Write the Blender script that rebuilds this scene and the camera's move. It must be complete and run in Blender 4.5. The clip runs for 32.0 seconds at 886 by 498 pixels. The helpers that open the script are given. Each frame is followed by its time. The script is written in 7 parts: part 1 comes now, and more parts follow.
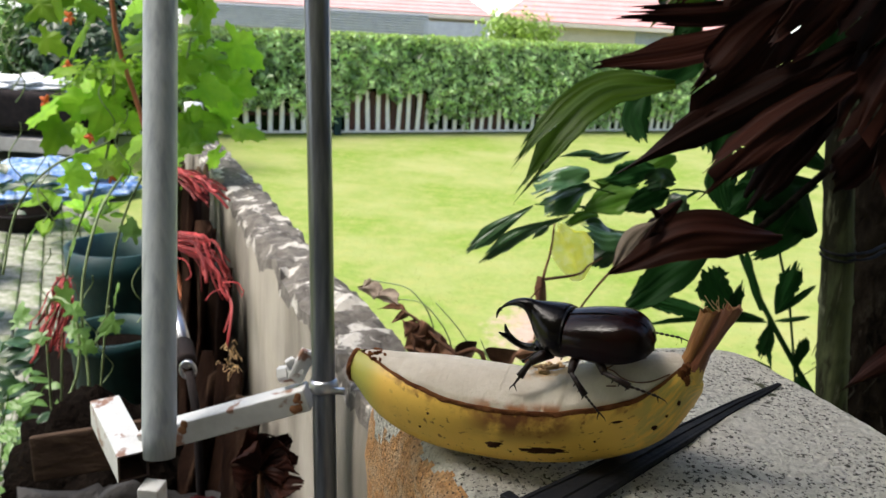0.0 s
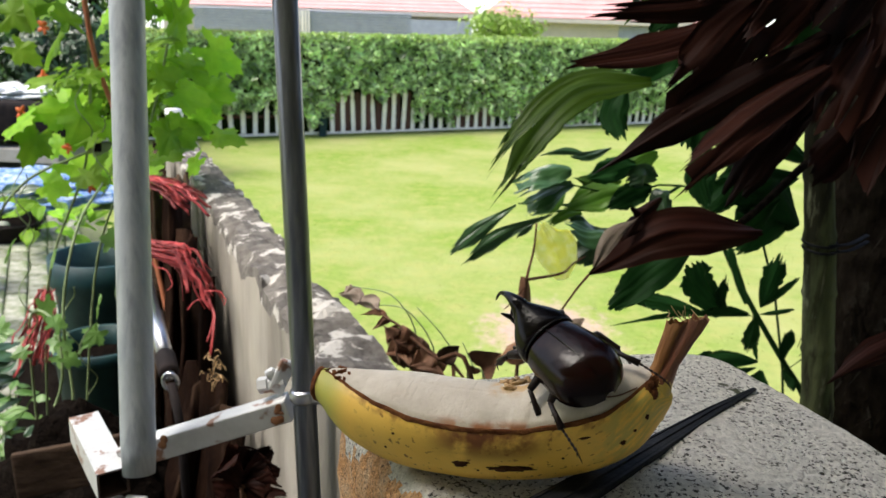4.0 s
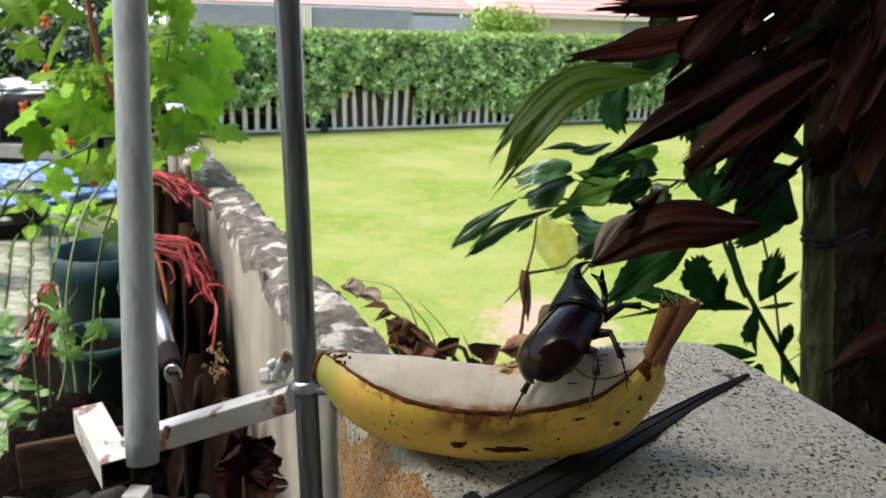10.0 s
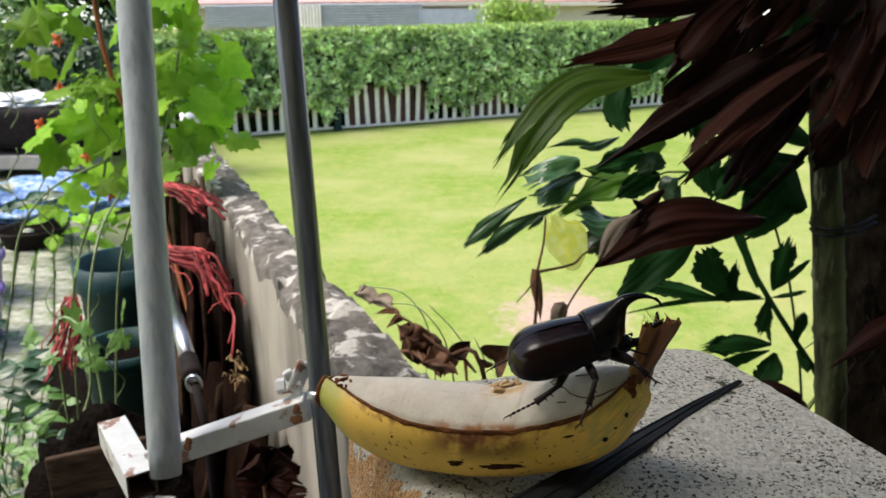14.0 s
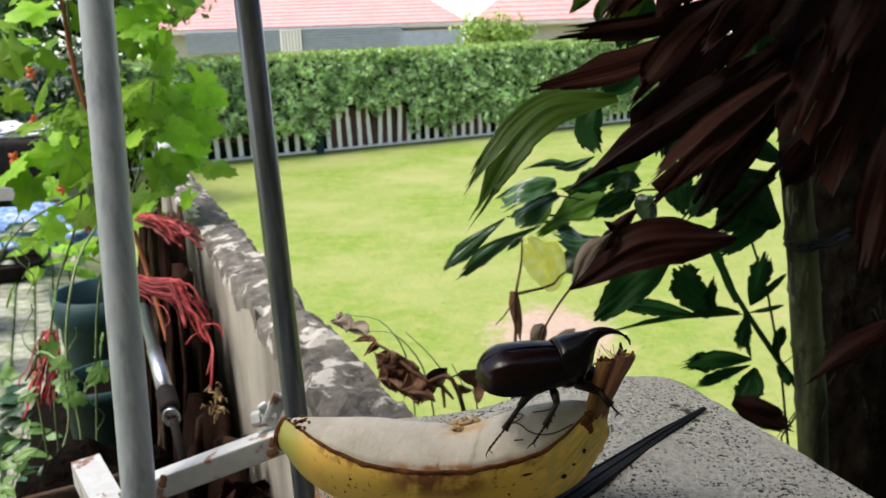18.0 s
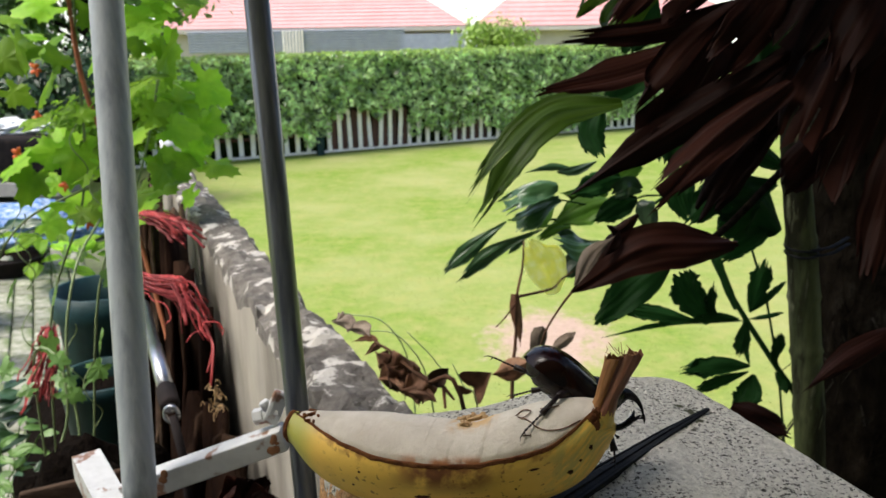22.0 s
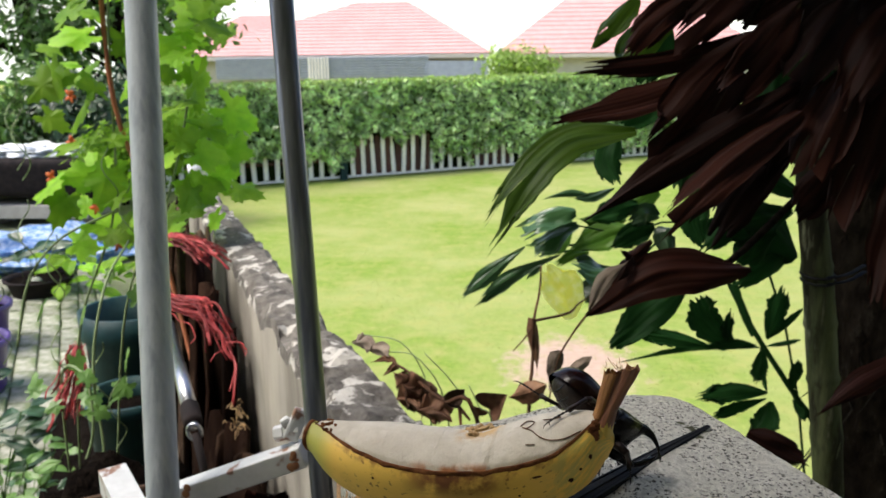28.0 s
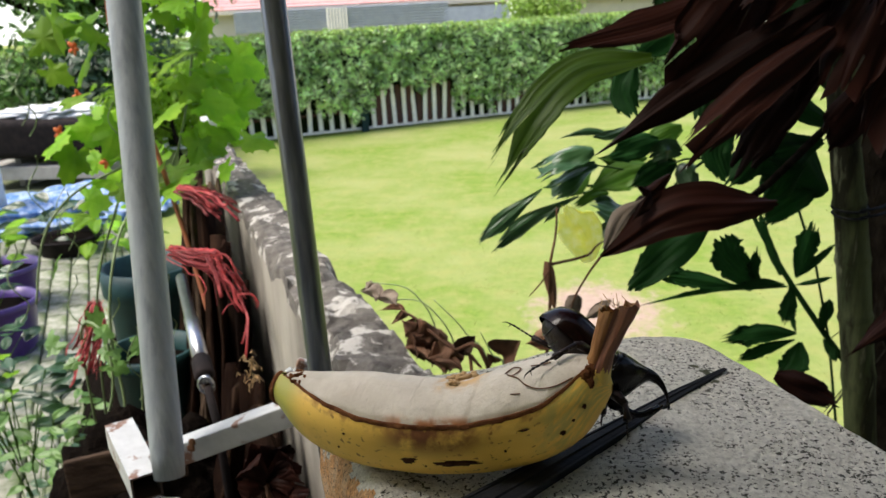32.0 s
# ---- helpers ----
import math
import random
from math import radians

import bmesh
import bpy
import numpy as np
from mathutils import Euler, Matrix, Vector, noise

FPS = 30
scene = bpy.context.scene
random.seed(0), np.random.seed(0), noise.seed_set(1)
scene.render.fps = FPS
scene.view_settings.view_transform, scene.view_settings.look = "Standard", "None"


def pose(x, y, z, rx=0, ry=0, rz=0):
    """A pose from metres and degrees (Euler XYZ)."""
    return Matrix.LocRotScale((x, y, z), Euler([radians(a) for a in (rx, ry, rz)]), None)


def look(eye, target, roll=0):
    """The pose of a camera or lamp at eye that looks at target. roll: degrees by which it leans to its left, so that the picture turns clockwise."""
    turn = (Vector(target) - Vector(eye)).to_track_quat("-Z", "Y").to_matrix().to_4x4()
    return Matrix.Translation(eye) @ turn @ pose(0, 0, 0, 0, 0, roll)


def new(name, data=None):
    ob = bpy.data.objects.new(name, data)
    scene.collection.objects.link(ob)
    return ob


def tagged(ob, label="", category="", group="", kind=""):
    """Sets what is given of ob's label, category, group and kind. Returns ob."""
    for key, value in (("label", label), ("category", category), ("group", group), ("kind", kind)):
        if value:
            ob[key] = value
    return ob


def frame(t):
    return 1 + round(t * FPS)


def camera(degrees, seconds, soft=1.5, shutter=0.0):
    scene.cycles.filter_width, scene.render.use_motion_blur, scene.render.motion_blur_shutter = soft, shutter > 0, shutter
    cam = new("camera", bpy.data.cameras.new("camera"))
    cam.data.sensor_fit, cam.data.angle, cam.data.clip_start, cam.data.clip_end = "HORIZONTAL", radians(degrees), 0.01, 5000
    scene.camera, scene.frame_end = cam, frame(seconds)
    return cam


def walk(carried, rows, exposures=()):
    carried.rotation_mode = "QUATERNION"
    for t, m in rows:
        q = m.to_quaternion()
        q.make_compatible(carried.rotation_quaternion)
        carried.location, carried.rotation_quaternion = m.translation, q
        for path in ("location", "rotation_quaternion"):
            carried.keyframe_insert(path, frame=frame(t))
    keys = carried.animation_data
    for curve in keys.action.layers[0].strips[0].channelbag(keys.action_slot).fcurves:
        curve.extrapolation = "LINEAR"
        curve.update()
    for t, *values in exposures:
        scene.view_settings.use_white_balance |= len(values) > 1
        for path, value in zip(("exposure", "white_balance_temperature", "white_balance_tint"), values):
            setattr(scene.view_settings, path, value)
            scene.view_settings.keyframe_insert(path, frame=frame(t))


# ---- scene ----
cam = camera(59.74, 32.0)
PATH = [
    (0, (0.0214, -0.0637, 1.2799), (-0.0370, 0.8981, 1.0125), 3.41),
    (0.5, (0.0217, -0.0637, 1.2791), (-0.0432, 0.8970, 1.0095), 3.20),
    (1, (0.0256, -0.0568, 1.2793), (-0.0209, 0.9056, 1.0117), 2.91),
    (1.5, (0.0265, -0.0568, 1.2811), (-0.0202, 0.9059, 1.0149), 2.63),
    (2, (0.0283, -0.0570, 1.2820), (-0.0242, 0.9064, 1.0190), 2.40),
    (2.5, (0.0308, -0.0525, 1.2818), (-0.0076, 0.9108, 1.0163), 2.25),
    (3, (0.0306, -0.0510, 1.2808), (-0.0030, 0.9128, 1.0164), 2.41),
    (3.5, (0.0299, -0.0553, 1.2836), (-0.0158, 0.9069, 1.0150), 2.05),
    (5.5, (0.0322, -0.0555, 1.2841), (-0.0086, 0.9067, 1.0146), 1.91),
    (6, (0.0311, -0.0538, 1.2825), (-0.0052, 0.9077, 1.0101), 2.07),
    (6.5, (0.0316, -0.0546, 1.2825), (-0.0070, 0.9074, 1.0121), 2.04),
    (7, (0.0318, -0.0545, 1.2823), (-0.0003, 0.9072, 1.0103), 2.10),
    (7.5, (0.0317, -0.0581, 1.2820), (-0.0107, 0.9021, 1.0059), 2.09),
    (8, (0.0315, -0.0560, 1.2800), (-0.0078, 0.9028, 0.9987), 2.25),
    (8.5, (0.0312, -0.0559, 1.2802), (-0.0097, 0.9024, 0.9977), 2.21),
    (9, (0.0320, -0.0555, 1.2797), (-0.0041, 0.9032, 0.9976), 2.22),
    (9.5, (0.0326, -0.0570, 1.2806), (-0.0027, 0.9027, 1.0021), 2.18),
    (10, (0.0318, -0.0617, 1.2822), (-0.0155, 0.8990, 1.0086), 2.02),
    (10.5, (0.0326, -0.0597, 1.2816), (-0.0092, 0.9005, 1.0053), 2.03),
    (11, (0.0323, -0.0634, 1.2837), (-0.0162, 0.8980, 1.0127), 1.84),
    (11.5, (0.0321, -0.0648, 1.2840), (-0.0187, 0.8976, 1.0172), 1.93),
    (12, (0.0318, -0.0670, 1.2844), (-0.0244, 0.8957, 1.0195), 1.82),
    (12.5, (0.0310, -0.0677, 1.2843), (-0.0232, 0.8950, 1.0194), 1.94),
    (13, (0.0320, -0.0705, 1.2860), (-0.0274, 0.8920, 1.0214), 1.72),
    (13.5, (0.0389, -0.0674, 1.2967), (-0.0339, 0.8909, 1.0201), -0.41),
    (14, (0.0416, -0.0685, 1.2968), (-0.0291, 0.8881, 1.0140), -0.54),
    (14.5, (0.0373, -0.0754, 1.2975), (-0.0412, 0.8825, 1.0216), -0.19),
    (15, (0.0430, -0.0724, 1.2994), (-0.0291, 0.8888, 1.0332), -0.81),
    (15.5, (0.0450, -0.0689, 1.2999), (-0.0126, 0.8941, 1.0364), -0.72),
    (17.5, (0.0529, -0.0664, 1.3019), (-0.0155, 0.8961, 1.0396), -2.21),
    (18, (0.0528, -0.0646, 1.3022), (-0.0001, 0.8998, 1.0432), -1.83),
    (18.5, (0.0526, -0.0651, 1.3007), (-0.0008, 0.8976, 1.0357), -1.64),
    (19, (0.0509, -0.0755, 1.3029), (-0.0199, 0.8882, 1.0456), -1.55),
    (19.5, (0.0485, -0.0689, 1.2975), (-0.0280, 0.8891, 1.0213), -1.56),
    (20, (0.0528, -0.0704, 1.3017), (-0.0101, 0.8925, 1.0394), -1.76),
    (20.5, (0.0496, -0.0711, 1.3001), (-0.0154, 0.8927, 1.0417), -1.28),
    (21, (0.0522, -0.0700, 1.3031), (-0.0052, 0.8963, 1.0523), -1.50),
    (21.5, (0.0512, -0.0691, 1.3023), (-0.0012, 0.8974, 1.0511), -1.30),
    (22, (0.0485, -0.0690, 1.3011), (-0.0022, 0.8967, 1.0465), -0.84),
    (22.5, (0.0488, -0.0761, 1.3016), (-0.0142, 0.8915, 1.0571), -0.66),
    (23, (0.0489, -0.0706, 1.2999), (0.0001, 0.8953, 1.0457), -0.61),
    (23.5, (0.0504, -0.0676, 1.2995), (0.0025, 0.8973, 1.0413), -0.76),
    (24, (0.0510, -0.0704, 1.3002), (-0.0045, 0.8959, 1.0491), -0.81),
    (24.5, (0.0508, -0.0735, 1.2996), (-0.0034, 0.8902, 1.0380), -0.61),
    (25, (0.0489, -0.0724, 1.2972), (-0.0090, 0.8914, 1.0370), -0.02),
    (25.5, (0.0515, -0.0745, 1.2992), (-0.0072, 0.8923, 1.0503), -0.26),
    (27.5, (0.0531, -0.0855, 1.3034), (-0.0257, 0.8832, 1.0679), -0.57),
    (28, (0.0536, -0.0877, 1.3040), (-0.0254, 0.8840, 1.0816), -0.69),
    (28.5, (0.0524, -0.0980, 1.2983), (-0.0654, 0.8657, 1.0588), -0.20),
    (29, (0.0486, -0.0799, 1.2909), (-0.0358, 0.8801, 1.0239), 0.37),
    (29.5, (0.0557, -0.0531, 1.2819), (-0.0223, 0.8965, 0.9782), -0.46),
    (30, (0.0618, -0.0410, 1.2769), (-0.0567, 0.9022, 0.9666), -1.45),
    (30.5, (0.0690, -0.0327, 1.2776), (-0.0451, 0.9053, 0.9503), -2.47),
    (31, (0.0691, -0.0492, 1.2854), (-0.0403, 0.8981, 0.9843), -2.58),
    (31.5, (0.0693, -0.0505, 1.2861), (-0.0337, 0.9013, 0.9972), -2.33),
    (32, (0.0683, -0.0537, 1.2880), (-0.0446, 0.8985, 1.0040), -2.76),
]
cam.data.dof.use_dof, cam.data.dof.focus_distance, cam.data.dof.aperture_fstop = True, 0.26, 36.0
walk(cam, [(t, look(eye, target, roll)) for t, eye, target, roll in PATH],
     [(0.0, 1.10), (13.0, 1.02), (18.0, 0.93), (21.0, 0.90), (25.0, 0.92), (28.0, 0.96), (32.0, 0.93)])

# ---- daylight ----
world = bpy.data.worlds.new("sky")
scene.world = world
world.use_nodes = True
sky = world.node_tree.nodes.new("ShaderNodeTexSky")
sky.sky_type = "NISHITA"
sky.sun_disc = False
sky.sun_elevation, sky.sun_rotation = radians(60), radians(-105)
sky.air_density, sky.dust_density, sky.ozone_density = 1.0, 4.0, 1.0
SKY = world.node_tree.nodes["Background"]
SKY.inputs["Strength"].default_value = 0.15
world.node_tree.links.new(sky.outputs[0], SKY.inputs["Color"])
sun = new("sun", bpy.data.lights.new("sun", "SUN"))
sun.data.energy, sun.data.angle, sun.data.color = 2.4, radians(30), (1.0, 0.95, 0.87)
sun.matrix_world = look((-25, -7, 44), (0, 0, 0))


# ---- materials ----
def mat(name, c1, c2=None, rough=0.6, scale=40.0, stain=None, stain_scale=6.0, stain_amount=0.5, bump=0.2, bump_scale=None,
        metal=0.0, stretch=(1, 1, 1), vary=0.0, island=False, trans=0.0, spec=0.5, coat=0.0, hard=(0.35, 0.65), bump_dist=0.002, stain_hard=(0.45, 0.62), coords="Object", mask=0.0, stain2=None, stain2_scale=30.0, stain2_hard=(0.6, 0.68)):
    """Two colours mixed by fine noise, a third by broad stains, with relief; vary shifts the value from piece to piece."""
    m = bpy.data.materials.new(name)
    m.use_nodes = True
    nt = m.node_tree
    b = nt.nodes["Principled BSDF"]
    link = nt.links.new
    tc = nt.nodes.new("ShaderNodeTexCoord")
    mp = nt.nodes.new("ShaderNodeMapping")
    mp.inputs["Scale"].default_value = stretch
    link(tc.outputs[coords], mp.inputs["Vector"])

    def noise_fac(sc, lo, hi, detail=6.0):
        n = nt.nodes.new("ShaderNodeTexNoise")
        n.inputs["Scale"].default_value, n.inputs["Detail"].default_value, n.inputs["Roughness"].default_value = sc, detail, 0.62
        link(mp.outputs[0], n.inputs["Vector"])
        r = nt.nodes.new("ShaderNodeMapRange")
        r.inputs["From Min"].default_value, r.inputs["From Max"].default_value = lo, hi
        link(n.outputs[0], r.inputs["Value"])
        return n.outputs[0], r.outputs[0]

    def mix(fac, a, bb):
        x = nt.nodes.new("ShaderNodeMix")
        x.data_type = "RGBA"
        for sock, v in ((x.inputs[0], fac), (x.inputs[6], a), (x.inputs[7], bb)):
            if isinstance(v, tuple):
                sock.default_value = (*v, 1)
            elif isinstance(v, float):
                sock.default_value = v
            else:
                link(v, sock)
        return x.outputs[2]

    raw, f1 = noise_fac(scale, *hard)
    col = mix(f1, tuple(c1), tuple(c2 or [v * 0.7 for v in c1]))
    if stain:
        _, f2 = noise_fac(stain_scale, *stain_hard)
        mul = nt.nodes.new("ShaderNodeMath")
        mul.operation = "MULTIPLY"
        mul.inputs[1].default_value = stain_amount
        link(f2, mul.inputs[0])
        if mask:
            _, f4 = noise_fac(mask, 0.36, 0.52, 3.0)
            m2 = nt.nodes.new("ShaderNodeMath")
            m2.operation = "MULTIPLY"
            link(f2, m2.inputs[0])
            link(f4, m2.inputs[1])
            link(m2.outputs[0], mul.inputs[0])
        col = mix(mul.outputs[0], col, tuple(stain))
    if stain2:
        _, f3 = noise_fac(stain2_scale, *stain2_hard)
        col = mix(f3, col, tuple(stain2))
    if vary:
        if island:
            rnd = nt.nodes.new("ShaderNodeNewGeometry").outputs["Random Per Island"]
        else:
            rnd = nt.nodes.new("ShaderNodeObjectInfo").outputs["Random"]
        r = nt.nodes.new("ShaderNodeMapRange")
        r.inputs["To Min"].default_value, r.inputs["To Max"].default_value = 1 - vary, 1 + vary
        link(rnd, r.inputs["Value"])
        hs = nt.nodes.new("ShaderNodeHueSaturation")
        link(r.outputs[0], hs.inputs["Value"])
        link(col, hs.inputs["Color"])
        col = hs.outputs[0]
    link(col, b.inputs["Base Color"])
    b.inputs["Roughness"].default_value, b.inputs["Metallic"].default_value = rough, metal
    b.inputs["Specular IOR Level"].default_value = spec
    b.inputs["Coat Weight"].default_value = coat
    if bump:
        n2, _ = noise_fac(bump_scale or scale, 0, 1)
        bp = nt.nodes.new("ShaderNodeBump")
        bp.inputs["Strength"].default_value, bp.inputs["Distance"].default_value = bump, bump_dist
        link(n2, bp.inputs["Height"])
        link(bp.outputs[0], b.inputs["Normal"])
    if trans:
        t = nt.nodes.new("ShaderNodeBsdfTranslucent")
        link(col, t.inputs["Color"])
        ms = nt.nodes.new("ShaderNodeMixShader")
        ms.inputs[0].default_value = trans
        link(b.outputs[0], ms.inputs[1])
        link(t.outputs[0], ms.inputs[2])
        link(ms.outputs[0], nt.nodes["Material Output"].inputs["Surface"])
    return m


M = {}
M["plaster_top"] = mat("plaster_top", (0.80, 0.775, 0.69), (0.56, 0.54, 0.475), 0.9, 420, (0.045, 0.043, 0.030), 620, 1.0, 1.0, 420, stain_hard=(0.555, 0.585), mask=38, bump_dist=0.006, stain2=(0.07, 0.075, 0.035), stain2_scale=85, stain2_hard=(0.66, 0.70))
M["plaster_side"] = mat("plaster_side", (0.8056, 0.4368, 0.1700), (0.4240, 0.1976, 0.0750), 0.9, 700, (0.72, 0.56, 0.37), 90, 0.5, 1.0, 600, bump_dist=0.005, stain2=(0.07, 0.045, 0.025), stain2_scale=800, stain2_hard=(0.58, 0.61))
M["wall_face"] = mat("wall_face", (0.36, 0.335, 0.285), (0.29, 0.265, 0.225), 0.9, 14, (0.12, 0.105, 0.085), 5, 0.7, 0.5, 60, stretch=(1, 1, 0.35))
M["wall_top"] = mat("wall_top", (0.175, 0.162, 0.147), (0.09, 0.082, 0.074), 0.95, 60, (0.52, 0.50, 0.46), 26, 0.9, 1.0, 80, stain_hard=(0.54, 0.59), bump_dist=0.006, spec=0.15)
M["white_paint"] = mat("white_paint", (0.60, 0.61, 0.61), (0.50, 0.51, 0.51), 0.45, 60, (0.20, 0.075, 0.028), 42, 0.9, 0.25, 90, stain_hard=(0.575, 0.63))
M["grey_paint"] = mat("grey_paint", (0.40, 0.44, 0.47), (0.31, 0.35, 0.385), 0.42, 160, (0.15, 0.17, 0.20), 90, 0.45, 0.25, 120, stretch=(1, 1, 0.02), stain_hard=(0.52, 0.66))
M["rust"] = mat("rust", (0.16, 0.06, 0.025), (0.30, 0.14, 0.06), 0.9, 120, bump=0.6)
M["steel"] = mat("steel", (0.20, 0.215, 0.235), (0.12, 0.13, 0.15), 0.30, 200, (0.07, 0.075, 0.085), 60, 0.6, 0.06, 90, metal=0.85, stretch=(1, 1, 0.01), stain_hard=(0.46, 0.60))
M["chrome"] = mat("chrome", (0.50, 0.51, 0.54), (0.36, 0.37, 0.40), 0.28, 60, metal=1.0, bump=0.05)
M["tube_dark"] = mat("tube_dark", (0.03, 0.02, 0.015), (0.06, 0.03, 0.02), 0.9, 80)
M["black_plastic"] = mat("black_plastic", (0.0065, 0.0075, 0.0095), (0.011, 0.012, 0.015), 0.6, 150, (0.026, 0.027, 0.030), 60, 0.35, 0.25, 220, spec=0.18)
M["peel"] = mat("peel", (0.8560, 0.5508, 0.1050), (0.7383, 0.4590, 0.0800), 0.42, 26, (0.44, 0.21, 0.04), 60, 0.40, 0.12, 160, stretch=(0.5, 1, 1), stain_hard=(0.60, 0.74), spec=0.35)
M["flesh"] = mat("flesh", (0.66, 0.60, 0.50), (0.55, 0.49, 0.395), 0.6, 110, (0.46, 0.32, 0.17), 40, 0.35, 0.6, 160, stain_hard=(0.62, 0.74), bump_dist=0.002, stretch=(1, 1, 0.3), spec=0.3)
M["peel_edge"] = mat("peel_edge", (0.085, 0.028, 0.011), (0.19, 0.075, 0.028), 0.85, 220, bump=0.8, spec=0.1)
M["stem"] = mat("stem", (0.22, 0.080, 0.036), (0.105, 0.036, 0.018), 0.42, 1.5, (0.36, 0.16, 0.07), 1.0, 0.5, 0.5, 2.4, stretch=(1.0, 2.2, 1), coords="UV", spec=0.5, stain_hard=(0.48, 0.7))
M["stem_gold"] = mat("stem_gold", (0.34, 0.155, 0.050), (0.17, 0.064, 0.022), 0.6, 1.5, (0.50, 0.28, 0.10), 1.0, 0.5, 0.5, 2.4, stretch=(1.0, 2.2, 1), coords="UV", spec=0.3)
M["fibre"] = mat("fibre", (0.55, 0.38, 0.2), (0.4, 0.25, 0.12), 0.8, 90, bump=0)
M["crumb"] = mat("crumb", (0.58, 0.40, 0.20), (0.42, 0.25, 0.11), 0.7, 400, bump=0.4, spec=0.2)
M["banana_spot"] = mat("banana_spot", (0.030, 0.011, 0.006), (0.07, 0.028, 0.012), 0.8, 300, bump=0.3, spec=0.1)
M["shell"] = mat("shell", (0.0120, 0.0026, 0.0021), (0.0050, 0.0016, 0.0014), 0.13, 90, (0.003, 0.0013, 0.0013), 60, 0.5, 0.10, 300, spec=0.20)
M["shell_black"] = mat("shell_black", (0.0042, 0.0028, 0.0026), (0.0025, 0.002, 0.002), 0.13, 120, bump=0.12, bump_scale=400, spec=0.18)
M["leg_black"] = mat("leg_black", (0.009, 0.0045, 0.0038), (0.016, 0.007, 0.005), 0.4, 200, bump=0.3, bump_scale=500, spec=0.25)
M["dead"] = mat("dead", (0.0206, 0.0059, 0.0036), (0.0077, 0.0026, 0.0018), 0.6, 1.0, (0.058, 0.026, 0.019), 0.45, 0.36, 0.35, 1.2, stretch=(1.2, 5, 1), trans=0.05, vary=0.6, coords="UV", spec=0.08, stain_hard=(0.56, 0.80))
M["litter"] = mat("litter", (0.15, 0.072, 0.043), (0.072, 0.034, 0.021), 0.85, 60, (0.22, 0.14, 0.09), 25, 0.5, 0.4, vary=0.5, trans=0.1, spec=0.12)
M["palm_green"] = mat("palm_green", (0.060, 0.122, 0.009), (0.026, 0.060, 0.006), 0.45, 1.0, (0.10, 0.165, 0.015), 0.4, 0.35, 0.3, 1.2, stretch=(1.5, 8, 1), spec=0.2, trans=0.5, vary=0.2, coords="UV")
M["tie_blue"] = mat("tie_blue", (0.018, 0.022, 0.030), (0.008, 0.010, 0.014), 0.7, 60, bump=0.2, spec=0.1)
M["bark_fleck"] = mat("bark_fleck", (0.040, 0.036, 0.029), (0.016, 0.014, 0.011), 0.9, 90, bump=0.4, spec=0.05)
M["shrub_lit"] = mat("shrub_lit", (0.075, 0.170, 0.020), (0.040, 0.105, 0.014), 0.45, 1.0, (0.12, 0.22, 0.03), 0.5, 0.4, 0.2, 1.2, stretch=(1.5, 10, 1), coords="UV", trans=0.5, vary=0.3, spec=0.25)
M["grey_leaf"] = mat("grey_leaf", (0.24, 0.19, 0.15), (0.13, 0.10, 0.08), 0.85, 60, (0.32, 0.27, 0.22), 25, 0.5, 0.4, vary=0.4, trans=0.1, spec=0.12)
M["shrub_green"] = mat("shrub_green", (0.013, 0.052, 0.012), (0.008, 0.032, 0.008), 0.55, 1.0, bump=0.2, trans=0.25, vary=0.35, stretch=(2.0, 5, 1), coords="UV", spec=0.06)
M["laurel_green"] = mat("laurel_green", (0.034, 0.088, 0.030), (0.018, 0.054, 0.018), 0.36, 24, bump=0.2, trans=0.2, vary=0.35, spec=0.6)
M["yellow"] = mat("yellow", (0.88, 0.84, 0.16), (0.80, 0.82, 0.20), 0.6, 60, (0.92, 0.90, 0.42), 90, 0.7, 0.2, trans=0.85, vary=0.05, spec=0.05)
M["vine_green"] = mat("vine_green", (0.2666, 0.5000, 0.0300), (0.1548, 0.3600, 0.0220), 0.5, 20, (0.42, 0.60, 0.06), 8, 0.4, 0.2, trans=0.6, vary=0.5, spec=0.3)
M["vine_stem"] = mat("vine_stem", (0.22, 0.29, 0.13), (0.13, 0.19, 0.08), 0.6, 60, bump=0.2)
M["bark_green"] = mat("bark_green", (0.120, 0.138, 0.066), (0.042, 0.054, 0.022), 0.7, 36, (0.012, 0.010, 0.007), 30, 0.9, 0.9, 45, stretch=(1, 1, 0.16), spec=0.12, stain_hard=(0.46, 0.58), bump_dist=0.005, stain2=(0.20, 0.21, 0.13), stain2_scale=60, stain2_hard=(0.60, 0.70))
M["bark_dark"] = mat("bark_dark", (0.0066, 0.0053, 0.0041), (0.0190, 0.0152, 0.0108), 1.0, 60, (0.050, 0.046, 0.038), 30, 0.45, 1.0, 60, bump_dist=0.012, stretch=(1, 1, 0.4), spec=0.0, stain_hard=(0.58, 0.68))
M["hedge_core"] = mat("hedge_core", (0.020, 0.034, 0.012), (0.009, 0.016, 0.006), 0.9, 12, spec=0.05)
M["hedge_leaf"] = mat("hedge_leaf", (0.6698, 0.8580, 0.4126), (0.2033, 0.3520, 0.0987), 0.28, 3.2, bump=0, trans=0.45, vary=0.7, island=True, spec=0.8, hard=(0.36, 0.62))
M["hedge_new"] = mat("hedge_new", (0.30, 0.45, 0.085), (0.21, 0.33, 0.055), 0.4, 10, bump=0, trans=0.3, vary=0.35, island=True)
M["tree_leaf"] = mat("tree_leaf", (0.14, 0.27, 0.06), (0.075, 0.165, 0.035), 0.4, 10, bump=0, trans=0.35, vary=0.65, island=True)
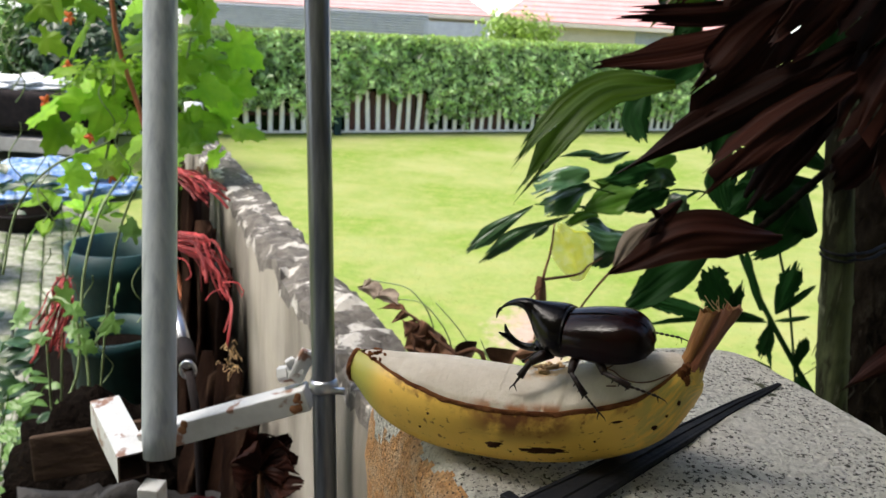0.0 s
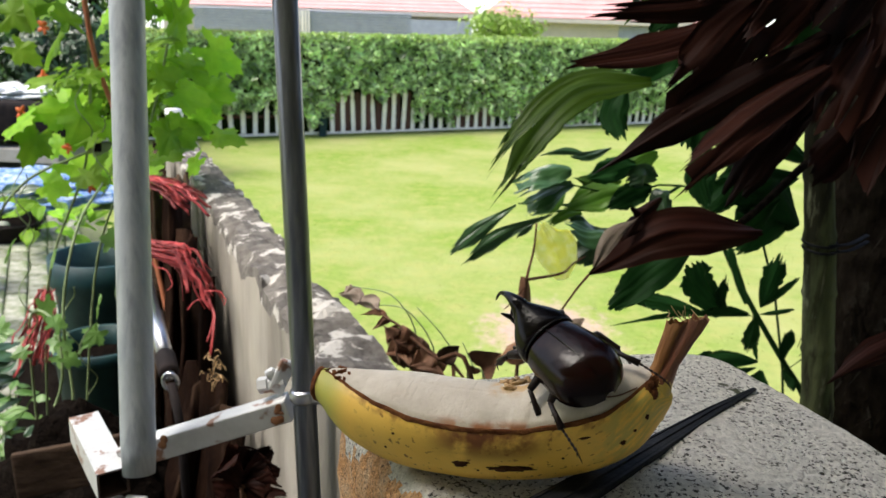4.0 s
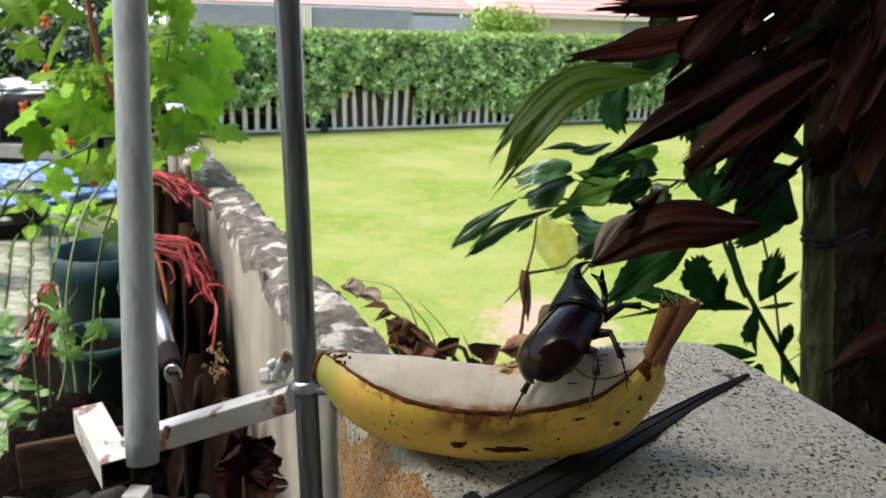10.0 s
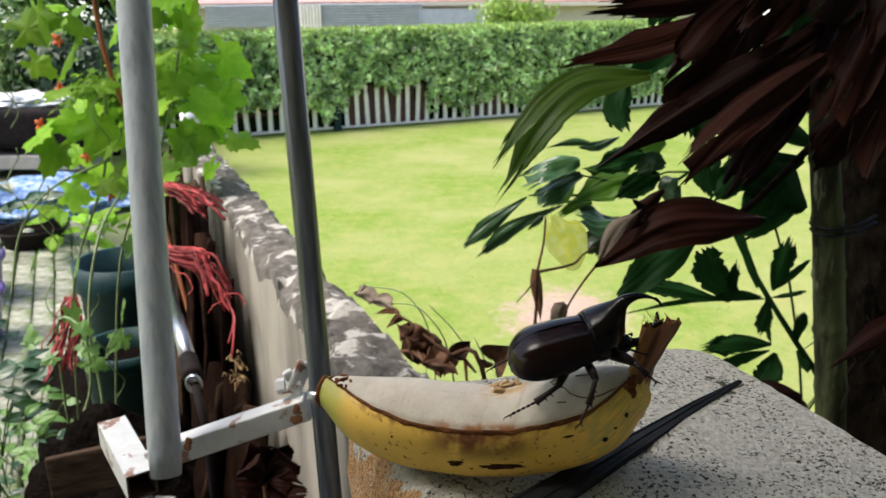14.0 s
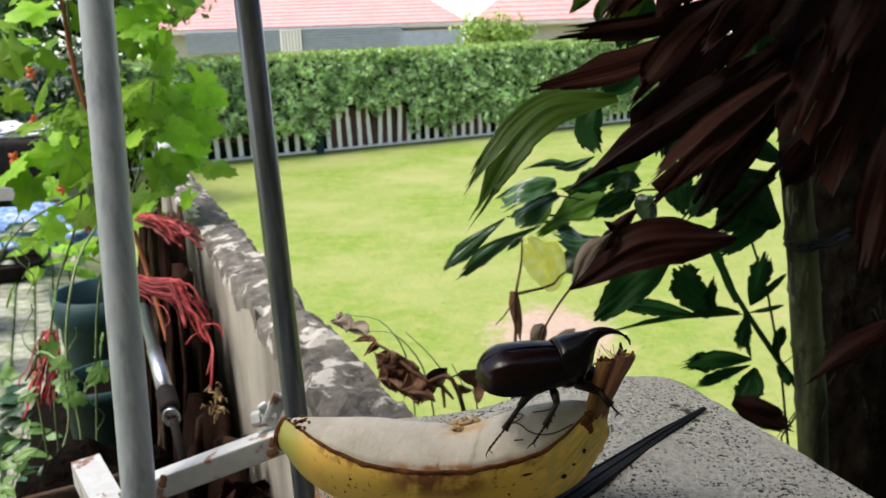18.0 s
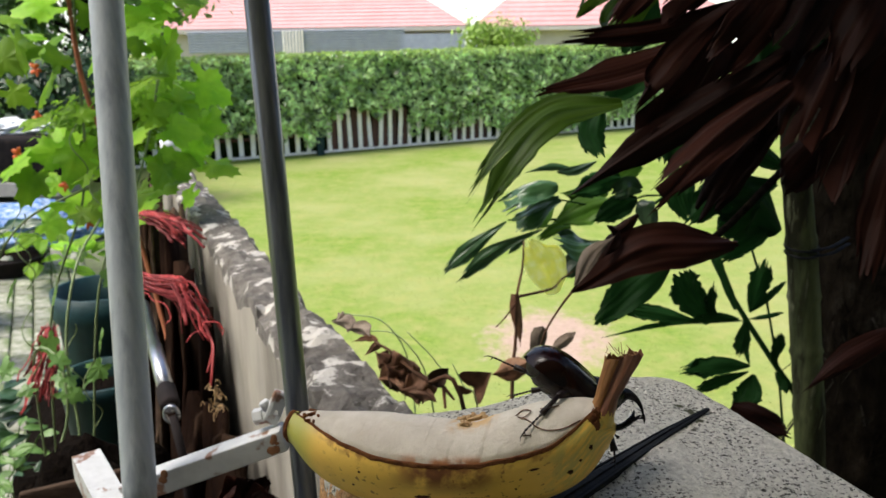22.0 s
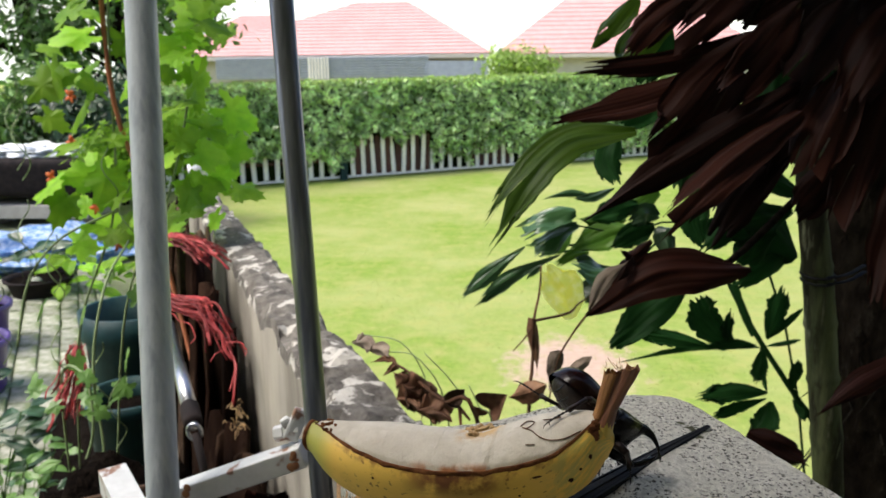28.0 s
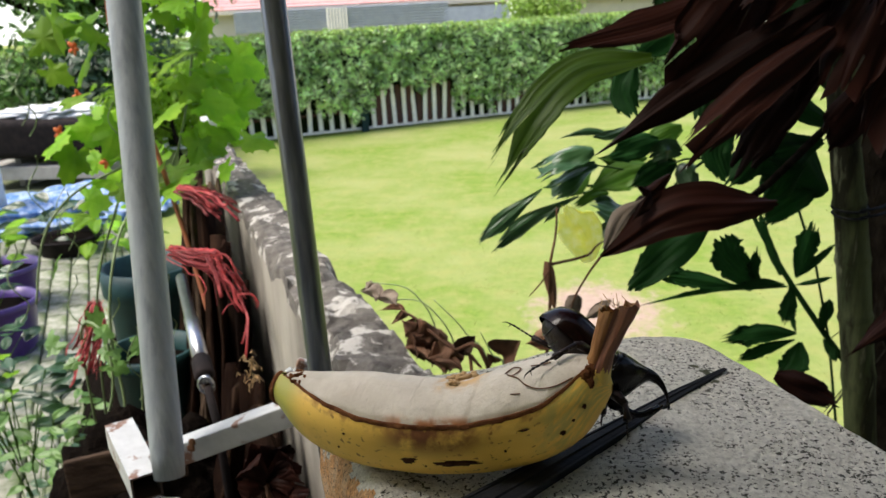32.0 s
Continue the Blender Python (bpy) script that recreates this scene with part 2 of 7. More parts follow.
M["grass_ground"] = mat("grass_ground", (0.1914, 0.2685, 0.0507), (0.1314, 0.2129, 0.0330), 0.95, 30, (0.335, 0.330, 0.155), 0.9, 0.75, 0.3, 60, stain_hard=(0.38, 0.68), bump_dist=0.004, spec=0.05, stain2=(0.270, 0.285, 0.095), stain2_scale=9.0, stain2_hard=(0.46, 0.72))
M["grass_blade"] = mat("grass_blade", (0.2566, 0.3342, 0.0708), (0.2075, 0.2946, 0.0566), 0.9, 30, (0.335, 0.330, 0.155), 0.9, 0.75, 0, trans=0.6, vary=0.3, island=True, stain_hard=(0.38, 0.68), spec=0.0, stain2=(0.270, 0.285, 0.095), stain2_scale=9.0, stain2_hard=(0.46, 0.72))
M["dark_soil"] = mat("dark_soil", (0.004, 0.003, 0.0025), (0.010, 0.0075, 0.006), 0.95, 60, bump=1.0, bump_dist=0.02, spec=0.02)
M["picket_white"] = mat("picket_white", (0.90, 0.86, 0.84), (0.82, 0.77, 0.74), 0.7, 12, (0.55, 0.49, 0.43), 5, 0.25, 0.2, 40, vary=0.06)
M["picket_brown"] = mat("picket_brown", (0.075, 0.026, 0.02), (0.05, 0.02, 0.015), 0.8, 14, bump=0.3, vary=0.3)
M["roof_tile"] = mat("roof_tile", (0.62, 0.325, 0.32), (0.54, 0.28, 0.27), 0.8, 3, (0.46, 0.24, 0.23), 0.6, 0.4, 0.2, 8, vary=0.08)
M["shutter_grey"] = mat("shutter_grey", (0.33, 0.355, 0.46), (0.26, 0.285, 0.38), 0.5, 3, bump=0.1)
M["house_wall"] = mat("house_wall", (0.55, 0.50, 0.47), (0.48, 0.44, 0.41), 0.85, 2, bump=0.1)
M["paver"] = mat("paver", (0.33, 0.33, 0.275), (0.22, 0.225, 0.175), 0.9, 30, (0.085, 0.13, 0.035), 7, 0.85, 0.5, 60, vary=0.3, spec=0.2, stain_hard=(0.40, 0.60))
M["joint"] = mat("joint", (0.10, 0.13, 0.05), (0.07, 0.08, 0.04), 0.95, 20, (0.18, 0.17, 0.12), 3, 0.6, 0.6, 40)
M["teal"] = mat("teal", (0.0042, 0.0350, 0.0413), (0.0028, 0.0210, 0.0255), 0.55, 20, (0.02, 0.06, 0.055), 8, 0.4, 0.1, 60, spec=0.3)
M["purple"] = mat("purple", (0.075, 0.035, 0.20), (0.05, 0.025, 0.14), 0.35, 20, bump=0.1)
M["red_net"] = mat("red_net", (0.50, 0.075, 0.075), (0.26, 0.028, 0.034), 0.5, 60, bump=0.3, vary=0.6, spec=0.3, trans=0.35)
M["blue_bag"] = mat("blue_bag", (0.10, 0.26, 0.55), (0.05, 0.15, 0.42), 0.4, 14, (0.60, 0.68, 0.80), 22, 0.8, 0.8, 14, bump_dist=0.03)
M["black_cloth"] = mat("black_cloth", (0.008, 0.007, 0.008), (0.02, 0.015, 0.015), 0.8, 20, bump=0.5, spec=0.12)
M["white_cloth"] = mat("white_cloth", (0.72, 0.74, 0.76), (0.6, 0.62, 0.66), 0.7, 16, bump=0.5, bump_dist=0.02)
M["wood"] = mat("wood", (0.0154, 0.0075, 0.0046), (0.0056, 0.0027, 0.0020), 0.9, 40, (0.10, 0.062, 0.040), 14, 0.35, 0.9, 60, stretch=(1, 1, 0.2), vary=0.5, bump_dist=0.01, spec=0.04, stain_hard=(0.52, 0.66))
M["old_wood"] = mat("old_wood", (0.11, 0.075, 0.052), (0.045, 0.028, 0.02), 0.9, 30, (0.02, 0.013, 0.01), 12, 0.7, 0.8, 60, stretch=(0.2, 1, 1), bump_dist=0.006, spec=0.08)
M["flower"] = mat("flower", (0.75, 0.13, 0.03), (0.65, 0.2, 0.06), 0.6, 40, bump=0, trans=0.3)
M["orange_cord"] = mat("orange_cord", (0.45, 0.15, 0.07), (0.35, 0.11, 0.05), 0.7, 60, bump=0.2)
M["concrete"] = mat("concrete", (0.36, 0.35, 0.33), (0.29, 0.28, 0.26), 0.9, 12, (0.2, 0.2, 0.18), 2, 0.5, 0.4, 50)
M["grey_sheet"] = mat("grey_sheet", (0.16, 0.155, 0.15), (0.09, 0.085, 0.08), 0.6, 30, (0.30, 0.29, 0.27), 12, 0.5, 0.6, 30, bump_dist=0.01)
M["red_scrap"] = mat("red_scrap", (0.045, 0.006, 0.007), (0.018, 0.003, 0.0035), 0.8, 30, bump=0.6, spec=0.05)
M["sheet_dark"] = mat("sheet_dark", (0.035, 0.034, 0.034), (0.014, 0.013, 0.013), 0.55, 24, (0.10, 0.10, 0.10), 10, 0.4, 0.8, 24, bump_dist=0.01, spec=0.2)
M["porch_wall"] = mat("porch_wall", (0.46, 0.42, 0.38), (0.39, 0.36, 0.33), 0.85, 4, bump=0.1)
M["ceiling"] = mat("ceiling", (0.55, 0.54, 0.52), (0.5, 0.49, 0.47), 0.9, 8, bump=0.1)


def bare_patch(m, centre, size, colour):
    """A worn patch of soil with a frayed edge, laid into the lawn's material."""
    nt = m.node_tree
    b = nt.nodes["Principled BSDF"]
    old = b.inputs["Base Color"].links[0].from_socket
    tc = nt.nodes.new("ShaderNodeTexCoord")
    mp = nt.nodes.new("ShaderNodeMapping")
    mp.inputs["Location"].default_value = (-centre[0] / size[0], -centre[1] / size[1], 0)
    mp.inputs["Scale"].default_value = (1 / size[0], 1 / size[1], 1)
    nt.links.new(tc.outputs["Object"], mp.inputs["Vector"])
    ln = nt.nodes.new("ShaderNodeVectorMath")
    ln.operation = "LENGTH"
    nt.links.new(mp.outputs[0], ln.inputs[0])
    n = nt.nodes.new("ShaderNodeTexNoise")
    n.inputs["Scale"].default_value, n.inputs["Detail"].default_value, n.inputs["Roughness"].default_value = 2.6, 8.0, 0.75
    nt.links.new(mp.outputs[0], n.inputs["Vector"])
    k = nt.nodes.new("ShaderNodeMath")
    k.operation = "MULTIPLY_ADD"
    k.inputs[1].default_value = 3.0
    nt.links.new(n.outputs[0], k.inputs[0])
    nt.links.new(ln.outputs["Value"], k.inputs[2])
    r = nt.nodes.new("ShaderNodeMapRange")
    r.inputs["From Min"].default_value, r.inputs["From Max"].default_value = 2.75, 2.15
    nt.links.new(k.outputs[0], r.inputs["Value"])
    n2 = nt.nodes.new("ShaderNodeTexNoise")
    n2.inputs["Scale"].default_value = 30.0
    nt.links.new(tc.outputs["Object"], n2.inputs["Vector"])
    c = nt.nodes.new("ShaderNodeMix")
    c.data_type = "RGBA"
    nt.links.new(n2.outputs[0], c.inputs[0])
    c.inputs[6].default_value, c.inputs[7].default_value = (*colour, 1), (*[v * 0.62 for v in colour], 1)
    x = nt.nodes.new("ShaderNodeMix")
    x.data_type = "RGBA"
    nt.links.new(r.outputs[0], x.inputs[0])
    nt.links.new(old, x.inputs[6])
    nt.links.new(c.outputs[2], x.inputs[7])
    nt.links.new(x.outputs[2], b.inputs["Base Color"])


bare_patch(M["grass_ground"], (0.36, 3.25), (0.27, 0.36), (0.47, 0.35, 0.28))


def blotch(m, u, v, colour, scale, hard=(0.42, 0.62)):
    """Lays an irregular stain over a material, between the given ends along and across its surface."""
    nt = m.node_tree
    b = nt.nodes["Principled BSDF"]
    old = b.inputs["Base Color"].links[0].from_socket
    sep = nt.nodes.new("ShaderNodeSeparateXYZ")
    tc = nt.nodes.new("ShaderNodeTexCoord")
    nt.links.new(tc.outputs["UV"], sep.inputs[0])
    fac = None
    n = nt.nodes.new("ShaderNodeTexNoise")
    n.inputs["Scale"].default_value, n.inputs["Detail"].default_value = scale, 6.0
    mp = nt.nodes.new("ShaderNodeMapping")
    mp.inputs["Scale"].default_value = (7.0, 1.0, 1.0)
    nt.links.new(tc.outputs["UV"], mp.inputs["Vector"])
    nt.links.new(mp.outputs[0], n.inputs["Vector"])
    def ramp(sock, a, c):
        r = nt.nodes.new("ShaderNodeMapRange")
        r.interpolation_type = "SMOOTHSTEP"
        r.inputs["From Min"].default_value, r.inputs["From Max"].default_value = a, c
        nt.links.new(sock, r.inputs["Value"])
        return r.outputs[0]
    for f in (ramp(n.outputs[0], *hard), ramp(sep.outputs[0], u[0], u[1]), ramp(sep.outputs[0], u[3], u[2]), ramp(sep.outputs[1], v[1], v[0])):
        if fac is None:
            fac = f
            continue
        k = nt.nodes.new("ShaderNodeMath")
        k.operation = "MULTIPLY"
        nt.links.new(fac, k.inputs[0])
        nt.links.new(f, k.inputs[1])
        fac = k.outputs[0]
    x = nt.nodes.new("ShaderNodeMix")
    x.data_type = "RGBA"
    nt.links.new(fac, x.inputs[0])
    nt.links.new(old, x.inputs[6])
    x.inputs[7].default_value = (*colour, 1)
    nt.links.new(x.outputs[2], b.inputs["Base Color"])


blotch(M["peel"], (-0.3, -0.2, 0.05, 0.16), (3.0, 6.0), (0.42, 0.40, 0.07), 3, (0.2, 0.3))
blotch(M["peel"], (0.36, 0.50, 0.64, 0.76), (0.25, 0.85), (0.15, 0.052, 0.016), 2.2, (0.28, 0.56))
blotch(M["peel"], (0.05, 0.2, 0.85, 0.97), (0.02, 0.34), (0.30, 0.13, 0.03), 4, (0.42, 0.64))
blotch(M["peel"], (0.1, 0.3, 0.8, 0.97), (2.5, 4.0), (0.30, 0.15, 0.03), 7, (0.60, 0.68))
blotch(M["peel"], (0.80, 0.90, 0.99, 1.2), (1.2, 2.6), (0.50, 0.40, 0.10), 5, (0.35, 0.6))
blotch(M["flesh"], (0.38, 0.48, 0.655, 0.668), (-1.06, -0.84), (0.46, 0.20, 0.09), 2.5, (0.36, 0.60))
blotch(M["flesh"], (0.52, 0.56, 0.64, 0.69), (-0.05, -0.45), (0.60, 0.38, 0.16), 5, (0.36, 0.56))

# ---- mesh helpers ----
def part(name, bm, material, parent=None, label="", smooth=False):
    """One mesh object from a bmesh, under parent if there is one."""
    me = bpy.data.meshes.new(name)
    if smooth:
        for f in bm.faces:
            f.smooth = True
    bm.to_mesh(me)
    bm.free()
    for x in material if isinstance(material, (list, tuple)) else (material,):
        me.materials.append(M[x])
    ob = new(name, me)
    if parent:
        ob.parent = parent
    if label:
        tagged(ob, label)
    return ob


def sheet(name, verts, faces, material, parent=None, label="", smooth=False, uv=None):
    """One mesh object from plain lists of corners and faces."""
    me = bpy.data.meshes.new(name)
    me.from_pydata(verts, [], faces)
    me.materials.append(M[material])
    if uv:
        layer = me.uv_layers.new(name="uv")
        flat = np.array([uv[k] for f in faces for k in f], dtype=np.float32)
        layer.data.foreach_set("uv", flat.ravel())
    if smooth:
        me.shade_smooth()
    ob = new(name, me)
    if parent:
        ob.parent = parent
    if label:
        tagged(ob, label)
    return ob


def box(size, m=Matrix(), bevel=0.0, segs=2, bm=None):
    own = bm or bmesh.new()
    r = bmesh.ops.create_cube(own, size=1.0, matrix=m @ Matrix.Diagonal((*size, 1)))
    if bevel:
        edges = list({e for v in r["verts"] for e in v.link_edges})
        bmesh.ops.bevel(own, geom=edges, offset=bevel, segments=segs, affect="EDGES", profile=0.6)
    return own


def sweep(points, radii, seg=10, flat=1.0, up=(0, 0, 1), cap=True, bm=None, hollow=0.0):
    """A tapered tube along points; flat squeezes it along its own up."""
    own = bm or bmesh.new()
    pts = [Vector(p) for p in points]
    rings = []
    for i, p in enumerate(pts):
        d = (pts[min(i + 1, len(pts) - 1)] - pts[max(i - 1, 0)]).normalized()
        side = d.cross(Vector(up))
        side = side.normalized() if side.length > 1e-4 else d.orthogonal().normalized()
        top = side.cross(d).normalized()
        r = radii[i] if hasattr(radii, "__len__") else radii
        rings.append([own.verts.new(p + side * (r * math.cos(2 * math.pi * k / seg)) + top * (r * flat * math.sin(2 * math.pi * k / seg))) for k in range(seg)])
    for a, b in zip(rings, rings[1:]):
        for k in range(seg):
            own.faces.new((a[k], a[(k + 1) % seg], b[(k + 1) % seg], b[k]))
    if cap:
        own.faces.new(rings[0][::-1])
        own.faces.new(rings[-1])
    return own


def curve_points(ctrl, n):
    """n points on a smooth line through the control points."""
    c = [Vector(p) for p in ctrl]
    c = [2 * c[0] - c[1], *c, 2 * c[-1] - c[-2]]
    out = []
    for i in range(n):
        u = i / (n - 1) * (len(c) - 3)
        k = min(int(u), len(c) - 4)
        f = u - k
        a, b, d, e = c[k : k + 4]
        out.append(0.5 * (2 * b + (d - a) * f + (2 * a - 5 * b + 4 * d - e) * f * f + (3 * b - a - 3 * d + e) * f**3))
    return out


def lathe(profile, seg=28, m=Matrix(), bm=None):
    own = bm or bmesh.new()
    rings = [[own.verts.new(m @ Vector((r * math.cos(2 * math.pi * k / seg), r * math.sin(2 * math.pi * k / seg), z))) for k in range(seg)] for r, z in profile]
    for a, b in zip(rings, rings[1:]):
        for k in range(seg):
            own.faces.new((a[k], a[(k + 1) % seg], b[(k + 1) % seg], b[k]))
    return own


def empty(name, label, category, group="", kind="", at=(0, 0, 0)):
    ob = new(name)
    ob.location = at
    return tagged(ob, label, category, group, kind)


def blob(size, m, rough=0.1, freq=6.0, sub=3, bm=None):
    """A lumpy rounded form."""
    own = bm or bmesh.new()
    r = bmesh.ops.create_icosphere(own, subdivisions=sub, radius=1.0)
    for v in r["verts"]:
        k = 1 + rough * noise.noise(v.co * freq * 0.4 + Vector((size[0] * 37, 0, 0)))
        v.co = m @ Vector((v.co.x * size[0] * k, v.co.y * size[1] * k, v.co.z * size[2] * k))
    return own


def blade(base, tip, width, kind="fishtail", face=(0, -0.8, 0.6), droop=0.1, pleats=5, seed=0, fold=0.25, point=0.34, arc=None, rag=0.6):
    """A leaf from base to tip: a grid with its outline, sag, midrib fold and pleats. Returns corners, faces and uv."""
    rng = random.Random(seed)
    a, b = Vector(base), Vector(tip)
    d = b - a
    ln = d.length
    d.normalize()
    n = Vector(face) - d * Vector(face).dot(d)
    n.normalize()
    s = d.cross(n)
    nu, nv = (22, 25) if kind == "fishtail" else (12, 9)
    skew = rng.uniform(-0.35, 0.35)
    bend = (rng.uniform(-0.10, 0.10) if arc is None else arc) * ln
    cut = [rng.uniform(-0.05, 0.05) + (0.035 if j % 2 else -0.035) for j in range(nv)]
    notches = {rng.randint(3, nv - 5): rng.randint(4, 9) for _ in range(rng.choice((1, 2, 2, 3)) if rag > 0.3 else 0)}
    verts, faces, uv = [], [], []
    for i in range(nu):
        u = i / (nu - 1)
        for j in range(nv):
            w = 2 * j / (nv - 1) - 1
            if kind == "fishtail":
                half = width * (0.05 + 0.57 * min(1, u / 0.66) ** 0.9) * (1 - 0.35 * max(0, u - 0.66) / 0.34)
                reach = 1 - point * abs(w - skew) ** 1.4 + cut[j] * rag + 0.10 * noise.noise(Vector((w * 2.4, seed * 1.3, 0)))
            else:
                half = width * 0.52 * max(0.02, math.sin(math.pi * min(1.0, u**0.9 * 0.96 + 0.03)) ** 0.85)
                reach = 1.0
            along = u * ln * (1 + (reach - 1) * u * u)
            p = a + d * along + s * (half * w + bend * math.sin(math.pi * u))
            lift = fold * half * abs(w) - droop * ln * u * u
            if pleats:
                lift += width * 0.007 * pleats * math.cos(j * math.pi / 1.5) * min(1, u * 2)
            lift += width * 0.20 * noise.noise(Vector((u * 2.2 + seed, w * 1.3, seed * 1.7)))
            verts.append(p + n * lift)
            uv.append((u, w * 0.5 + seed * 0.37))
    for i in range(nu - 1):
        for j in range(nv - 1):
            if kind == "fishtail" and i > nu - 2 - notches.get(j, 0):
                continue
            k = i * nv + j
            faces.append((k, k + 1, k + nv + 1, k + nv))
    return verts, faces, uv


def leaf_cloud(rng, place, count, size, lean=0.6):
    """Corners and faces of many small folded leaves; place(rng) gives a spot and the way it faces."""
    verts, faces = [], []
    for _ in range(count):
        p, n = place(rng)
        n = (Vector(n) + Vector((rng.uniform(-1, 1), rng.uniform(-1, 1), rng.uniform(-1, 1))) * lean).normalized()
        t = n.orthogonal().normalized()
        t = (t * math.cos(q := rng.uniform(0, 6.28)) + n.cross(t) * math.sin(q))
        s = n.cross(t)
        z = size * rng.uniform(0.6, 1.3)
        k = len(verts)
        p = Vector(p)
        verts += [p - t * z, p + s * z * 0.42 + n * z * 0.12, p + t * z, p - s * z * 0.42 + n * z * 0.12]
        faces += [(k, k + 1, k + 2), (k, k + 2, k + 3)]
    return verts, faces

# ---- ground, lawn, fence, hedge ----
def ground():
    n = 60
    verts, faces = [], []
    for i in range(n + 1):
        for j in range(n + 1):
            x = (i / n * 2 - 1)
            y = (j / n * 2 - 1)
            verts.append((math.copysign(abs(x) ** 3 * 400, x), math.copysign(abs(y) ** 3 * 400, y), 0.0))
    for i in range(n):
        for j in range(n):
            k = i * (n + 1) + j
            faces.append((k, k + n + 1, k + n + 2, k + 1))
    tagged(sheet("ground", verts, faces, "grass_ground"), "sunlit green lawn with yellowish worn patches", "lawn", kind="structure")


def grass():
    rng = random.Random(11)
    verts, faces = [], []
    for _ in range(30000):
        y = 1.6 + 10.5 * rng.random() ** 1.6
        x = rng.uniform(-0.36 * y - 0.4, 0.34 * y + 0.6)
        if x < -0.56 * (y - 0.5) + 0.05 and y < 2.2:
            continue
        if ((x - 0.32) / 0.36) ** 2 + ((y - 3.25) / 0.48) ** 2 < 1 + 0.6 * noise.noise(Vector((x * 9, y * 6, 0))) and rng.random() < 0.75:
            continue
        q, h = rng.uniform(0, 6.28), rng.uniform(0.002, 0.005)
        w = 0.0018 + 0.0004 * y
        dx, dy = math.cos(q) * w, math.sin(q) * w
        lx, ly = rng.uniform(-2.6, 2.6) * h, rng.uniform(-2.6, 2.6) * h
        k = len(verts)
        verts += [(x - dx, y - dy, 0), (x + dx, y + dy, 0), (x + lx, y + ly, h)]
        faces.append((k, k + 1, k + 2))
    tagged(sheet("grass", verts, faces, "grass_blade"), "short bright green lawn grass", "grass", kind="stuff")


FENCE_A, FENCE_D = Vector((-3.25, 8.70, 0)), Vector((0.846, 0.533, 0)).normalized()
FENCE_N = Vector((FENCE_D.y, -FENCE_D.x, 0))


def picket_mesh(h, w=0.054, head=True):
    """A flat picket with a round head on a neck."""
    bm = bmesh.new()
    if head:
        side = [(w / 2, 0), (w / 2, h - 0.13), (w * 0.26, h - 0.095), (w * 0.30, h - 0.085), (w * 0.46, h - 0.055), (w * 0.40, h - 0.02), (w * 0.12, h)]
    else:
        side = [(w / 2, 0), (w / 2, h - 0.03), (w * 0.1, h)]
    outline = side + [(-x, z) for x, z in reversed(side)]
    front = [bm.verts.new((x, -0.009, z)) for x, z in outline]
    back = [bm.verts.new((x, 0.009, z)) for x, z in outline]
    bm.faces.new(front)
    bm.faces.new(back[::-1])
    for k in range(len(outline)):
        j = (k + 1) % len(outline)
        bm.faces.new((front[j], front[k], back[k], back[j]))
    me = bpy.data.meshes.new("picket")
    bm.to_mesh(me)
    bm.free()
    return me


def fence():
    root = empty("picket_fence", "low weathered white and brown picket fence under the hedge", "fence", kind="structure")
    turn = math.degrees(math.atan2(FENCE_D.y, FENCE_D.x))
    white = {h: picket_mesh(h) for h in (0.36, 0.42, 0.50, 0.58)}
    brown = {h: picket_mesh(h, 0.070, False) for h in (0.32, 0.5)}
    for me in white.values():
        me.materials.append(M["picket_white"])
    for me in brown.values():
        me.materials.append(M["picket_brown"])
    rng = random.Random(3)
    s = -3.4
    while s < 7.4:
        gate = (1.62 < s < 2.72) or (3.3 < s < 3.9) or s < -1.0
        h = rng.choice((0.50, 0.58)) if gate else rng.choice((0.36, 0.42, 0.42, 0.50))
        p = FENCE_A + FENCE_D * s
        ob = new("picket", white[h])
        ob.matrix_basis = pose(p.x, p.y, rng.uniform(0.02, 0.06), rng.uniform(-3, 3), rng.uniform(-3, 3), turn)
        ob.parent = root
        if gate:
            q = FENCE_A + FENCE_D * (s + 0.066) - FENCE_N * 0.012
            ob = new("board", brown[0.5])
            ob.matrix_basis = pose(q.x, q.y, 0.04, 0, rng.uniform(-2, 2), turn)
            ob.parent = root
        s += 0.140
    for z, hh, off in ((0.035, 0.030, -0.015), (0.25, 0.03, -0.03)):
        mid = FENCE_A + FENCE_D * 2.0 + FENCE_N * off
        part("rail", box((10.9, 0.03, hh), pose(mid.x, mid.y, z, 0, 0, turn), 0.004), "picket_white" if z < 0.1 else "picket_brown", root)
    p = FENCE_A + FENCE_D * 1.5 + FENCE_N * 0.03
    part("post", box((0.09, 0.05, 0.45), pose(p.x, p.y, 0.225, 0, 0, turn), 0.005), "teal", root, "faded teal fence post")


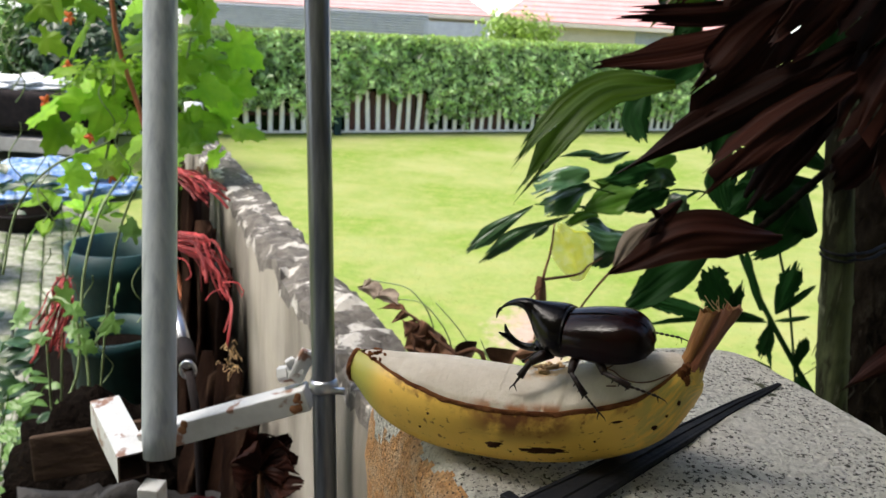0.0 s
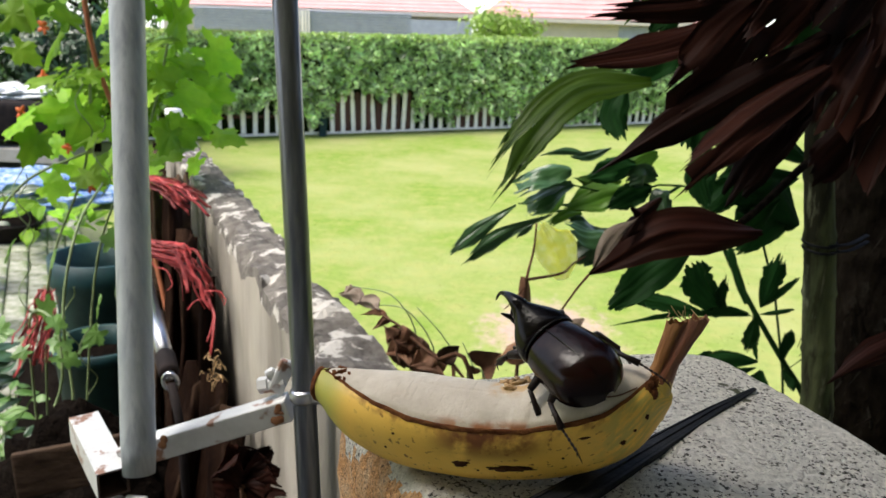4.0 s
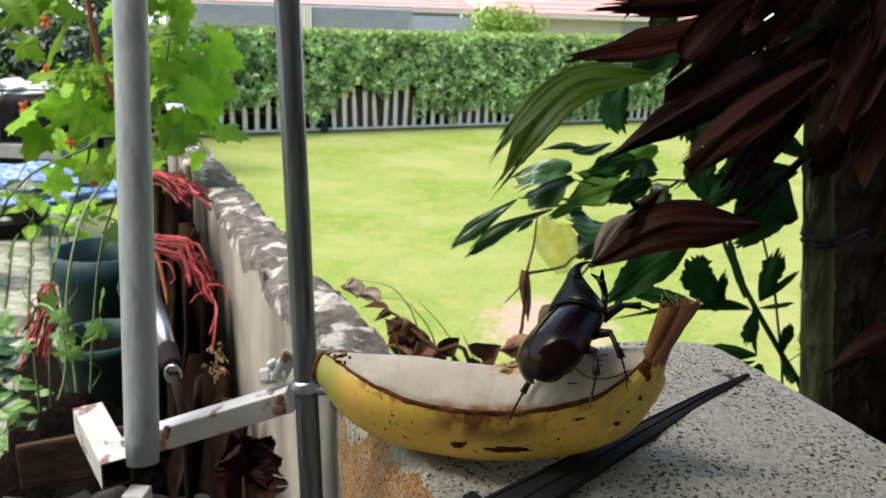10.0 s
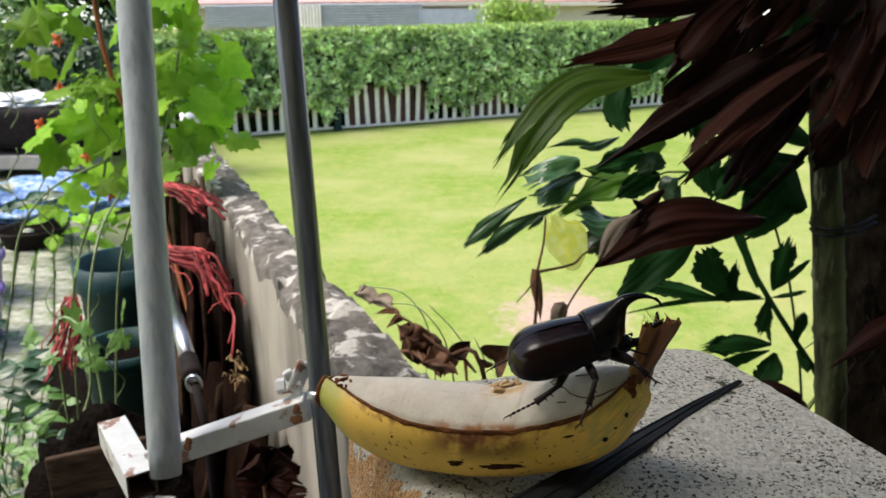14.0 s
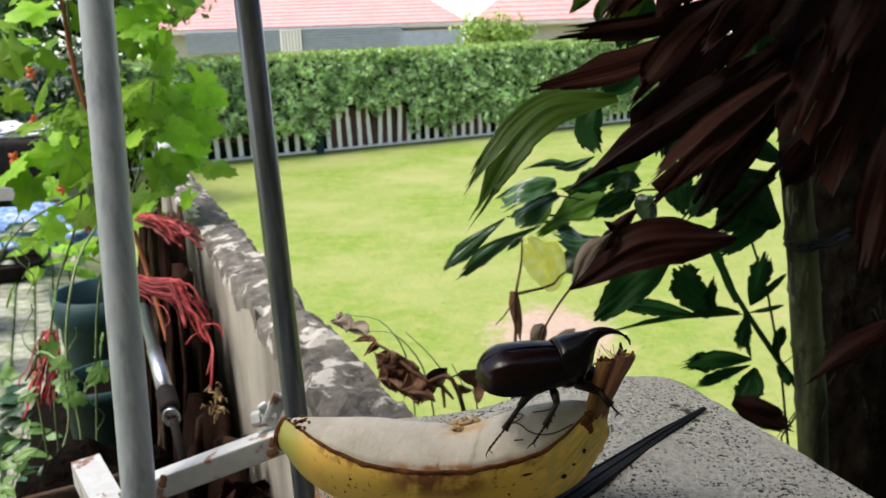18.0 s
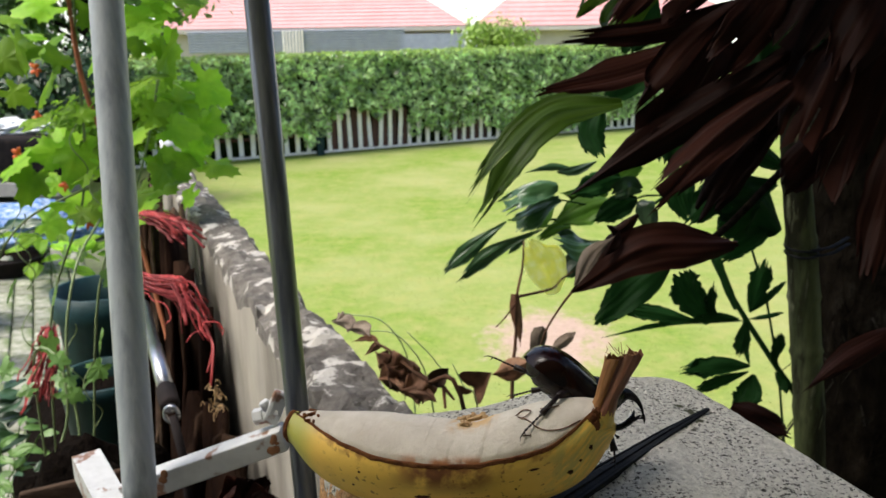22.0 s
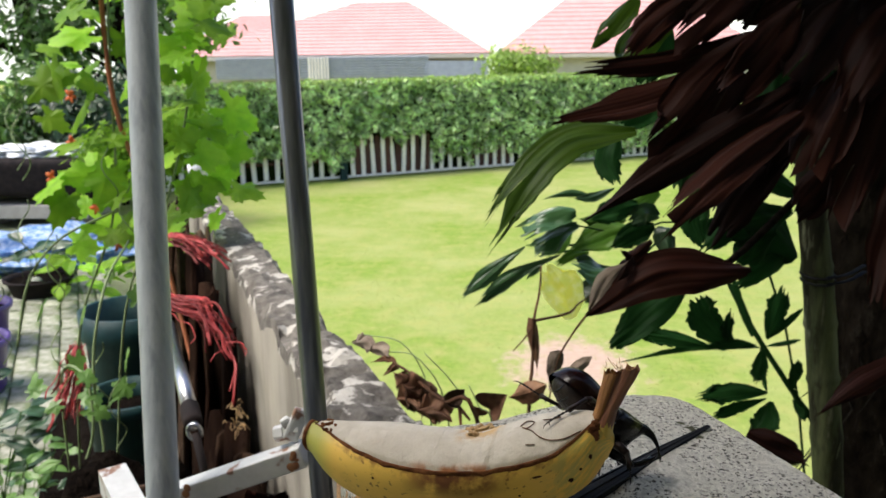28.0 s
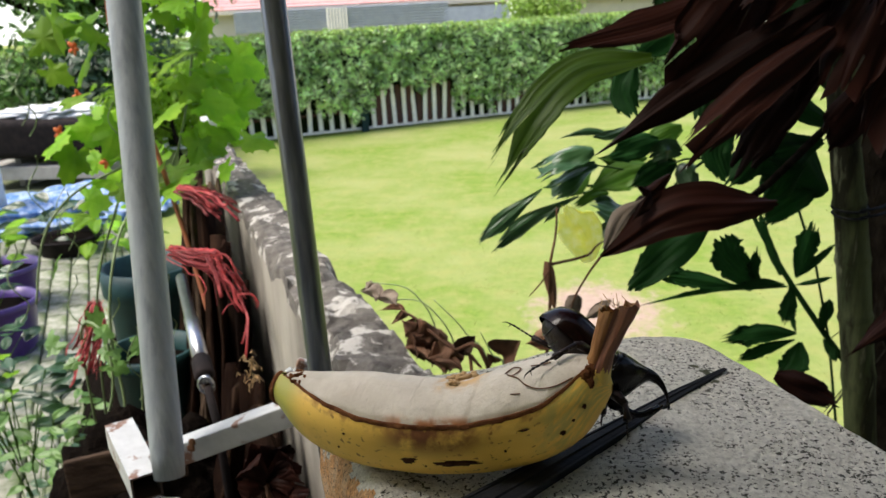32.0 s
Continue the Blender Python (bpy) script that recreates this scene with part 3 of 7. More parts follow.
def hedge():
    root = empty("hedge", "clipped dense green garden hedge with fresh pale top shoots", "hedge")
    turn = math.degrees(math.atan2(FENCE_D.y, FENCE_D.x))
    mid = FENCE_A + FENCE_D * 2.2 - FENCE_N * 0.42

    def top(s):
        return 1.19 + 0.012 * s

    # dark sheet behind the leaves: the hedge's inner shade put into its colour
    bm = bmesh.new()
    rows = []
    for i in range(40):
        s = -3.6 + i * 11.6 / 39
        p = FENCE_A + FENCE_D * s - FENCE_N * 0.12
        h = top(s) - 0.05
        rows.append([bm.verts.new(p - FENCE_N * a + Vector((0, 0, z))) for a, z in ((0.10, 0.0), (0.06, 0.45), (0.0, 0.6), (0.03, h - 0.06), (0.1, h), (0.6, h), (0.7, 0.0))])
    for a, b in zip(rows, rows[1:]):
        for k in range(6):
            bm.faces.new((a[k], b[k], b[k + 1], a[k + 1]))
    part("twig_core", bm, "hedge_core", root, "dark sheet standing for the shade inside the hedge")
    rng = random.Random(21)

    def front(r):
        s = r.uniform(-3.5, 7.8)
        z = top(s) - (top(s) - 0.06) * r.random()
        low = 0.30 + 0.20 * noise.noise(Vector((s * 1.6, 2.2, 0))) + 0.16 * noise.noise(Vector((s * 5.5, 7.0, 0)))
        low += 0.20 if 1.62 < s < 2.72 else (-0.16 if 2.75 < s < 3.35 or s > 3.9 else 0)
        low -= 0.12 if 0.9 < s < 1.6 else 0
        if z < low:
            z = low + (top(s) - low) * r.random()
        bulge = 0.10 * math.sin(math.pi * (z / 1.2)) + 0.06 * noise.noise(Vector((s * 2.5, z * 3, 1))) + 0.11 * noise.noise(Vector((s * 7, z * 8, 5)))
        p = FENCE_A + FENCE_D * s + FENCE_N * (0.0 + bulge + r.uniform(-0.07, 0.05)) + Vector((0, 0, z))
        return p, FENCE_N + Vector((0, 0, 0.5))

    v, f = leaf_cloud(rng, front, 21000, 0.044, 0.8)
    sheet("leaves", v, f, "hedge_leaf", root)

    def shoots(r):
        s = r.uniform(-3.5, 7.8)
        z = top(s) + r.uniform(-0.06, 0.03) + 0.03 * noise.noise(Vector((s * 5, 0, 4)))
        p = FENCE_A + FENCE_D * s - FENCE_N * (r.uniform(-0.12, 0.62)) + Vector((0, 0, z))
        return p, Vector((0, 0, 1)) + FENCE_N * 0.3

    v, f = leaf_cloud(rng, shoots, 9000, 0.032, 0.7)
    sheet("shoot_layer", v, f, "hedge_new", root, "pale green new shoots")


# ---- houses beyond ----
def hip_house(name, x0, x1, y0, y1, eave, ridge, label, ridge_x=None):
    root = empty(name, label, "house")
    bm = bmesh.new()
    box((x1 - x0 - 1.2, y1 - y0 - 1.2, eave), pose((x0 + x1) / 2, (y0 + y1) / 2, eave / 2), 0.02, 1, bm)
    part("wall", bm, "house_wall", root)
    # courses of the four roof slopes, each a little step
    r0, r1 = ridge_x or (x0 + (x1 - x0) * 0.36, x1 - (x1 - x0) * 0.36)
    ym = (y0 + y1) / 2
    n = 16
    for (ax, ay), (bx, by), (cx, cy), (dx, dy) in (((x0, y0), (x1, y0), (r1, ym), (r0, ym)), ((x1, y0), (x1, y1), (r1, ym), (r1, ym)), ((x0, y1), (x0, y0), (r0, ym), (r0, ym)), ((x1, y1), (x0, y1), (r0, ym), (r1, ym))):
        bm = bmesh.new()
        rows = []
        for k in range(n):
            for f, lift in ((k / n, 0.05), ((k + 1) / n - 0.002, 0.0)):
                z = eave + (ridge - eave) * f + lift
                rows.append((bm.verts.new((ax + (dx - ax) * f, ay + (dy - ay) * f, z)), bm.verts.new((bx + (cx - bx) * f, by + (cy - by) * f, z))))
        for p, q in zip(rows, rows[1:]):
            bm.faces.new((p[0], p[1], q[1], q[0]))
        part("roof_slope", bm, "roof_tile", root, "faded red tiled roof slope")
    part("fascia", box((x1 - x0, 0.08, 0.2), pose((x0 + x1) / 2, y0 + 0.02, eave - 0.1), 0.01, 1), "house_wall", root)
    return root


def houses():
    a = hip_house("house", -17.2, -0.6, 40, 52, 2.25, 5.35, "low house with a faded red hip roof and grey louvres", (-8.4, -5.6))
    # louvred carport front
    for k in range(8):
        part("slat", box((11.0, 0.05, 0.11), pose(-9.3, 39.7, 1.15 + k * 0.135, 25, 0, 0)), "shutter_grey", a, "grey metal louvre slat")
    for k in range(7):
        part("bar", box((0.09, 0.06, 1.1), pose(-9.9 + k * 0.16, 39.6, 1.6)), "picket_white", a, "pale upright bar")
    part("screen", box((3.2, 0.05, 0.8), pose(-2.4, 39.7, 1.5)), "shutter_grey", a)
    hip_house("house", -18.8, -9.5, 43.5, 49, 2.6, 4.75, "house wing with a faded red hip roof")
    b = hip_house("house", -0.5, 13.5, 41, 53, 2.2, 6.2, "neighbouring house with a faded red hip roof", (4.6, 8.0))
    part("window", box((1.6, 0.06, 0.9), pose(7.5, 41.58, 1.5), 0.01, 1), "shutter_grey", b)


def tree(name, at, h, spread, label, leaves=2600, size=0.06, mat_leaf="tree_leaf", seed=1):
    rng = random.Random(seed)
    root = empty(name, label, "tree" if h > 1.6 else "bush")
    x, y = at
    bm = bmesh.new()
    sweep(curve_points([(x, y, 0), (x + 0.03 * h, y, h * 0.3), (x - 0.02 * h, y, h * 0.6), (x, y, h * 0.85)], 8), [0.05 * h * (1 - k / 11) * 0.6 for k in range(8)], 8, bm=bm)
    tips = []
    for k in range(9):
        q, z = rng.uniform(0, 6.28), h * rng.uniform(0.35, 0.7)
        e = Vector((x + math.cos(q) * spread * rng.uniform(0.5, 1), y + math.sin(q) * spread * rng.uniform(0.5, 1), z + h * rng.uniform(0.1, 0.3)))
        tips.append(e)
        sweep([(x, y, z), ((x + e.x) / 2, (y + e.y) / 2, z + (e.z - z) * 0.4), e], [0.012 * h, 0.008 * h, 0.003 * h], 6, bm=bm)
    part("trunk", bm, "bark_dark", root)
    tips += [Vector((x, y, h * 0.85))]

    def put(r):
        c = r.choice(tips)
        o = Vector((r.gauss(0, 1), r.gauss(0, 1), r.gauss(0, 0.8))) * spread * 0.28
        return c + o, o.normalized() + Vector((0, 0, 0.5))

    v, f = leaf_cloud(rng, put, leaves, size, 0.6)
    sheet("crown", v, f, mat_leaf, root)
    return root


# ---- boundary wall ----
WALL_P, WALL_D = Vector((-0.075, 0.584, 0)), Vector((-0.456, 0.890, 0)).normalized()
WALL_N = Vector((-WALL_D.y, WALL_D.x, 0))


def boundary_wall():
    root = empty("boundary_wall", "low plastered boundary wall with a broken mortar top", "wall", kind="structure")
    s0, s1, half = -0.42, 1.55, 0.0375
    nu, prof = 150, [(-1, 0.0), (-1, 0.5), (-1, 0.9), (-1, 0.96), (-1, 0.985), (-0.93, 0.999), (-0.6, 1.0), (-0.2, 1.002), (0.2, 1.002), (0.6, 1.0), (0.93, 0.996), (1, 0.98), (1, 0.95), (1, 0.5), (1, 0.0)]
    bm = bmesh.new()
    rows = []
    for i in range(nu + 1):
        s = s0 + (s1 - s0) * i / nu
        row = []
        for j, (a, z) in enumerate(prof):
            p = WALL_P + WALL_D * s - WALL_N * (a * half * -1) * -1
            nz = noise.noise(Vector((s * 22, a * 2.0, 1.3))) * 0.010 + noise.noise(Vector((s * 70, a * 5, 7))) * 0.006
            if z > 0.94:
                z += nz * (1 if abs(a) < 0.95 else 1.3) - 0.004
                chip = max(0, noise.noise(Vector((s * 14, 4.0 + a * 0.3, 0))) - 0.05)
                if abs(a) > 0.9:
                    z -= 0.05 * chip
                    p += WALL_N * (-a) * -0.0 - WALL_N * a * 0.012 * chip * -1
            p = WALL_P + WALL_D * s + WALL_N * (-a) * half * (1 - 0.12 * max(0, noise.noise(Vector((s * 16, z * 10, a)))) * (z > 0.94))
            row.append(bm.verts.new((p.x, p.y, z)))
        rows.append(row)
    for a, b in zip(rows, rows[1:]):
        for k in range(len(prof) - 1):
            f = bm.faces.new((a[k], b[k], b[k + 1], a[k + 1]))
            f.material_index = 1 if 4 <= k <= 10 else 0
    bm.faces.new(rows[0])
    bm.faces.new(rows[-1][::-1])
    bmesh.ops.recalc_face_normals(bm, faces=bm.faces)
    part("masonry", bm, ["wall_face", "wall_top"], root)
    p = WALL_P + WALL_D * 1.63
    post = part("end_post", lathe([(0.0, 0), (0.022, 0), (0.022, 1.035), (0.024, 1.037), (0.024, 1.06), (0.0, 1.062)], 16, Matrix.Translation(p)), "white_cloth", smooth=True)
    tagged(post, "short white plastic pipe post at the wall's end", "post")


PIL_A = Vector((0.1420, 0.2812, 0))
PIL_U, PIL_V = Vector((0.976, 0.220, 0)).normalized(), Vector((0.430, -0.903, 0)).normalized()
PIL_W, PIL_L = 0.1744, 0.175


def top_z(x, y):
    """The height of the pillar's top: nearly level, worn down towards its west side."""
    k = max(0.0, min(1.0, (0.112 - x) / 0.082))
    return 1.1482 + 0.03 * (y - 0.19) - 0.02 * (x - 0.13) - 0.0105 * k * k * (3 - 2 * k)


def pillar():
    root = empty("pillar", "square rendered pillar with a speckled off-white top and ochre side", "pillar", kind="structure")
    n = 320
    bm = bmesh.new()

    def outline(inset):
        """A rounded square, shrinking towards its centre, as shares of the two sides."""
        pts = []
        for k in range(n):
            q = 2 * math.pi * k / n
            c, s = math.cos(q), math.sin(q)
            e = 9.0 if c > 0 and s < 0 else 22.0
            m = (abs(c) ** e + abs(s) ** e) ** (-1 / e)
            pts.append(((PIL_W / 2 - inset) * m * c, (PIL_L / 2 - inset) * m * s))
        return pts
    centre = PIL_A - PIL_U * (PIL_W / 2) + PIL_V * (PIL_L / 2)
    facing = Vector((-PIL_V.y, PIL_V.x, 0))
    rings = []
    levels = [(1.13, 0.0), (0.6, 0.0), (0.3, 0.0), (0.16, 0.0), (0.12, 0.0), (0.09, 0.0), (0.07, 0.0), (0.055, 0.0), (0.044, 0.0), (0.035, 0.0), (0.028, 0.0), (0.022, 0.0), (0.0175, 0.0), (0.014, 0.0), (0.0115, 0.0), (0.0095, 0.0004)]
    levels += [(0.008 * (1 - k / 9) ** 2, 0.0008 + 0.0082 * k / 9) for k in range(10)] + [(0.0, 0.011 + 0.0035 * k) for k in range(5)] + [(0.0, 0.03), (0.0, 0.045), (0.0, 0.06), (0.0, 0.07)]
    for depth, inset in levels:
        ring = []
        for a, b in outline(inset):
            p = centre + PIL_U * a + PIL_V * b
            wob = 0.0035 * noise.noise(Vector((p.x * 45, p.y * 45, depth * 40))) + 0.0016 * noise.noise(Vector((p.x * 160, p.y * 160, depth * 130)))
            if depth > 0.004:
                p = p + (PIL_U * a + PIL_V * b).normalized() * wob
                z = top_z(p.x, p.y) - depth
            else:
                z = top_z(p.x, p.y) - depth + 0.30 * wob
            ring.append(bm.verts.new((p.x, p.y, max(z, 0.0))))
        rings.append(ring)
    for i, (a, b) in enumerate(zip(rings, rings[1:])):
        for k in range(n):
            f = bm.faces.new((a[k], a[(k + 1) % n], b[(k + 1) % n], b[k]))
            c = f.calc_center_median()
            west = (c - centre).dot(facing) < -PIL_W / 2 * facing.dot(PIL_U) + 0.0030 + 0.007 * noise.noise(c * 45) + 0.003 * noise.noise(c * 190)
            f.material_index = 1 if west or levels[i][0] > 0.3 else 0
            f.smooth = True
    bm.faces.new(rings[-1])
    part("shaft", bm, ["plaster_top", "plaster_side"], root)


# ---- poles and the bracket ----
def poles():
    d1 = Vector((-0.068, 0.252, 0.965)) / 0.965
    a = Vector((-0.2329, 0.4792, 0.935))
    pole = empty("painted_pole", "grey-white painted metal pole with worn paint leaning in a bracket", "pole")
    part("tube", sweep([a, a + d1 * 0.02, a + d1 * 0.8, a + d1 * 1.5], [0.0125, 0.0135, 0.0135, 0.0135], 28, cap=True), "grey_paint", pole, smooth=True)
    d2 = Vector((-0.051, 0.08, 0.995)) / 0.995
    b = Vector((-0.107, 0.518, 1.0))
    pole2 = empty("steel_pole", "slim brushed steel pole with a clamp collar", "pole")
    part("tube", sweep([b - d2 * 0.998, b + d2 * 0.0, b + d2 * 1.4], 0.0098, 28), "steel", pole2, smooth=True)
    c = b + d2 * -0.012
    part("collar", sweep([c, c + d2 * 0.003, c + d2 * 0.008, c + d2 * 0.011], [0.0105, 0.0122, 0.0122, 0.0105], 28), "chrome", pole2, "bright clamp collar", True)
    part("collar_bolt", sweep([c + Vector((0.008, -0.008, 0.005)), c + Vector((0.019, -0.008, 0.005))], 0.003, 6), "chrome", pole2)

    frame_root = empty("steel_bracket", "white-painted rusty square-tube bracket frame", "bracket")
    # short open tube towards the viewer
    t0, t1 = Vector((-0.322, 0.563, 0.926)), Vector((-0.259, 0.487, 0.919))
    ax = (t1 - t0).normalized()
    side = ax.cross(Vector((0, 0, 1))).normalized()
    up = side.cross(ax)
    bm = bmesh.new()
    def ring(p, h):
        return [bm.verts.new(p + side * h * sx + up * h * sz) for sx, sz in ((-1, -1), (1, -1), (1, 1), (-1, 1))]
    o = [ring(t0, 0.0125), ring(t1, 0.0125), ring(t1, 0.0106), ring(t1 - ax * 0.05, 0.0106)]
    for k, (p, q) in enumerate(zip(o, o[1:])):
        for i in range(4):
            f = bm.faces.new((p[i], p[(i + 1) % 4], q[(i + 1) % 4], q[i]))
            f.material_index = 1 if k else 0
    bm.faces.new(o[-1])
    bm.faces.new(o[0][::-1])
    part("stub_tube", bm, ["white_paint", "tube_dark"], frame_root, "open-ended square tube")
    e0, e1 = Vector((-0.262, 0.515, 0.928)), Vector((-0.120, 0.522, 0.980))
    mid, dv = (e0 + e1) / 2, e1 - e0
    part("cross_bar", box((dv.length, 0.02, 0.02), Matrix.Translation(mid) @ dv.to_track_quat("X", "Z").to_matrix().to_4x4(), 0.0015), "white_paint", frame_root)
    part("leg", box((0.018, 0.018, 0.9), pose(-0.243, 0.485, 0.455), 0.0015), "white_paint", frame_root)
    rng = random.Random(6)
    for k in range(9):
        u = rng.choice((0.08, 0.26, 0.93, 0.90, 0.95))
        c = e0 + dv * (u + rng.uniform(-0.02, 0.02)) + Vector((0, -0.0098, rng.uniform(-0.009, 0.010)))
        part("rust_spot", blob((rng.uniform(0.002, 0.005), 0.0009, rng.uniform(0.0015, 0.004)), Matrix.Translation(c), 0.6, 8, 2), "rust", frame_root, "flaking rust")
    bm = bmesh.new()
    box((0.014, 0.007, 0.031), pose(-0.128, 0.527, 1.004, 0, 25, 20), 0.003, 2, bm)
    box((0.009, 0.007, 0.020), pose(-0.134, 0.527, 1.002, 0, -30, 20), 0.003, 2, bm)
    part("wing_nut", bm, "white_paint", frame_root, "pale wing nut")
    bm = sweep([(-0.146, 0.527, 0.995), (-0.125, 0.527, 1.0)], 0.0045, 10)
    sweep([(-0.147, 0.527, 0.9945), (-0.139, 0.527, 0.9965)], 0.0072, 6, bm=bm)
    part("bolt", bm, "white_paint", frame_root)


# ---- the banana on the pillar ----
BAN_A, BAN_D, BAN_N = Vector((-0.0227, 0.1905, 1.15)), Vector((0.9494, -0.3141, 0)), Vector((0.3141, 0.9494, 0))
BAN_S = (-3, 0, 4, 8, 12, 18, 25, 33, 42, 51, 60, 70, 80, 90, 100, 108, 114, 116, 117)
BAN_Z = (11.5, 10.4, 9.0, 7.6, 6.6, 5.8, 5.5, 5.5, 5.7, 6.3, 7.1, 8.1, 9.2, 11.5, 14.7, 19.0, 24.0, 26.0, 27.0)
BAN_R = (5.2, 6.6, 8.9, 10.7, 12.0, 13.5, 14.9, 15.9, 16.1, 16.0, 15.9, 15.6, 15.0, 14.3, 13.0, 11.3, 8.6, 6.5, 5.0)


def banana():
    """Laid out in millimetres along the fruit: height of its axis, radius, swell of the top and width of the peeled opening."""
    root = empty("banana", "ripe partly peeled banana with brown spots lying on the pillar", "banana")
    n, seg = 90, 44

    def soft(x, xs, ys):
        """A smoothed reading of a table."""
        return sum(float(np.interp(x + o, xs, ys)) for o in (-3, -1.5, 0, 1.5, 3)) / 5

    def at_mm(mm, q, k=1.0):
        r = soft(mm, BAN_S, BAN_R)
        r *= 1 + soft(mm, (65, 70, 80, 90, 100, 108, 114, 117), (0, 0.02, 0.28, 0.47, 0.58, 0.52, 0.35, 0.2)) * max(0.0, math.cos(q)) ** 1.3
        r *= k * (1 + 0.018 * math.cos(5 * q + 0.4)) * 0.001
        if mm > 109:
            r *= math.sqrt(max(0.01, 1 - ((mm - 109) / 8.15) ** 2))
        back = soft(mm, (-5, 60, 104, 120), (5.0, 5.5, 12.5, 15.0)) * 0.001
        return BAN_A + BAN_D * (mm * 0.001) + BAN_N * (back - r * math.sin(q)) + Vector((0, 0, soft(mm, BAN_S, BAN_Z) * 0.001 + r * math.cos(q)))

    def station(i):
        return -3 + 120 * i / (n - 1)

    def at(i, q, k=1.0):
        return at_mm(station(i), q, k)

    def gap(i, near=True):
        """Half the opening of the peel, as an angle."""
        mm = station(i)
        g = soft(mm, (-1, 2, 9, 24, 39, 55, 67, 77, 91, 101, 108, 111, 113), (0.0, 0.28, 0.54, 0.90, 1.05, 1.11, 1.11, 1.05, 0.96, 0.87, 0.60, 0.25, 0.0))
        return g + (0.03 * noise.noise(Vector((mm * 0.15, 0.4 if near else 3.0, 0))) if g > 0.2 else 0)

    vs, fs, uv = [], [], []
    for i in range(n):
        g, far = gap(i), gap(i, False)
        for k in range(seg + 1):
            q = g + (2 * math.pi - g - far) * k / seg
            vs.append(at(i, q))
            uv.append((i / (n - 1), min(q - g, 2 * math.pi - q - far)))
    for i in range(n - 1):
        for k in range(seg):
            j = i * (seg + 1) + k
            fs.append((j, j + 1, j + seg + 2, j + seg + 1))
    fs.append(tuple(range(seg, -1, -1)))
    sheet("peel", vs, fs, "peel", root, "yellow peel with brown bruises", True, uv)
    # torn brown rim of the peel on both sides: an inner and an outer lip
    for sgn in (1, -1):
        bm = bmesh.new()
        rows = []
        for i in range(2, n - 5):
            g = gap(i, sgn > 0)
            wide = 0.035 * noise.noise(Vector((i * 0.35, sgn * 3.0, 1))) + 0.02 * noise.noise(Vector((i * 1.3, sgn * 3.0, 4)))
            rows.append([bm.verts.new(at(i, sgn * (g + o), k)) for o, k in ((-0.035, 0.95), (-0.02, 1.010), (0.010, 1.026), (0.030 + wide, 1.012), (0.060 + wide, 1.020), (0.085 + wide, 0.992))])
        for a, b in zip(rows, rows[1:]):
            for k in range(5):
                bm.faces.new((a[k], a[k + 1], b[k + 1], b[k]))
        part("peel_edge", bm, "peel_edge", root, "browned torn edge of the peel", True)
    # the flesh: finely ribbed and proud on one side of a gnawed step, smooth on the other
    vs, fs, uv = [], [], []
    m, cols = 300, 81
    for i in range(m):
        mm = 1 + 112.5 * i / (m - 1)
        fi = (mm + 3) / 120 * (n - 1)
        gi = min(n - 2, int(fi))
        g0 = max(0.04, gap(gi) + (gap(gi + 1) - gap(gi)) * (fi - gi))
        g1 = max(0.04, gap(gi, False) + (gap(gi + 1, False) - gap(gi, False)) * (fi - gi))
        step = 76.0 + 1.0 * noise.noise(Vector((mm, 0, 2)))
        for k in range(cols):
            w = -1 + 2 * k / (cols - 1)
            q = w * (g0 if w > 0 else g1) * 1.03
            left = 1 / (1 + math.exp((mm - step - 0.7 * noise.noise(Vector((q * 5, 0, 3)))) * 4))
            rib = 0.006 * noise.noise(Vector((mm * 1.1, q * 0.7, 7))) + 0.004 * noise.noise(Vector((mm * 2.6, q * 1.5, 9)))
            crack = 0.013 * math.exp(-(((q - 0.22 - 0.06 * noise.noise(Vector((mm * 0.07, 3, 0)))) / 0.022) ** 2)) * (0.4 + 0.6 * left) + 0.010 * math.exp(-(((q + 0.30) / 0.03) ** 2))
            bite = 0.06 * math.exp(-(((mm - 70) / 5) ** 2) - ((q + 0.35) / 0.30) ** 2) * (1 + 0.5 * noise.noise(Vector((mm * 0.9, q * 6, 5))))
            low = 0.035 * max(0.0, abs(w) - 0.86) / 0.14
            vs.append(at_mm(mm, q, 0.985 + 0.022 * left + (0.35 + 0.65 * left) * rib - crack - bite - low + 0.010 * noise.noise(Vector((mm * 0.16, q * 2.2, 5)))))
            uv.append(((mm + 3) / 120, -q))
    for i in range(m - 1):
        for k in range(cols - 1):
            j = i * cols + k
            fs.append((j, j + 1, j + cols + 1, j + cols))
    sheet("flesh", vs, fs, "flesh", root, "cream fruit flesh gnawed along the top", True, uv)
    # scraped bits where the fruit was gnawed
    rng = random.Random(9)
    for k in range(12):
        c = at_mm(rng.uniform(63.5, 71), rng.uniform(-0.45, 0.12), 1.005)
        part("crumb", blob((rng.uniform(0.0014, 0.0030), 0.0012, 0.0008), Matrix.Translation(c) @ pose(0, 0, 0, rng.uniform(-25, 25), rng.uniform(-25, 25), rng.uniform(0, 180)), 0.8, 9, 3), "crumb", root, "gnawed tan crumb of fruit", True)
    # a dark curly fibre stuck to the flesh
    for path in (((85, 0.20), (87, 0.10), (90, 0.18), (88, 0.28), (86, 0.24), (90, 0.36), (93, 0.50), (97, 0.60), (102, 0.62), (107, 0.52)), ((93, 0.16), (97, 0.17), (99, 0.15)), ((89, 0.62), (92, 0.64))):
        part("strand", sweep(curve_points([at_mm(mm, q, 1.006) for mm, q in path], 36), 0.00021, 6), "litter", root, "thin dark brown fibre", True)
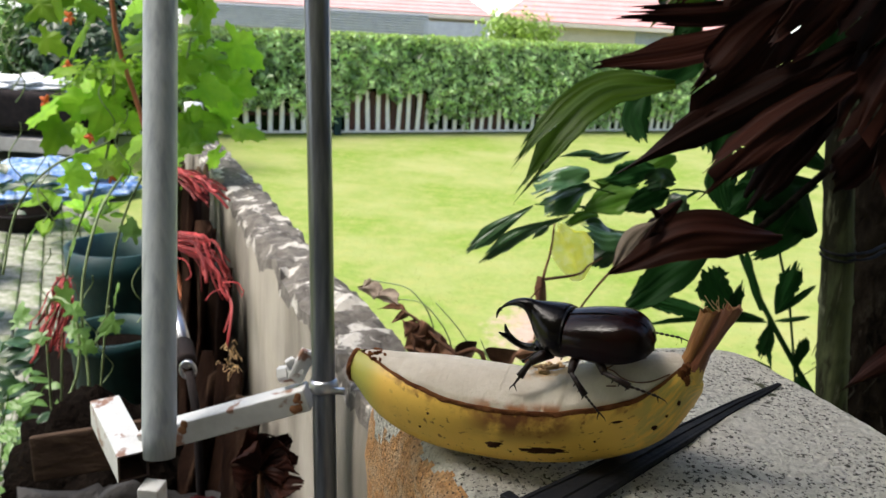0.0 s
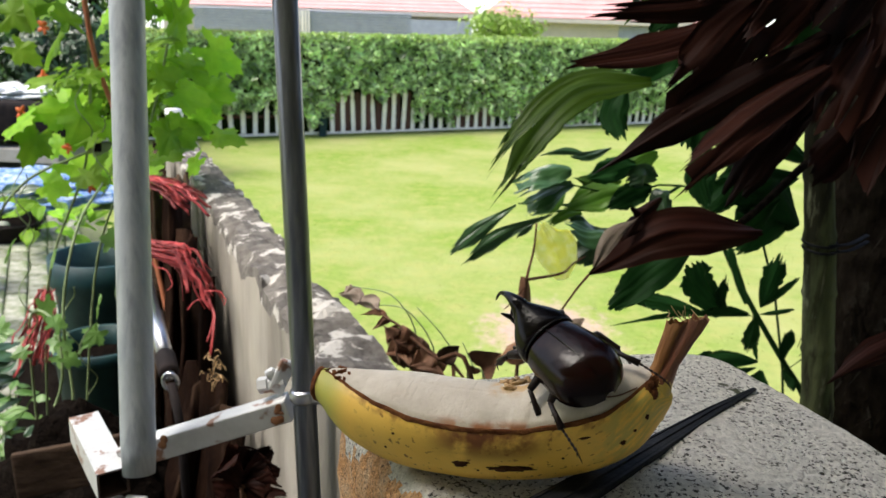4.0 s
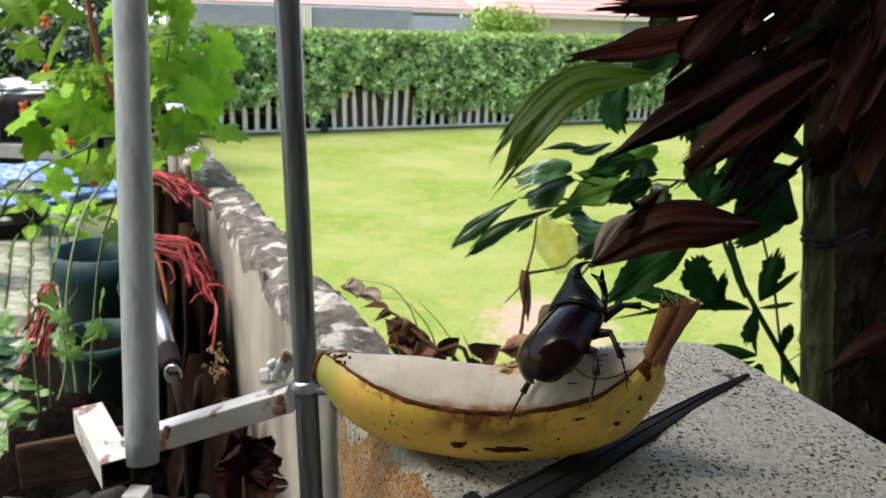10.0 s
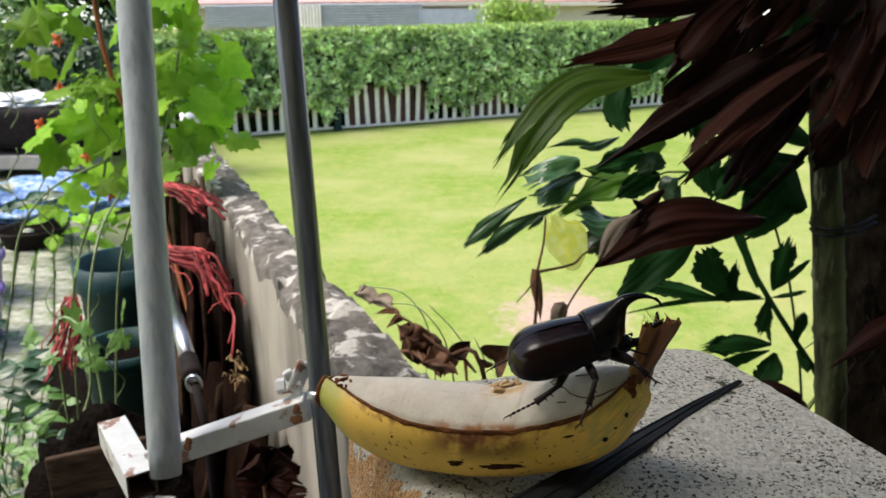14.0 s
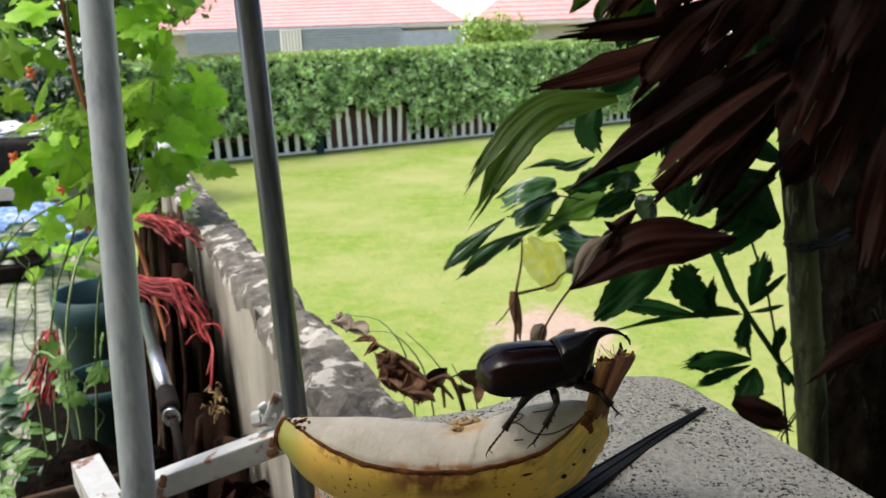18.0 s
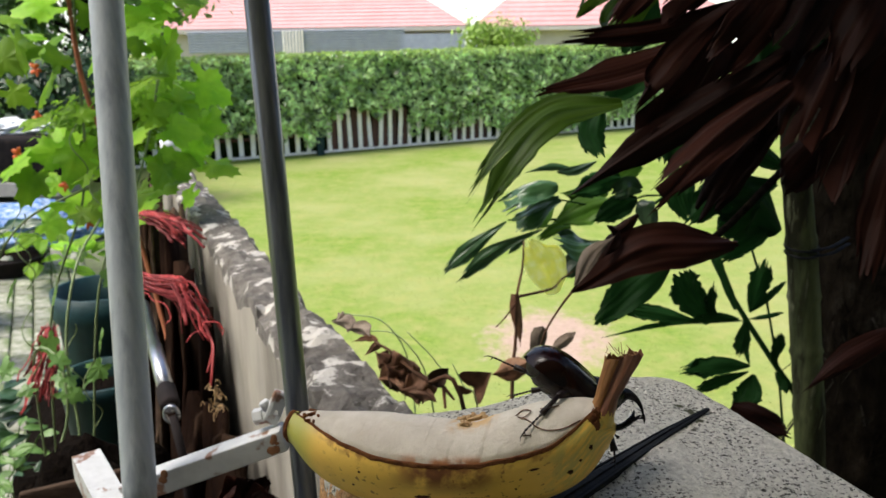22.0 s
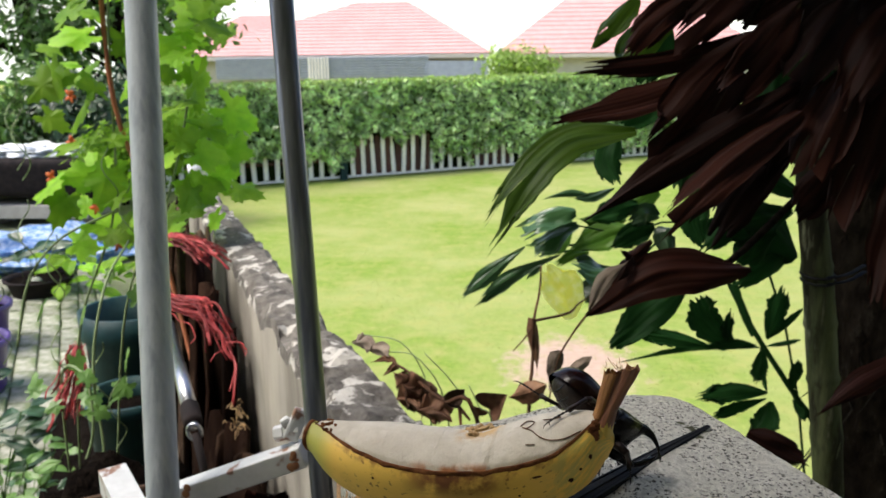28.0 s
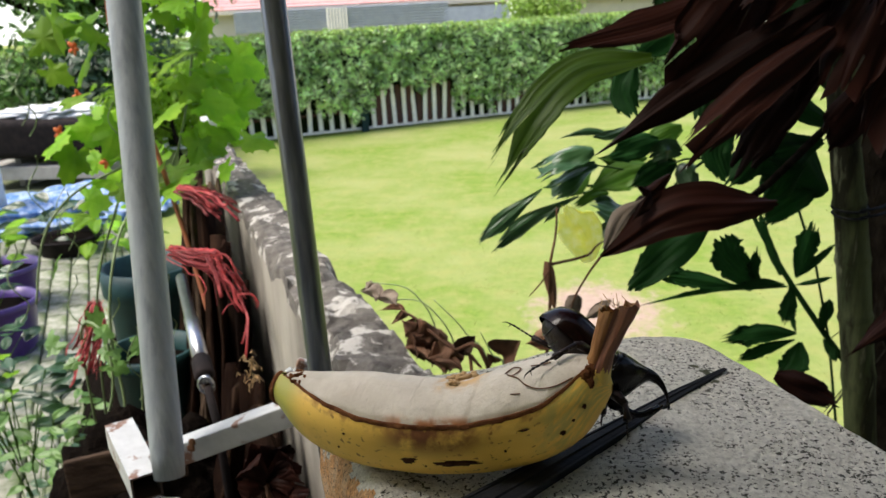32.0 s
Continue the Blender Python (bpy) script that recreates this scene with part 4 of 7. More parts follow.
    # dark spots on the skin
    for mm, q, a, b in ((56, 1.92, 0.0022, 0.0012), (57.8, 1.86, 0.0016, 0.0005), (72.5, 1.98, 0.0064, 0.0012), (105, 1.74, 0.0009, 0.0008), (111, 1.30, 0.0006, 0.0009), (94, 1.30, 0.0016, 0.0004), (108, 1.52, 0.0005, 0.0005), (33, 1.45, 0.0005, 0.0004), (30, 1.85, 0.0004, 0.0004), (62, 2.05, 0.0004, 0.0003), (88, 1.75, 0.0004, 0.0004)):
        p, e, g = at_mm(mm, q), at_mm(mm + 1, q), at_mm(mm, q + 0.05)
        d = (e - p).normalized()
        o = d.cross(g - p).normalized()
        if o.y > 0:
            o = -o
        part("bruise", blob((a, b, 0.0003), Matrix.Translation(p) @ Matrix((d, o.cross(d), o)).transposed().to_4x4(), 0.7, 6, 3), "banana_spot", root, "dark bruise", True)
    # blossom end: a dry dark rim round a blunt nub, and the frayed start of the opening
    bm = bmesh.new()
    rows = []
    for out, k in ((1.2, 1.02), (0.4, 1.10), (-0.6, 1.08), (-1.0, 0.85), (-0.7, 0.5), (-0.5, 0.05)):
        rows.append([bm.verts.new(at_mm(-3 + out, 2 * math.pi * j / 30, k * (1 + 0.10 * noise.noise(Vector((math.cos(j * 0.21) * 2, math.sin(j * 0.21) * 2, out)))))) for j in range(30)])
    for a, b in zip(rows, rows[1:]):
        for j in range(30):
            bm.faces.new((a[j], a[(j + 1) % 30], b[(j + 1) % 30], b[j]))
    part("blossom_end", bm, "peel_edge", root, "dry dark brown blossom end", True)
    for mm, q, r in ((4.0, 0.22, 0.0013), (6.5, 0.42, 0.0012), (6.5, 0.10, 0.0015), (9.0, 0.40, 0.0009), (5.0, -0.20, 0.0014), (9.5, 0.15, 0.0009)):
        part("frayed_skin", blob((r * 1.1, r * 0.7, r * 0.45), Matrix.Translation(at_mm(mm, q, 0.99)) @ pose(0, 0, 0, 20 * q, -25 + mm * 4, mm * 31), 0.9, 9, 3), "peel_edge", root, "frayed dark skin", True)
    # stalk: the peel's neck runs up into a dry torn sheath of two folded lobes
    def neck_at(u, q):
        """A point of the stalk: u from its foot in the fruit to its torn end, q round it, from the east side towards the viewer."""
        mm = float(np.interp(u, (0, 0.30, 0.55, 0.80, 1), (110.0, 111.6, 113.8, 116.4, 118.6)))
        zz = 20 + 33 * u
        wide = float(np.interp(u, (0, 0.30, 0.55, 0.80, 1), (5.2, 4.9, 3.7, 4.9, 6.1)))
        deep = float(np.interp(u, (0, 0.30, 0.55, 0.80, 1), (6.0, 4.6, 3.2, 2.8, 2.6)))
        crease = math.exp(-((q - 1.75 + 0.25 * u) / 0.28) ** 2) * max(0.0, min(1.0, (u - 0.35) / 0.25))
        lump = 1 + 0.08 * noise.noise(Vector((math.cos(q) * 2, math.sin(q) * 2, u * 4))) + 0.04 * noise.noise(Vector((q * 5, u * 2, 3)))
        k = lump * (1 - 0.48 * crease)
        if u > 0.9:
            zz += (u - 0.9) * 10 * (2.2 * noise.noise(Vector((q * 2.2, 1, 1))) + 1.2 * noise.noise(Vector((q * 9, 2, 4))) + (1.4 if math.cos(q) > 0.1 else -1.0))
        back = soft(mm, (-5, 60, 104, 120), (5.0, 5.5, 12.5, 15.0))
        return BAN_A + (BAN_D * (mm + wide * k * math.cos(q)) + BAN_N * (back - deep * k * math.sin(q)) + Vector((0, 0, zz))) * 0.001

    n1, n2 = 40, 64
    grid = [[neck_at(i / (n1 - 1), 2 * math.pi * j / n2) for j in range(n2)] for i in range(n1)]
    for name, mt, label, keep in (("peel_neck", "peel", "yellow neck of the peel", lambda i, j: i < 15 + 2.5 * noise.noise(Vector((j * 0.35, 0, 0)))),
                                  ("stalk", "stem_gold", "dry golden brown stalk lobe", lambda i, j: i >= 15 + 2.5 * noise.noise(Vector((j * 0.35, 0, 0))) and 18 <= j < 44),
                                  ("stalk", "stem", "reddish brown folded stalk lobe", lambda i, j: i >= 15 + 2.5 * noise.noise(Vector((j * 0.35, 0, 0))) and not 18 <= j < 44)):
        vs = [p for row in grid for p in row]
        uv = [(i / (n1 - 1), j / n2 * 3) if mt != "peel" else (0.99, 0.5) for i in range(n1) for j in range(n2)]
        fs = [(i * n2 + j, i * n2 + (j + 1) % n2, (i + 1) * n2 + (j + 1) % n2, (i + 1) * n2 + j) for i in range(n1 - 1) for j in range(n2) if keep(i, j)]
        sheet(name, vs, fs, mt, root, label, True, uv)
    inner = [neck_at(0.93, 2 * math.pi * j / n2) for j in range(n2)]
    sheet("stalk_core", inner, [tuple(range(n2))], "peel_edge", root, "dark torn core of the stalk")
    tip = sum(inner, Vector()) / n2 + Vector((0, 0, 0.002))
    for k in range(16):
        s = tip + BAN_D * rng.uniform(-0.005, 0.005) + Vector((0, rng.uniform(-0.002, 0.002), rng.uniform(-0.002, 0.001)))
        e = s + Vector((rng.uniform(-0.003, 0.003), rng.uniform(-0.002, 0.002), rng.uniform(0.001, 0.003 if k > 3 else 0.009)))
        part("fibre", sweep([s, (s + e) / 2 + Vector((rng.uniform(-0.001, 0.001), 0, 0)), e], 0.00013, 4), "fibre", root, "frayed stalk fibre")
    for mm, q, r in ((110.5, 0.55, 0.0016), (111.2, 0.42, 0.0018), (112.0, 0.72, 0.0013), (109.8, 0.48, 0.0010)):
        part("scab", blob((r * 0.8, r * 0.6, r * 1.3), Matrix.Translation(at_mm(mm, q, 1.01)), 0.8, 9, 3), "peel_edge", root, "dark brown scab beside the stalk", True)


def plant_stake():
    root = empty("plant_stake", "ribbed black plastic plant stake lying on the pillar", "stake")
    a, b = Vector((0.1445, 0.2365, 0)), Vector((0.0365, 0.1335, 0))
    d = (b - a).normalized()
    s = Vector((-d.y, d.x, 0))
    ln = (b - a).length

    def lie(p):
        return 1.1496 - 0.0062 * (p - a).dot(d) / ln

    def strip(name, side, off, w0, w1, h):
        """A bar that widens from the tip to the head, off to one side by a share of the full half-width."""
        bm = bmesh.new()
        rows = []
        for i in range(25):
            u = i / 24
            full = 0.0008 + 0.0074 * u
            w = w0 + (w1 - w0) * u
            c = a + d * (ln * u) + s * (side * off * full)
            row = []
            for x, z in ((-1, 0), (-1, 0.7), (-0.6, 1), (0.6, 1), (1, 0.7), (1, 0)):
                p = c + s * w * x
                row.append(bm.verts.new((p.x, p.y, lie(c) + h * z * min(1, 0.35 + u * 3))))
            rows.append(row)
        for p, q in zip(rows, rows[1:]):
            for k in range(6):
                bm.faces.new((p[k], p[(k + 1) % 6], q[(k + 1) % 6], q[k]))
        bm.faces.new(rows[0])
        bm.faces.new(rows[-1][::-1])
        bmesh.ops.recalc_face_normals(bm, faces=bm.faces)
        part(name, bm, "black_plastic", root)
    strip("web", 0, 0, 0.0008, 0.0080, 0.0020)
    strip("rib", 0, 0, 0.0003, 0.0014, 0.0026)
    strip("rib", 1, 0.86, 0.0002, 0.0011, 0.0022)
    strip("rib", -1, 0.86, 0.0002, 0.0011, 0.0022)
    e = b - d * 0.002
    part("end_stop", box((0.004, 0.018, 0.006), Matrix.Translation((e.x, e.y, lie(e) + 0.0025)) @ pose(0, 0, 0, 0, 0, math.degrees(math.atan2(d.y, d.x))), 0.0006), "black_plastic", root)


# ---- the beetle ----
BEETLE = [
    (0, (0.0590, 0.1667, 1.1927), (-0.899, 0.417, -0.132), (-0.229, -0.192, 0.954)),
    (1, (0.0591, 0.1635, 1.1911), (-0.771, 0.637, 0.005), (-0.212, -0.264, 0.941)),
    (1.5, (0.0581, 0.1646, 1.1892), (-0.842, 0.528, 0.114), (-0.134, -0.409, 0.903)),
    (2, (0.0577, 0.1657, 1.1890), (-0.744, 0.666, 0.060), (-0.248, -0.358, 0.900)),
    (3, (0.0583, 0.1654, 1.1876), (-0.527, 0.846, 0.081), (-0.223, -0.229, 0.948)),
    (3.5, (0.0600, 0.1644, 1.1891), (-0.576, 0.800, 0.169), (-0.249, -0.369, 0.896)),
    (5.5, (0.0601, 0.1616, 1.1908), (-0.303, 0.928, 0.217), (-0.614, -0.364, 0.700)),
    (6, (0.0585, 0.1603, 1.1911), (-0.129, 0.951, 0.282), (-0.695, -0.289, 0.658)),
    (6.5, (0.0580, 0.1604, 1.1893), (-0.097, 0.873, 0.478), (-0.754, -0.378, 0.537)),
    (7, (0.0523, 0.1584, 1.1877), (-0.021, 0.772, 0.636), (-0.768, -0.420, 0.484)),
    (7.5, (0.0545, 0.1594, 1.1870), (-0.066, 0.817, 0.573), (-0.775, -0.403, 0.486)),
    (8, (0.0561, 0.1603, 1.1895), (0.014, 0.857, 0.514), (-0.762, -0.324, 0.561)),
    (9, (0.0565, 0.1621, 1.1911), (0.278, 0.880, 0.386), (-0.737, -0.063, 0.673)),
    (10, (0.0570, 0.1613, 1.1917), (0.466, 0.801, 0.376), (-0.645, 0.017, 0.764)),
    (11, (0.0554, 0.1603, 1.1924), (0.568, 0.727, 0.385), (-0.566, 0.005, 0.825)),
    (12, (0.0554, 0.1610, 1.1933), (0.721, 0.567, 0.399), (-0.477, -0.051, 0.877)),
    (13, (0.0554, 0.1618, 1.1943), (0.838, 0.378, 0.393), (-0.382, -0.107, 0.918)),
    (13.6, (0.0571, 0.1620, 1.1971), (0.922, 0.227, 0.315), (-0.281, -0.169, 0.945)),
    (14.3, (0.0625, 0.1635, 1.1964), (0.956, 0.155, 0.248), (-0.217, -0.192, 0.957)),
    (15, (0.0589, 0.1639, 1.1988), (0.982, 0.094, 0.163), (-0.149, -0.141, 0.979)),
    (15.5, (0.0608, 0.1646, 1.1995), (0.979, 0.106, 0.175), (-0.158, -0.155, 0.975)),
    (17.5, (0.0635, 0.1700, 1.1980), (0.940, 0.337, 0.057), (-0.007, -0.149, 0.989)),
    (18, (0.0658, 0.1708, 1.1989), (0.976, 0.209, 0.066), (-0.034, -0.155, 0.987)),
    (18.5, (0.0667, 0.1712, 1.1961), (0.910, 0.397, -0.120), (0.132, -0.003, 0.991)),
    (19, (0.0683, 0.1722, 1.1969), (0.878, 0.438, -0.192), (0.159, 0.111, 0.981)),
    (19.5, (0.0715, 0.1760, 1.1940), (0.911, 0.293, -0.291), (0.247, 0.178, 0.952)),
    (20, (0.0788, 0.1812, 1.1902), (0.855, 0.307, -0.419), (0.360, 0.231, 0.904)),
    (20.5, (0.0788, 0.1841, 1.1887), (0.805, 0.216, -0.553), (0.495, 0.268, 0.826)),
    (21, (0.0778, 0.1854, 1.1875), (0.723, 0.145, -0.676), (0.614, 0.316, 0.724)),
    (21.5, (0.0779, 0.1852, 1.1869), (0.733, 0.158, -0.661), (0.596, 0.318, 0.737)),
    (22, (0.0780, 0.1870, 1.1864), (0.772, 0.125, -0.623), (0.583, 0.249, 0.773)),
    (22.5, (0.0806, 0.1874, 1.1869), (0.908, 0.015, -0.419), (0.394, 0.314, 0.864)),
    (23, (0.0817, 0.1859, 1.1863), (0.970, -0.062, -0.236), (0.244, 0.283, 0.928)),
    (24, (0.0830, 0.1857, 1.1880), (0.919, -0.065, -0.388), (0.384, 0.359, 0.851)),
    (25, (0.0841, 0.1870, 1.1828), (0.849, -0.102, -0.518), (0.516, 0.367, 0.774)),
    (25.5, (0.0834, 0.1859, 1.1847), (0.752, -0.180, -0.634), (0.629, 0.485, 0.608)),
    (27.5, (0.0851, 0.1910, 1.1804), (0.740, -0.121, -0.662), (0.629, 0.474, 0.617)),
    (28, (0.0858, 0.1918, 1.1807), (0.710, -0.140, -0.690), (0.658, 0.481, 0.580)),
    (28.5, (0.0872, 0.1920, 1.1821), (0.706, -0.125, -0.697), (0.655, 0.489, 0.576)),
    (29, (0.0861, 0.1911, 1.1808), (0.726, -0.154, -0.671), (0.656, 0.451, 0.606)),
    (29.5, (0.0869, 0.1898, 1.1786), (0.737, -0.174, -0.653), (0.655, 0.422, 0.627)),
    (30, (0.0867, 0.1893, 1.1789), (0.733, -0.152, -0.664), (0.652, 0.437, 0.620)),
    (30.5, (0.0857, 0.1887, 1.1797), (0.736, -0.167, -0.657), (0.656, 0.417, 0.629)),
    (31, (0.0856, 0.1893, 1.1806), (0.730, -0.161, -0.664), (0.660, 0.417, 0.625)),
    (31.5, (0.0852, 0.1893, 1.1812), (0.725, -0.165, -0.669), (0.668, 0.407, 0.623)),
    (32, (0.0853, 0.1895, 1.1814), (0.718, -0.161, -0.677), (0.674, 0.403, 0.619)),
]
beetle_root = None
LEGS, HEAD = [], []


def beetle():
    """Built about the middle of its wing cases, head towards +x."""
    root = empty("rhinoceros_beetle", "glossy dark maroon horned beetle climbing on the banana", "beetle")
    def dome(x0, x1, fn, zlow, seg=28, rows=22, y_sign=0):
        bm = bmesh.new()
        grid = []
        for i in range(rows + 1):
            u = i / rows
            x = x0 + (x1 - x0) * u
            w, h, zc = fn(u)
            row = []
            for k in range(seg + 1):
                q = math.pi * k / seg
                if y_sign:
                    q = q / 2 if y_sign > 0 else math.pi / 2 + q / 2
                c, s = math.cos(q), math.sin(q)
                row.append(bm.verts.new((x, w * math.copysign(abs(c) ** 0.85, c), zc + h * abs(s) ** 0.8)))
            grid.append(row)
        for a, b in zip(grid, grid[1:]):
            for k in range(seg):
                bm.faces.new((a[k], a[k + 1], b[k + 1], b[k]))
        bmesh.ops.recalc_face_normals(bm, faces=bm.faces)
        return bm
    def case(u):
        k = math.sqrt(max(0.0, 1 - (1 - min(1.0, (u + 0.004) / 0.40)) ** 2)) if u < 0.40 else 1 - 0.17 * ((u - 0.40) / 0.60) ** 2
        return 0.0120 * k, 0.0106 * k**0.9, -0.0034
    for sgn in (1, -1):
        part("wing_case", dome(-0.0172, 0.0112, case, 0, y_sign=sgn), "shell", root, "glossy dark maroon wing case", True)
    part("seam", sweep(curve_points([(-0.0168, 0, -0.0010), (-0.0138, 0, 0.0046), (-0.007, 0, 0.0071), (0.002, 0, 0.0071), (0.0112, 0, 0.0058)], 14), 0.00025, 6), "shell_black", root)
    bm = blob((0.0144, 0.0104, 0.0062), Matrix.Translation((-0.0012, 0, -0.0030)), 0.02, 3, 3)
    part("belly", bm, "leg_black", root, "black ringed belly", True)
    for k in range(4):
        x = -0.012 + k * 0.004
        part("belly_ring", sweep([Vector((x, -0.0095 * math.sqrt(max(0.02, 1 - ((x + 0.0008) / 0.0148) ** 2)) * math.cos(q), -0.0032 - 0.006 * math.sin(q) * math.sqrt(max(0.02, 1 - ((x + 0.0008) / 0.0148) ** 2)))) for q in [i * math.pi / 10 for i in range(11)]], 0.0004, 6), "shell_black", root)
    # thorax shield narrowing upwards into the horn
    def loft(secs):
        bm = bmesh.new()
        pts = curve_points([(x, w, 0) for x, w, hi, lo in secs], 30)
        hgt = curve_points([(hi, lo, 0) for x, w, hi, lo in secs], 30)
        rows = []
        for a, b in zip(pts, hgt):
            zc, zr = (b.x + b.y) / 2, (b.x - b.y) / 2
            rows.append([bm.verts.new((a.x, a.y * math.cos(q), zc + zr * math.sin(q))) for q in [2 * math.pi * k / 24 for k in range(24)]])
        for a, b in zip(rows, rows[1:]):
            for k in range(24):
                bm.faces.new((a[k], a[(k + 1) % 24], b[(k + 1) % 24], b[k]))
        bm.faces.new(rows[0][::-1])
        bm.faces.new(rows[-1])
        bmesh.ops.recalc_face_normals(bm, faces=bm.faces)
        return bm
    part("thorax", loft([(0.0106, 0.0092, 0.0056, -0.0082), (0.0116, 0.0104, 0.0072, -0.0090), (0.0146, 0.0103, 0.0080, -0.0092), (0.0180, 0.0086, 0.0086, -0.0084), (0.0208, 0.0060, 0.0092, -0.0066), (0.0226, 0.0042, 0.0097, -0.0040)]), "shell_black", root, "black shining thorax shield", True)
    part("thorax_rim", sweep([Vector((0.0110, 0.0099 * math.cos(q), -0.0009 + 0.0073 * math.sin(q))) for q in [i * math.pi / 16 for i in range(17)]], 0.0005, 7), "shell_black", root, "", True)
    part("thorax_horn", loft([(0.0222, 0.0046, 0.0096, -0.0044), (0.0236, 0.0034, 0.0100, 0.0012), (0.0250, 0.0026, 0.0102, 0.0056), (0.0275, 0.0018, 0.0101, 0.0071), (0.0302, 0.0013, 0.0093, 0.0073), (0.0330, 0.0010, 0.0078, 0.0064), (0.0352, 0.0007, 0.0058, 0.0049), (0.0360, 0.0004, 0.0046, 0.0041)]), "shell_black", root, "black curved horn forked at its tip", True)
    for sgn in (1, -1):
        part("horn_prong", sweep([(0.0354, 0, 0.0053), (0.0363, sgn * 0.0010, 0.0041), (0.0362, sgn * 0.0024, 0.0030)], [0.0006, 0.0005, 0.0002], 7), "shell_black", root)
    head = part("head", blob((0.0046, 0.0042, 0.0032), Matrix.Translation((0.0208, 0, -0.0072)), 0.05, 4, 3), "shell_black", root, "", True)
    HEAD.append(head)
    horn = curve_points([(0.0216, 0, -0.0066), (0.0256, 0, -0.0080), (0.0298, 0, -0.0072), (0.0326, 0, -0.0048), (0.0340, 0, -0.0026)], 12)
    part("head_horn", sweep(horn, [0.0028, 0.0023, 0.0019, 0.0016, 0.0014, 0.0013, 0.0012, 0.0012, 0.0012, 0.0013, 0.0014, 0.0012], 10), "shell_black", head, "reddish black head horn with a forked tip", True)
    for sgn in (1, -1):
        part("horn_prong", sweep([(0.0336, 0, -0.0032), (0.0348, sgn * 0.0014, -0.0014), (0.0352, sgn * 0.0026, 0.0004)], [0.0012, 0.0008, 0.0003], 7), "shell_black", head)
        part("eye", blob((0.0010, 0.0008, 0.0010), Matrix.Translation((0.0226, sgn * 0.0040, -0.0062)), 0, 1, 2), "shell_black", head, "", True)
        part("feeler", sweep([(0.0234, sgn * 0.0036, -0.0080), (0.0252, sgn * 0.0056, -0.0084), (0.0268, sgn * 0.0066, -0.0088), (0.0276, sgn * 0.0066, -0.0092)], [0.0004, 0.0003, 0.0003, 0.0008], 6), "leg_black", head)
    rng = random.Random(2)
    legs = (("front_leg", 0.0160, (0.0216, 0.0116, -0.0070), (0.0246, 0.0150, -0.0108), (0.0268, 0.0158, -0.0138), 0.0019),
            ("middle_leg", 0.0075, (0.0062, 0.0150, -0.0062), (0.0012, 0.0180, -0.0122), (-0.0030, 0.0190, -0.0172), 0.0016),
            ("hind_leg", 0.0005, (-0.0040, 0.0130, -0.0062), (-0.0125, 0.0152, -0.0084), (-0.0210, 0.0160, -0.0100), 0.0016))
    for name, x, knee, ankle, toe, r in legs:
        for sgn in (1, -1):
            f = lambda p: Vector((p[0], p[1] * sgn, p[2]))
            hip = Vector((x, 0.0055 * sgn, -0.0068))
            k, a, t = f(knee), f(ankle), f(toe)
            leg = part(name, sweep([hip, (hip + k) / 2 + Vector((0, 0, 0.0006)), k], [r * 0.9, r, r * 0.7], 8), "leg_black", root, "black spiny jointed leg", True)
            bm = sweep([k, (k + a) / 2, a], [r * 0.5, r * 0.55, r * 0.75], 8)
            for q in (0.4, 0.65, 0.95):
                c = k + (a - k) * q
                sweep([c, c + Vector((0.001 * rng.uniform(0.4, 1), sgn * 0.0012, -0.0012))], [0.0005, 0.0001], 5, bm=bm)
            part("shin", bm, "leg_black", leg, "", True)
            bm = bmesh.new()
            for j in range(5):
                p, q = a + (t - a) * (j / 5), a + (t - a) * ((j + 0.9) / 5)
                sweep([p, (p + q) / 2, q], [0.0003, 0.0005, 0.0003], 6, bm=bm)
            for e in (1, -1):
                sweep([t, t + (t - a) * 0.15 + Vector((0.001 * e, 0.0004, -0.0006)), t + (t - a) * 0.2 + Vector((0.0014 * e, 0.0006, -0.0016))], [0.0003, 0.0002, 0.00005], 5, bm=bm)
            part("foot", bm, "leg_black", leg)
            LEGS.append((leg, hip, sgn))
    return root


# ---- palm, shrub and litter ----
LEAF_SEED = [0]


def leaf_part(name, parent, base, tip, width, kind, material, droop=0.08, fold=0.25, pleats=5, face=None, label="", point=0.34, arc=None, rag=0.6):
    LEAF_SEED[0] += 1
    rng = random.Random(LEAF_SEED[0] * 7)
    f = face or (rng.uniform(-0.5, 0.2), -0.8, rng.uniform(0.2, 0.8))
    v, q, uv = blade(base, tip, width, kind, f, droop, pleats, LEAF_SEED[0], fold, point, arc, rag)
    return sheet(name, v, q, material, parent, label, True, uv)


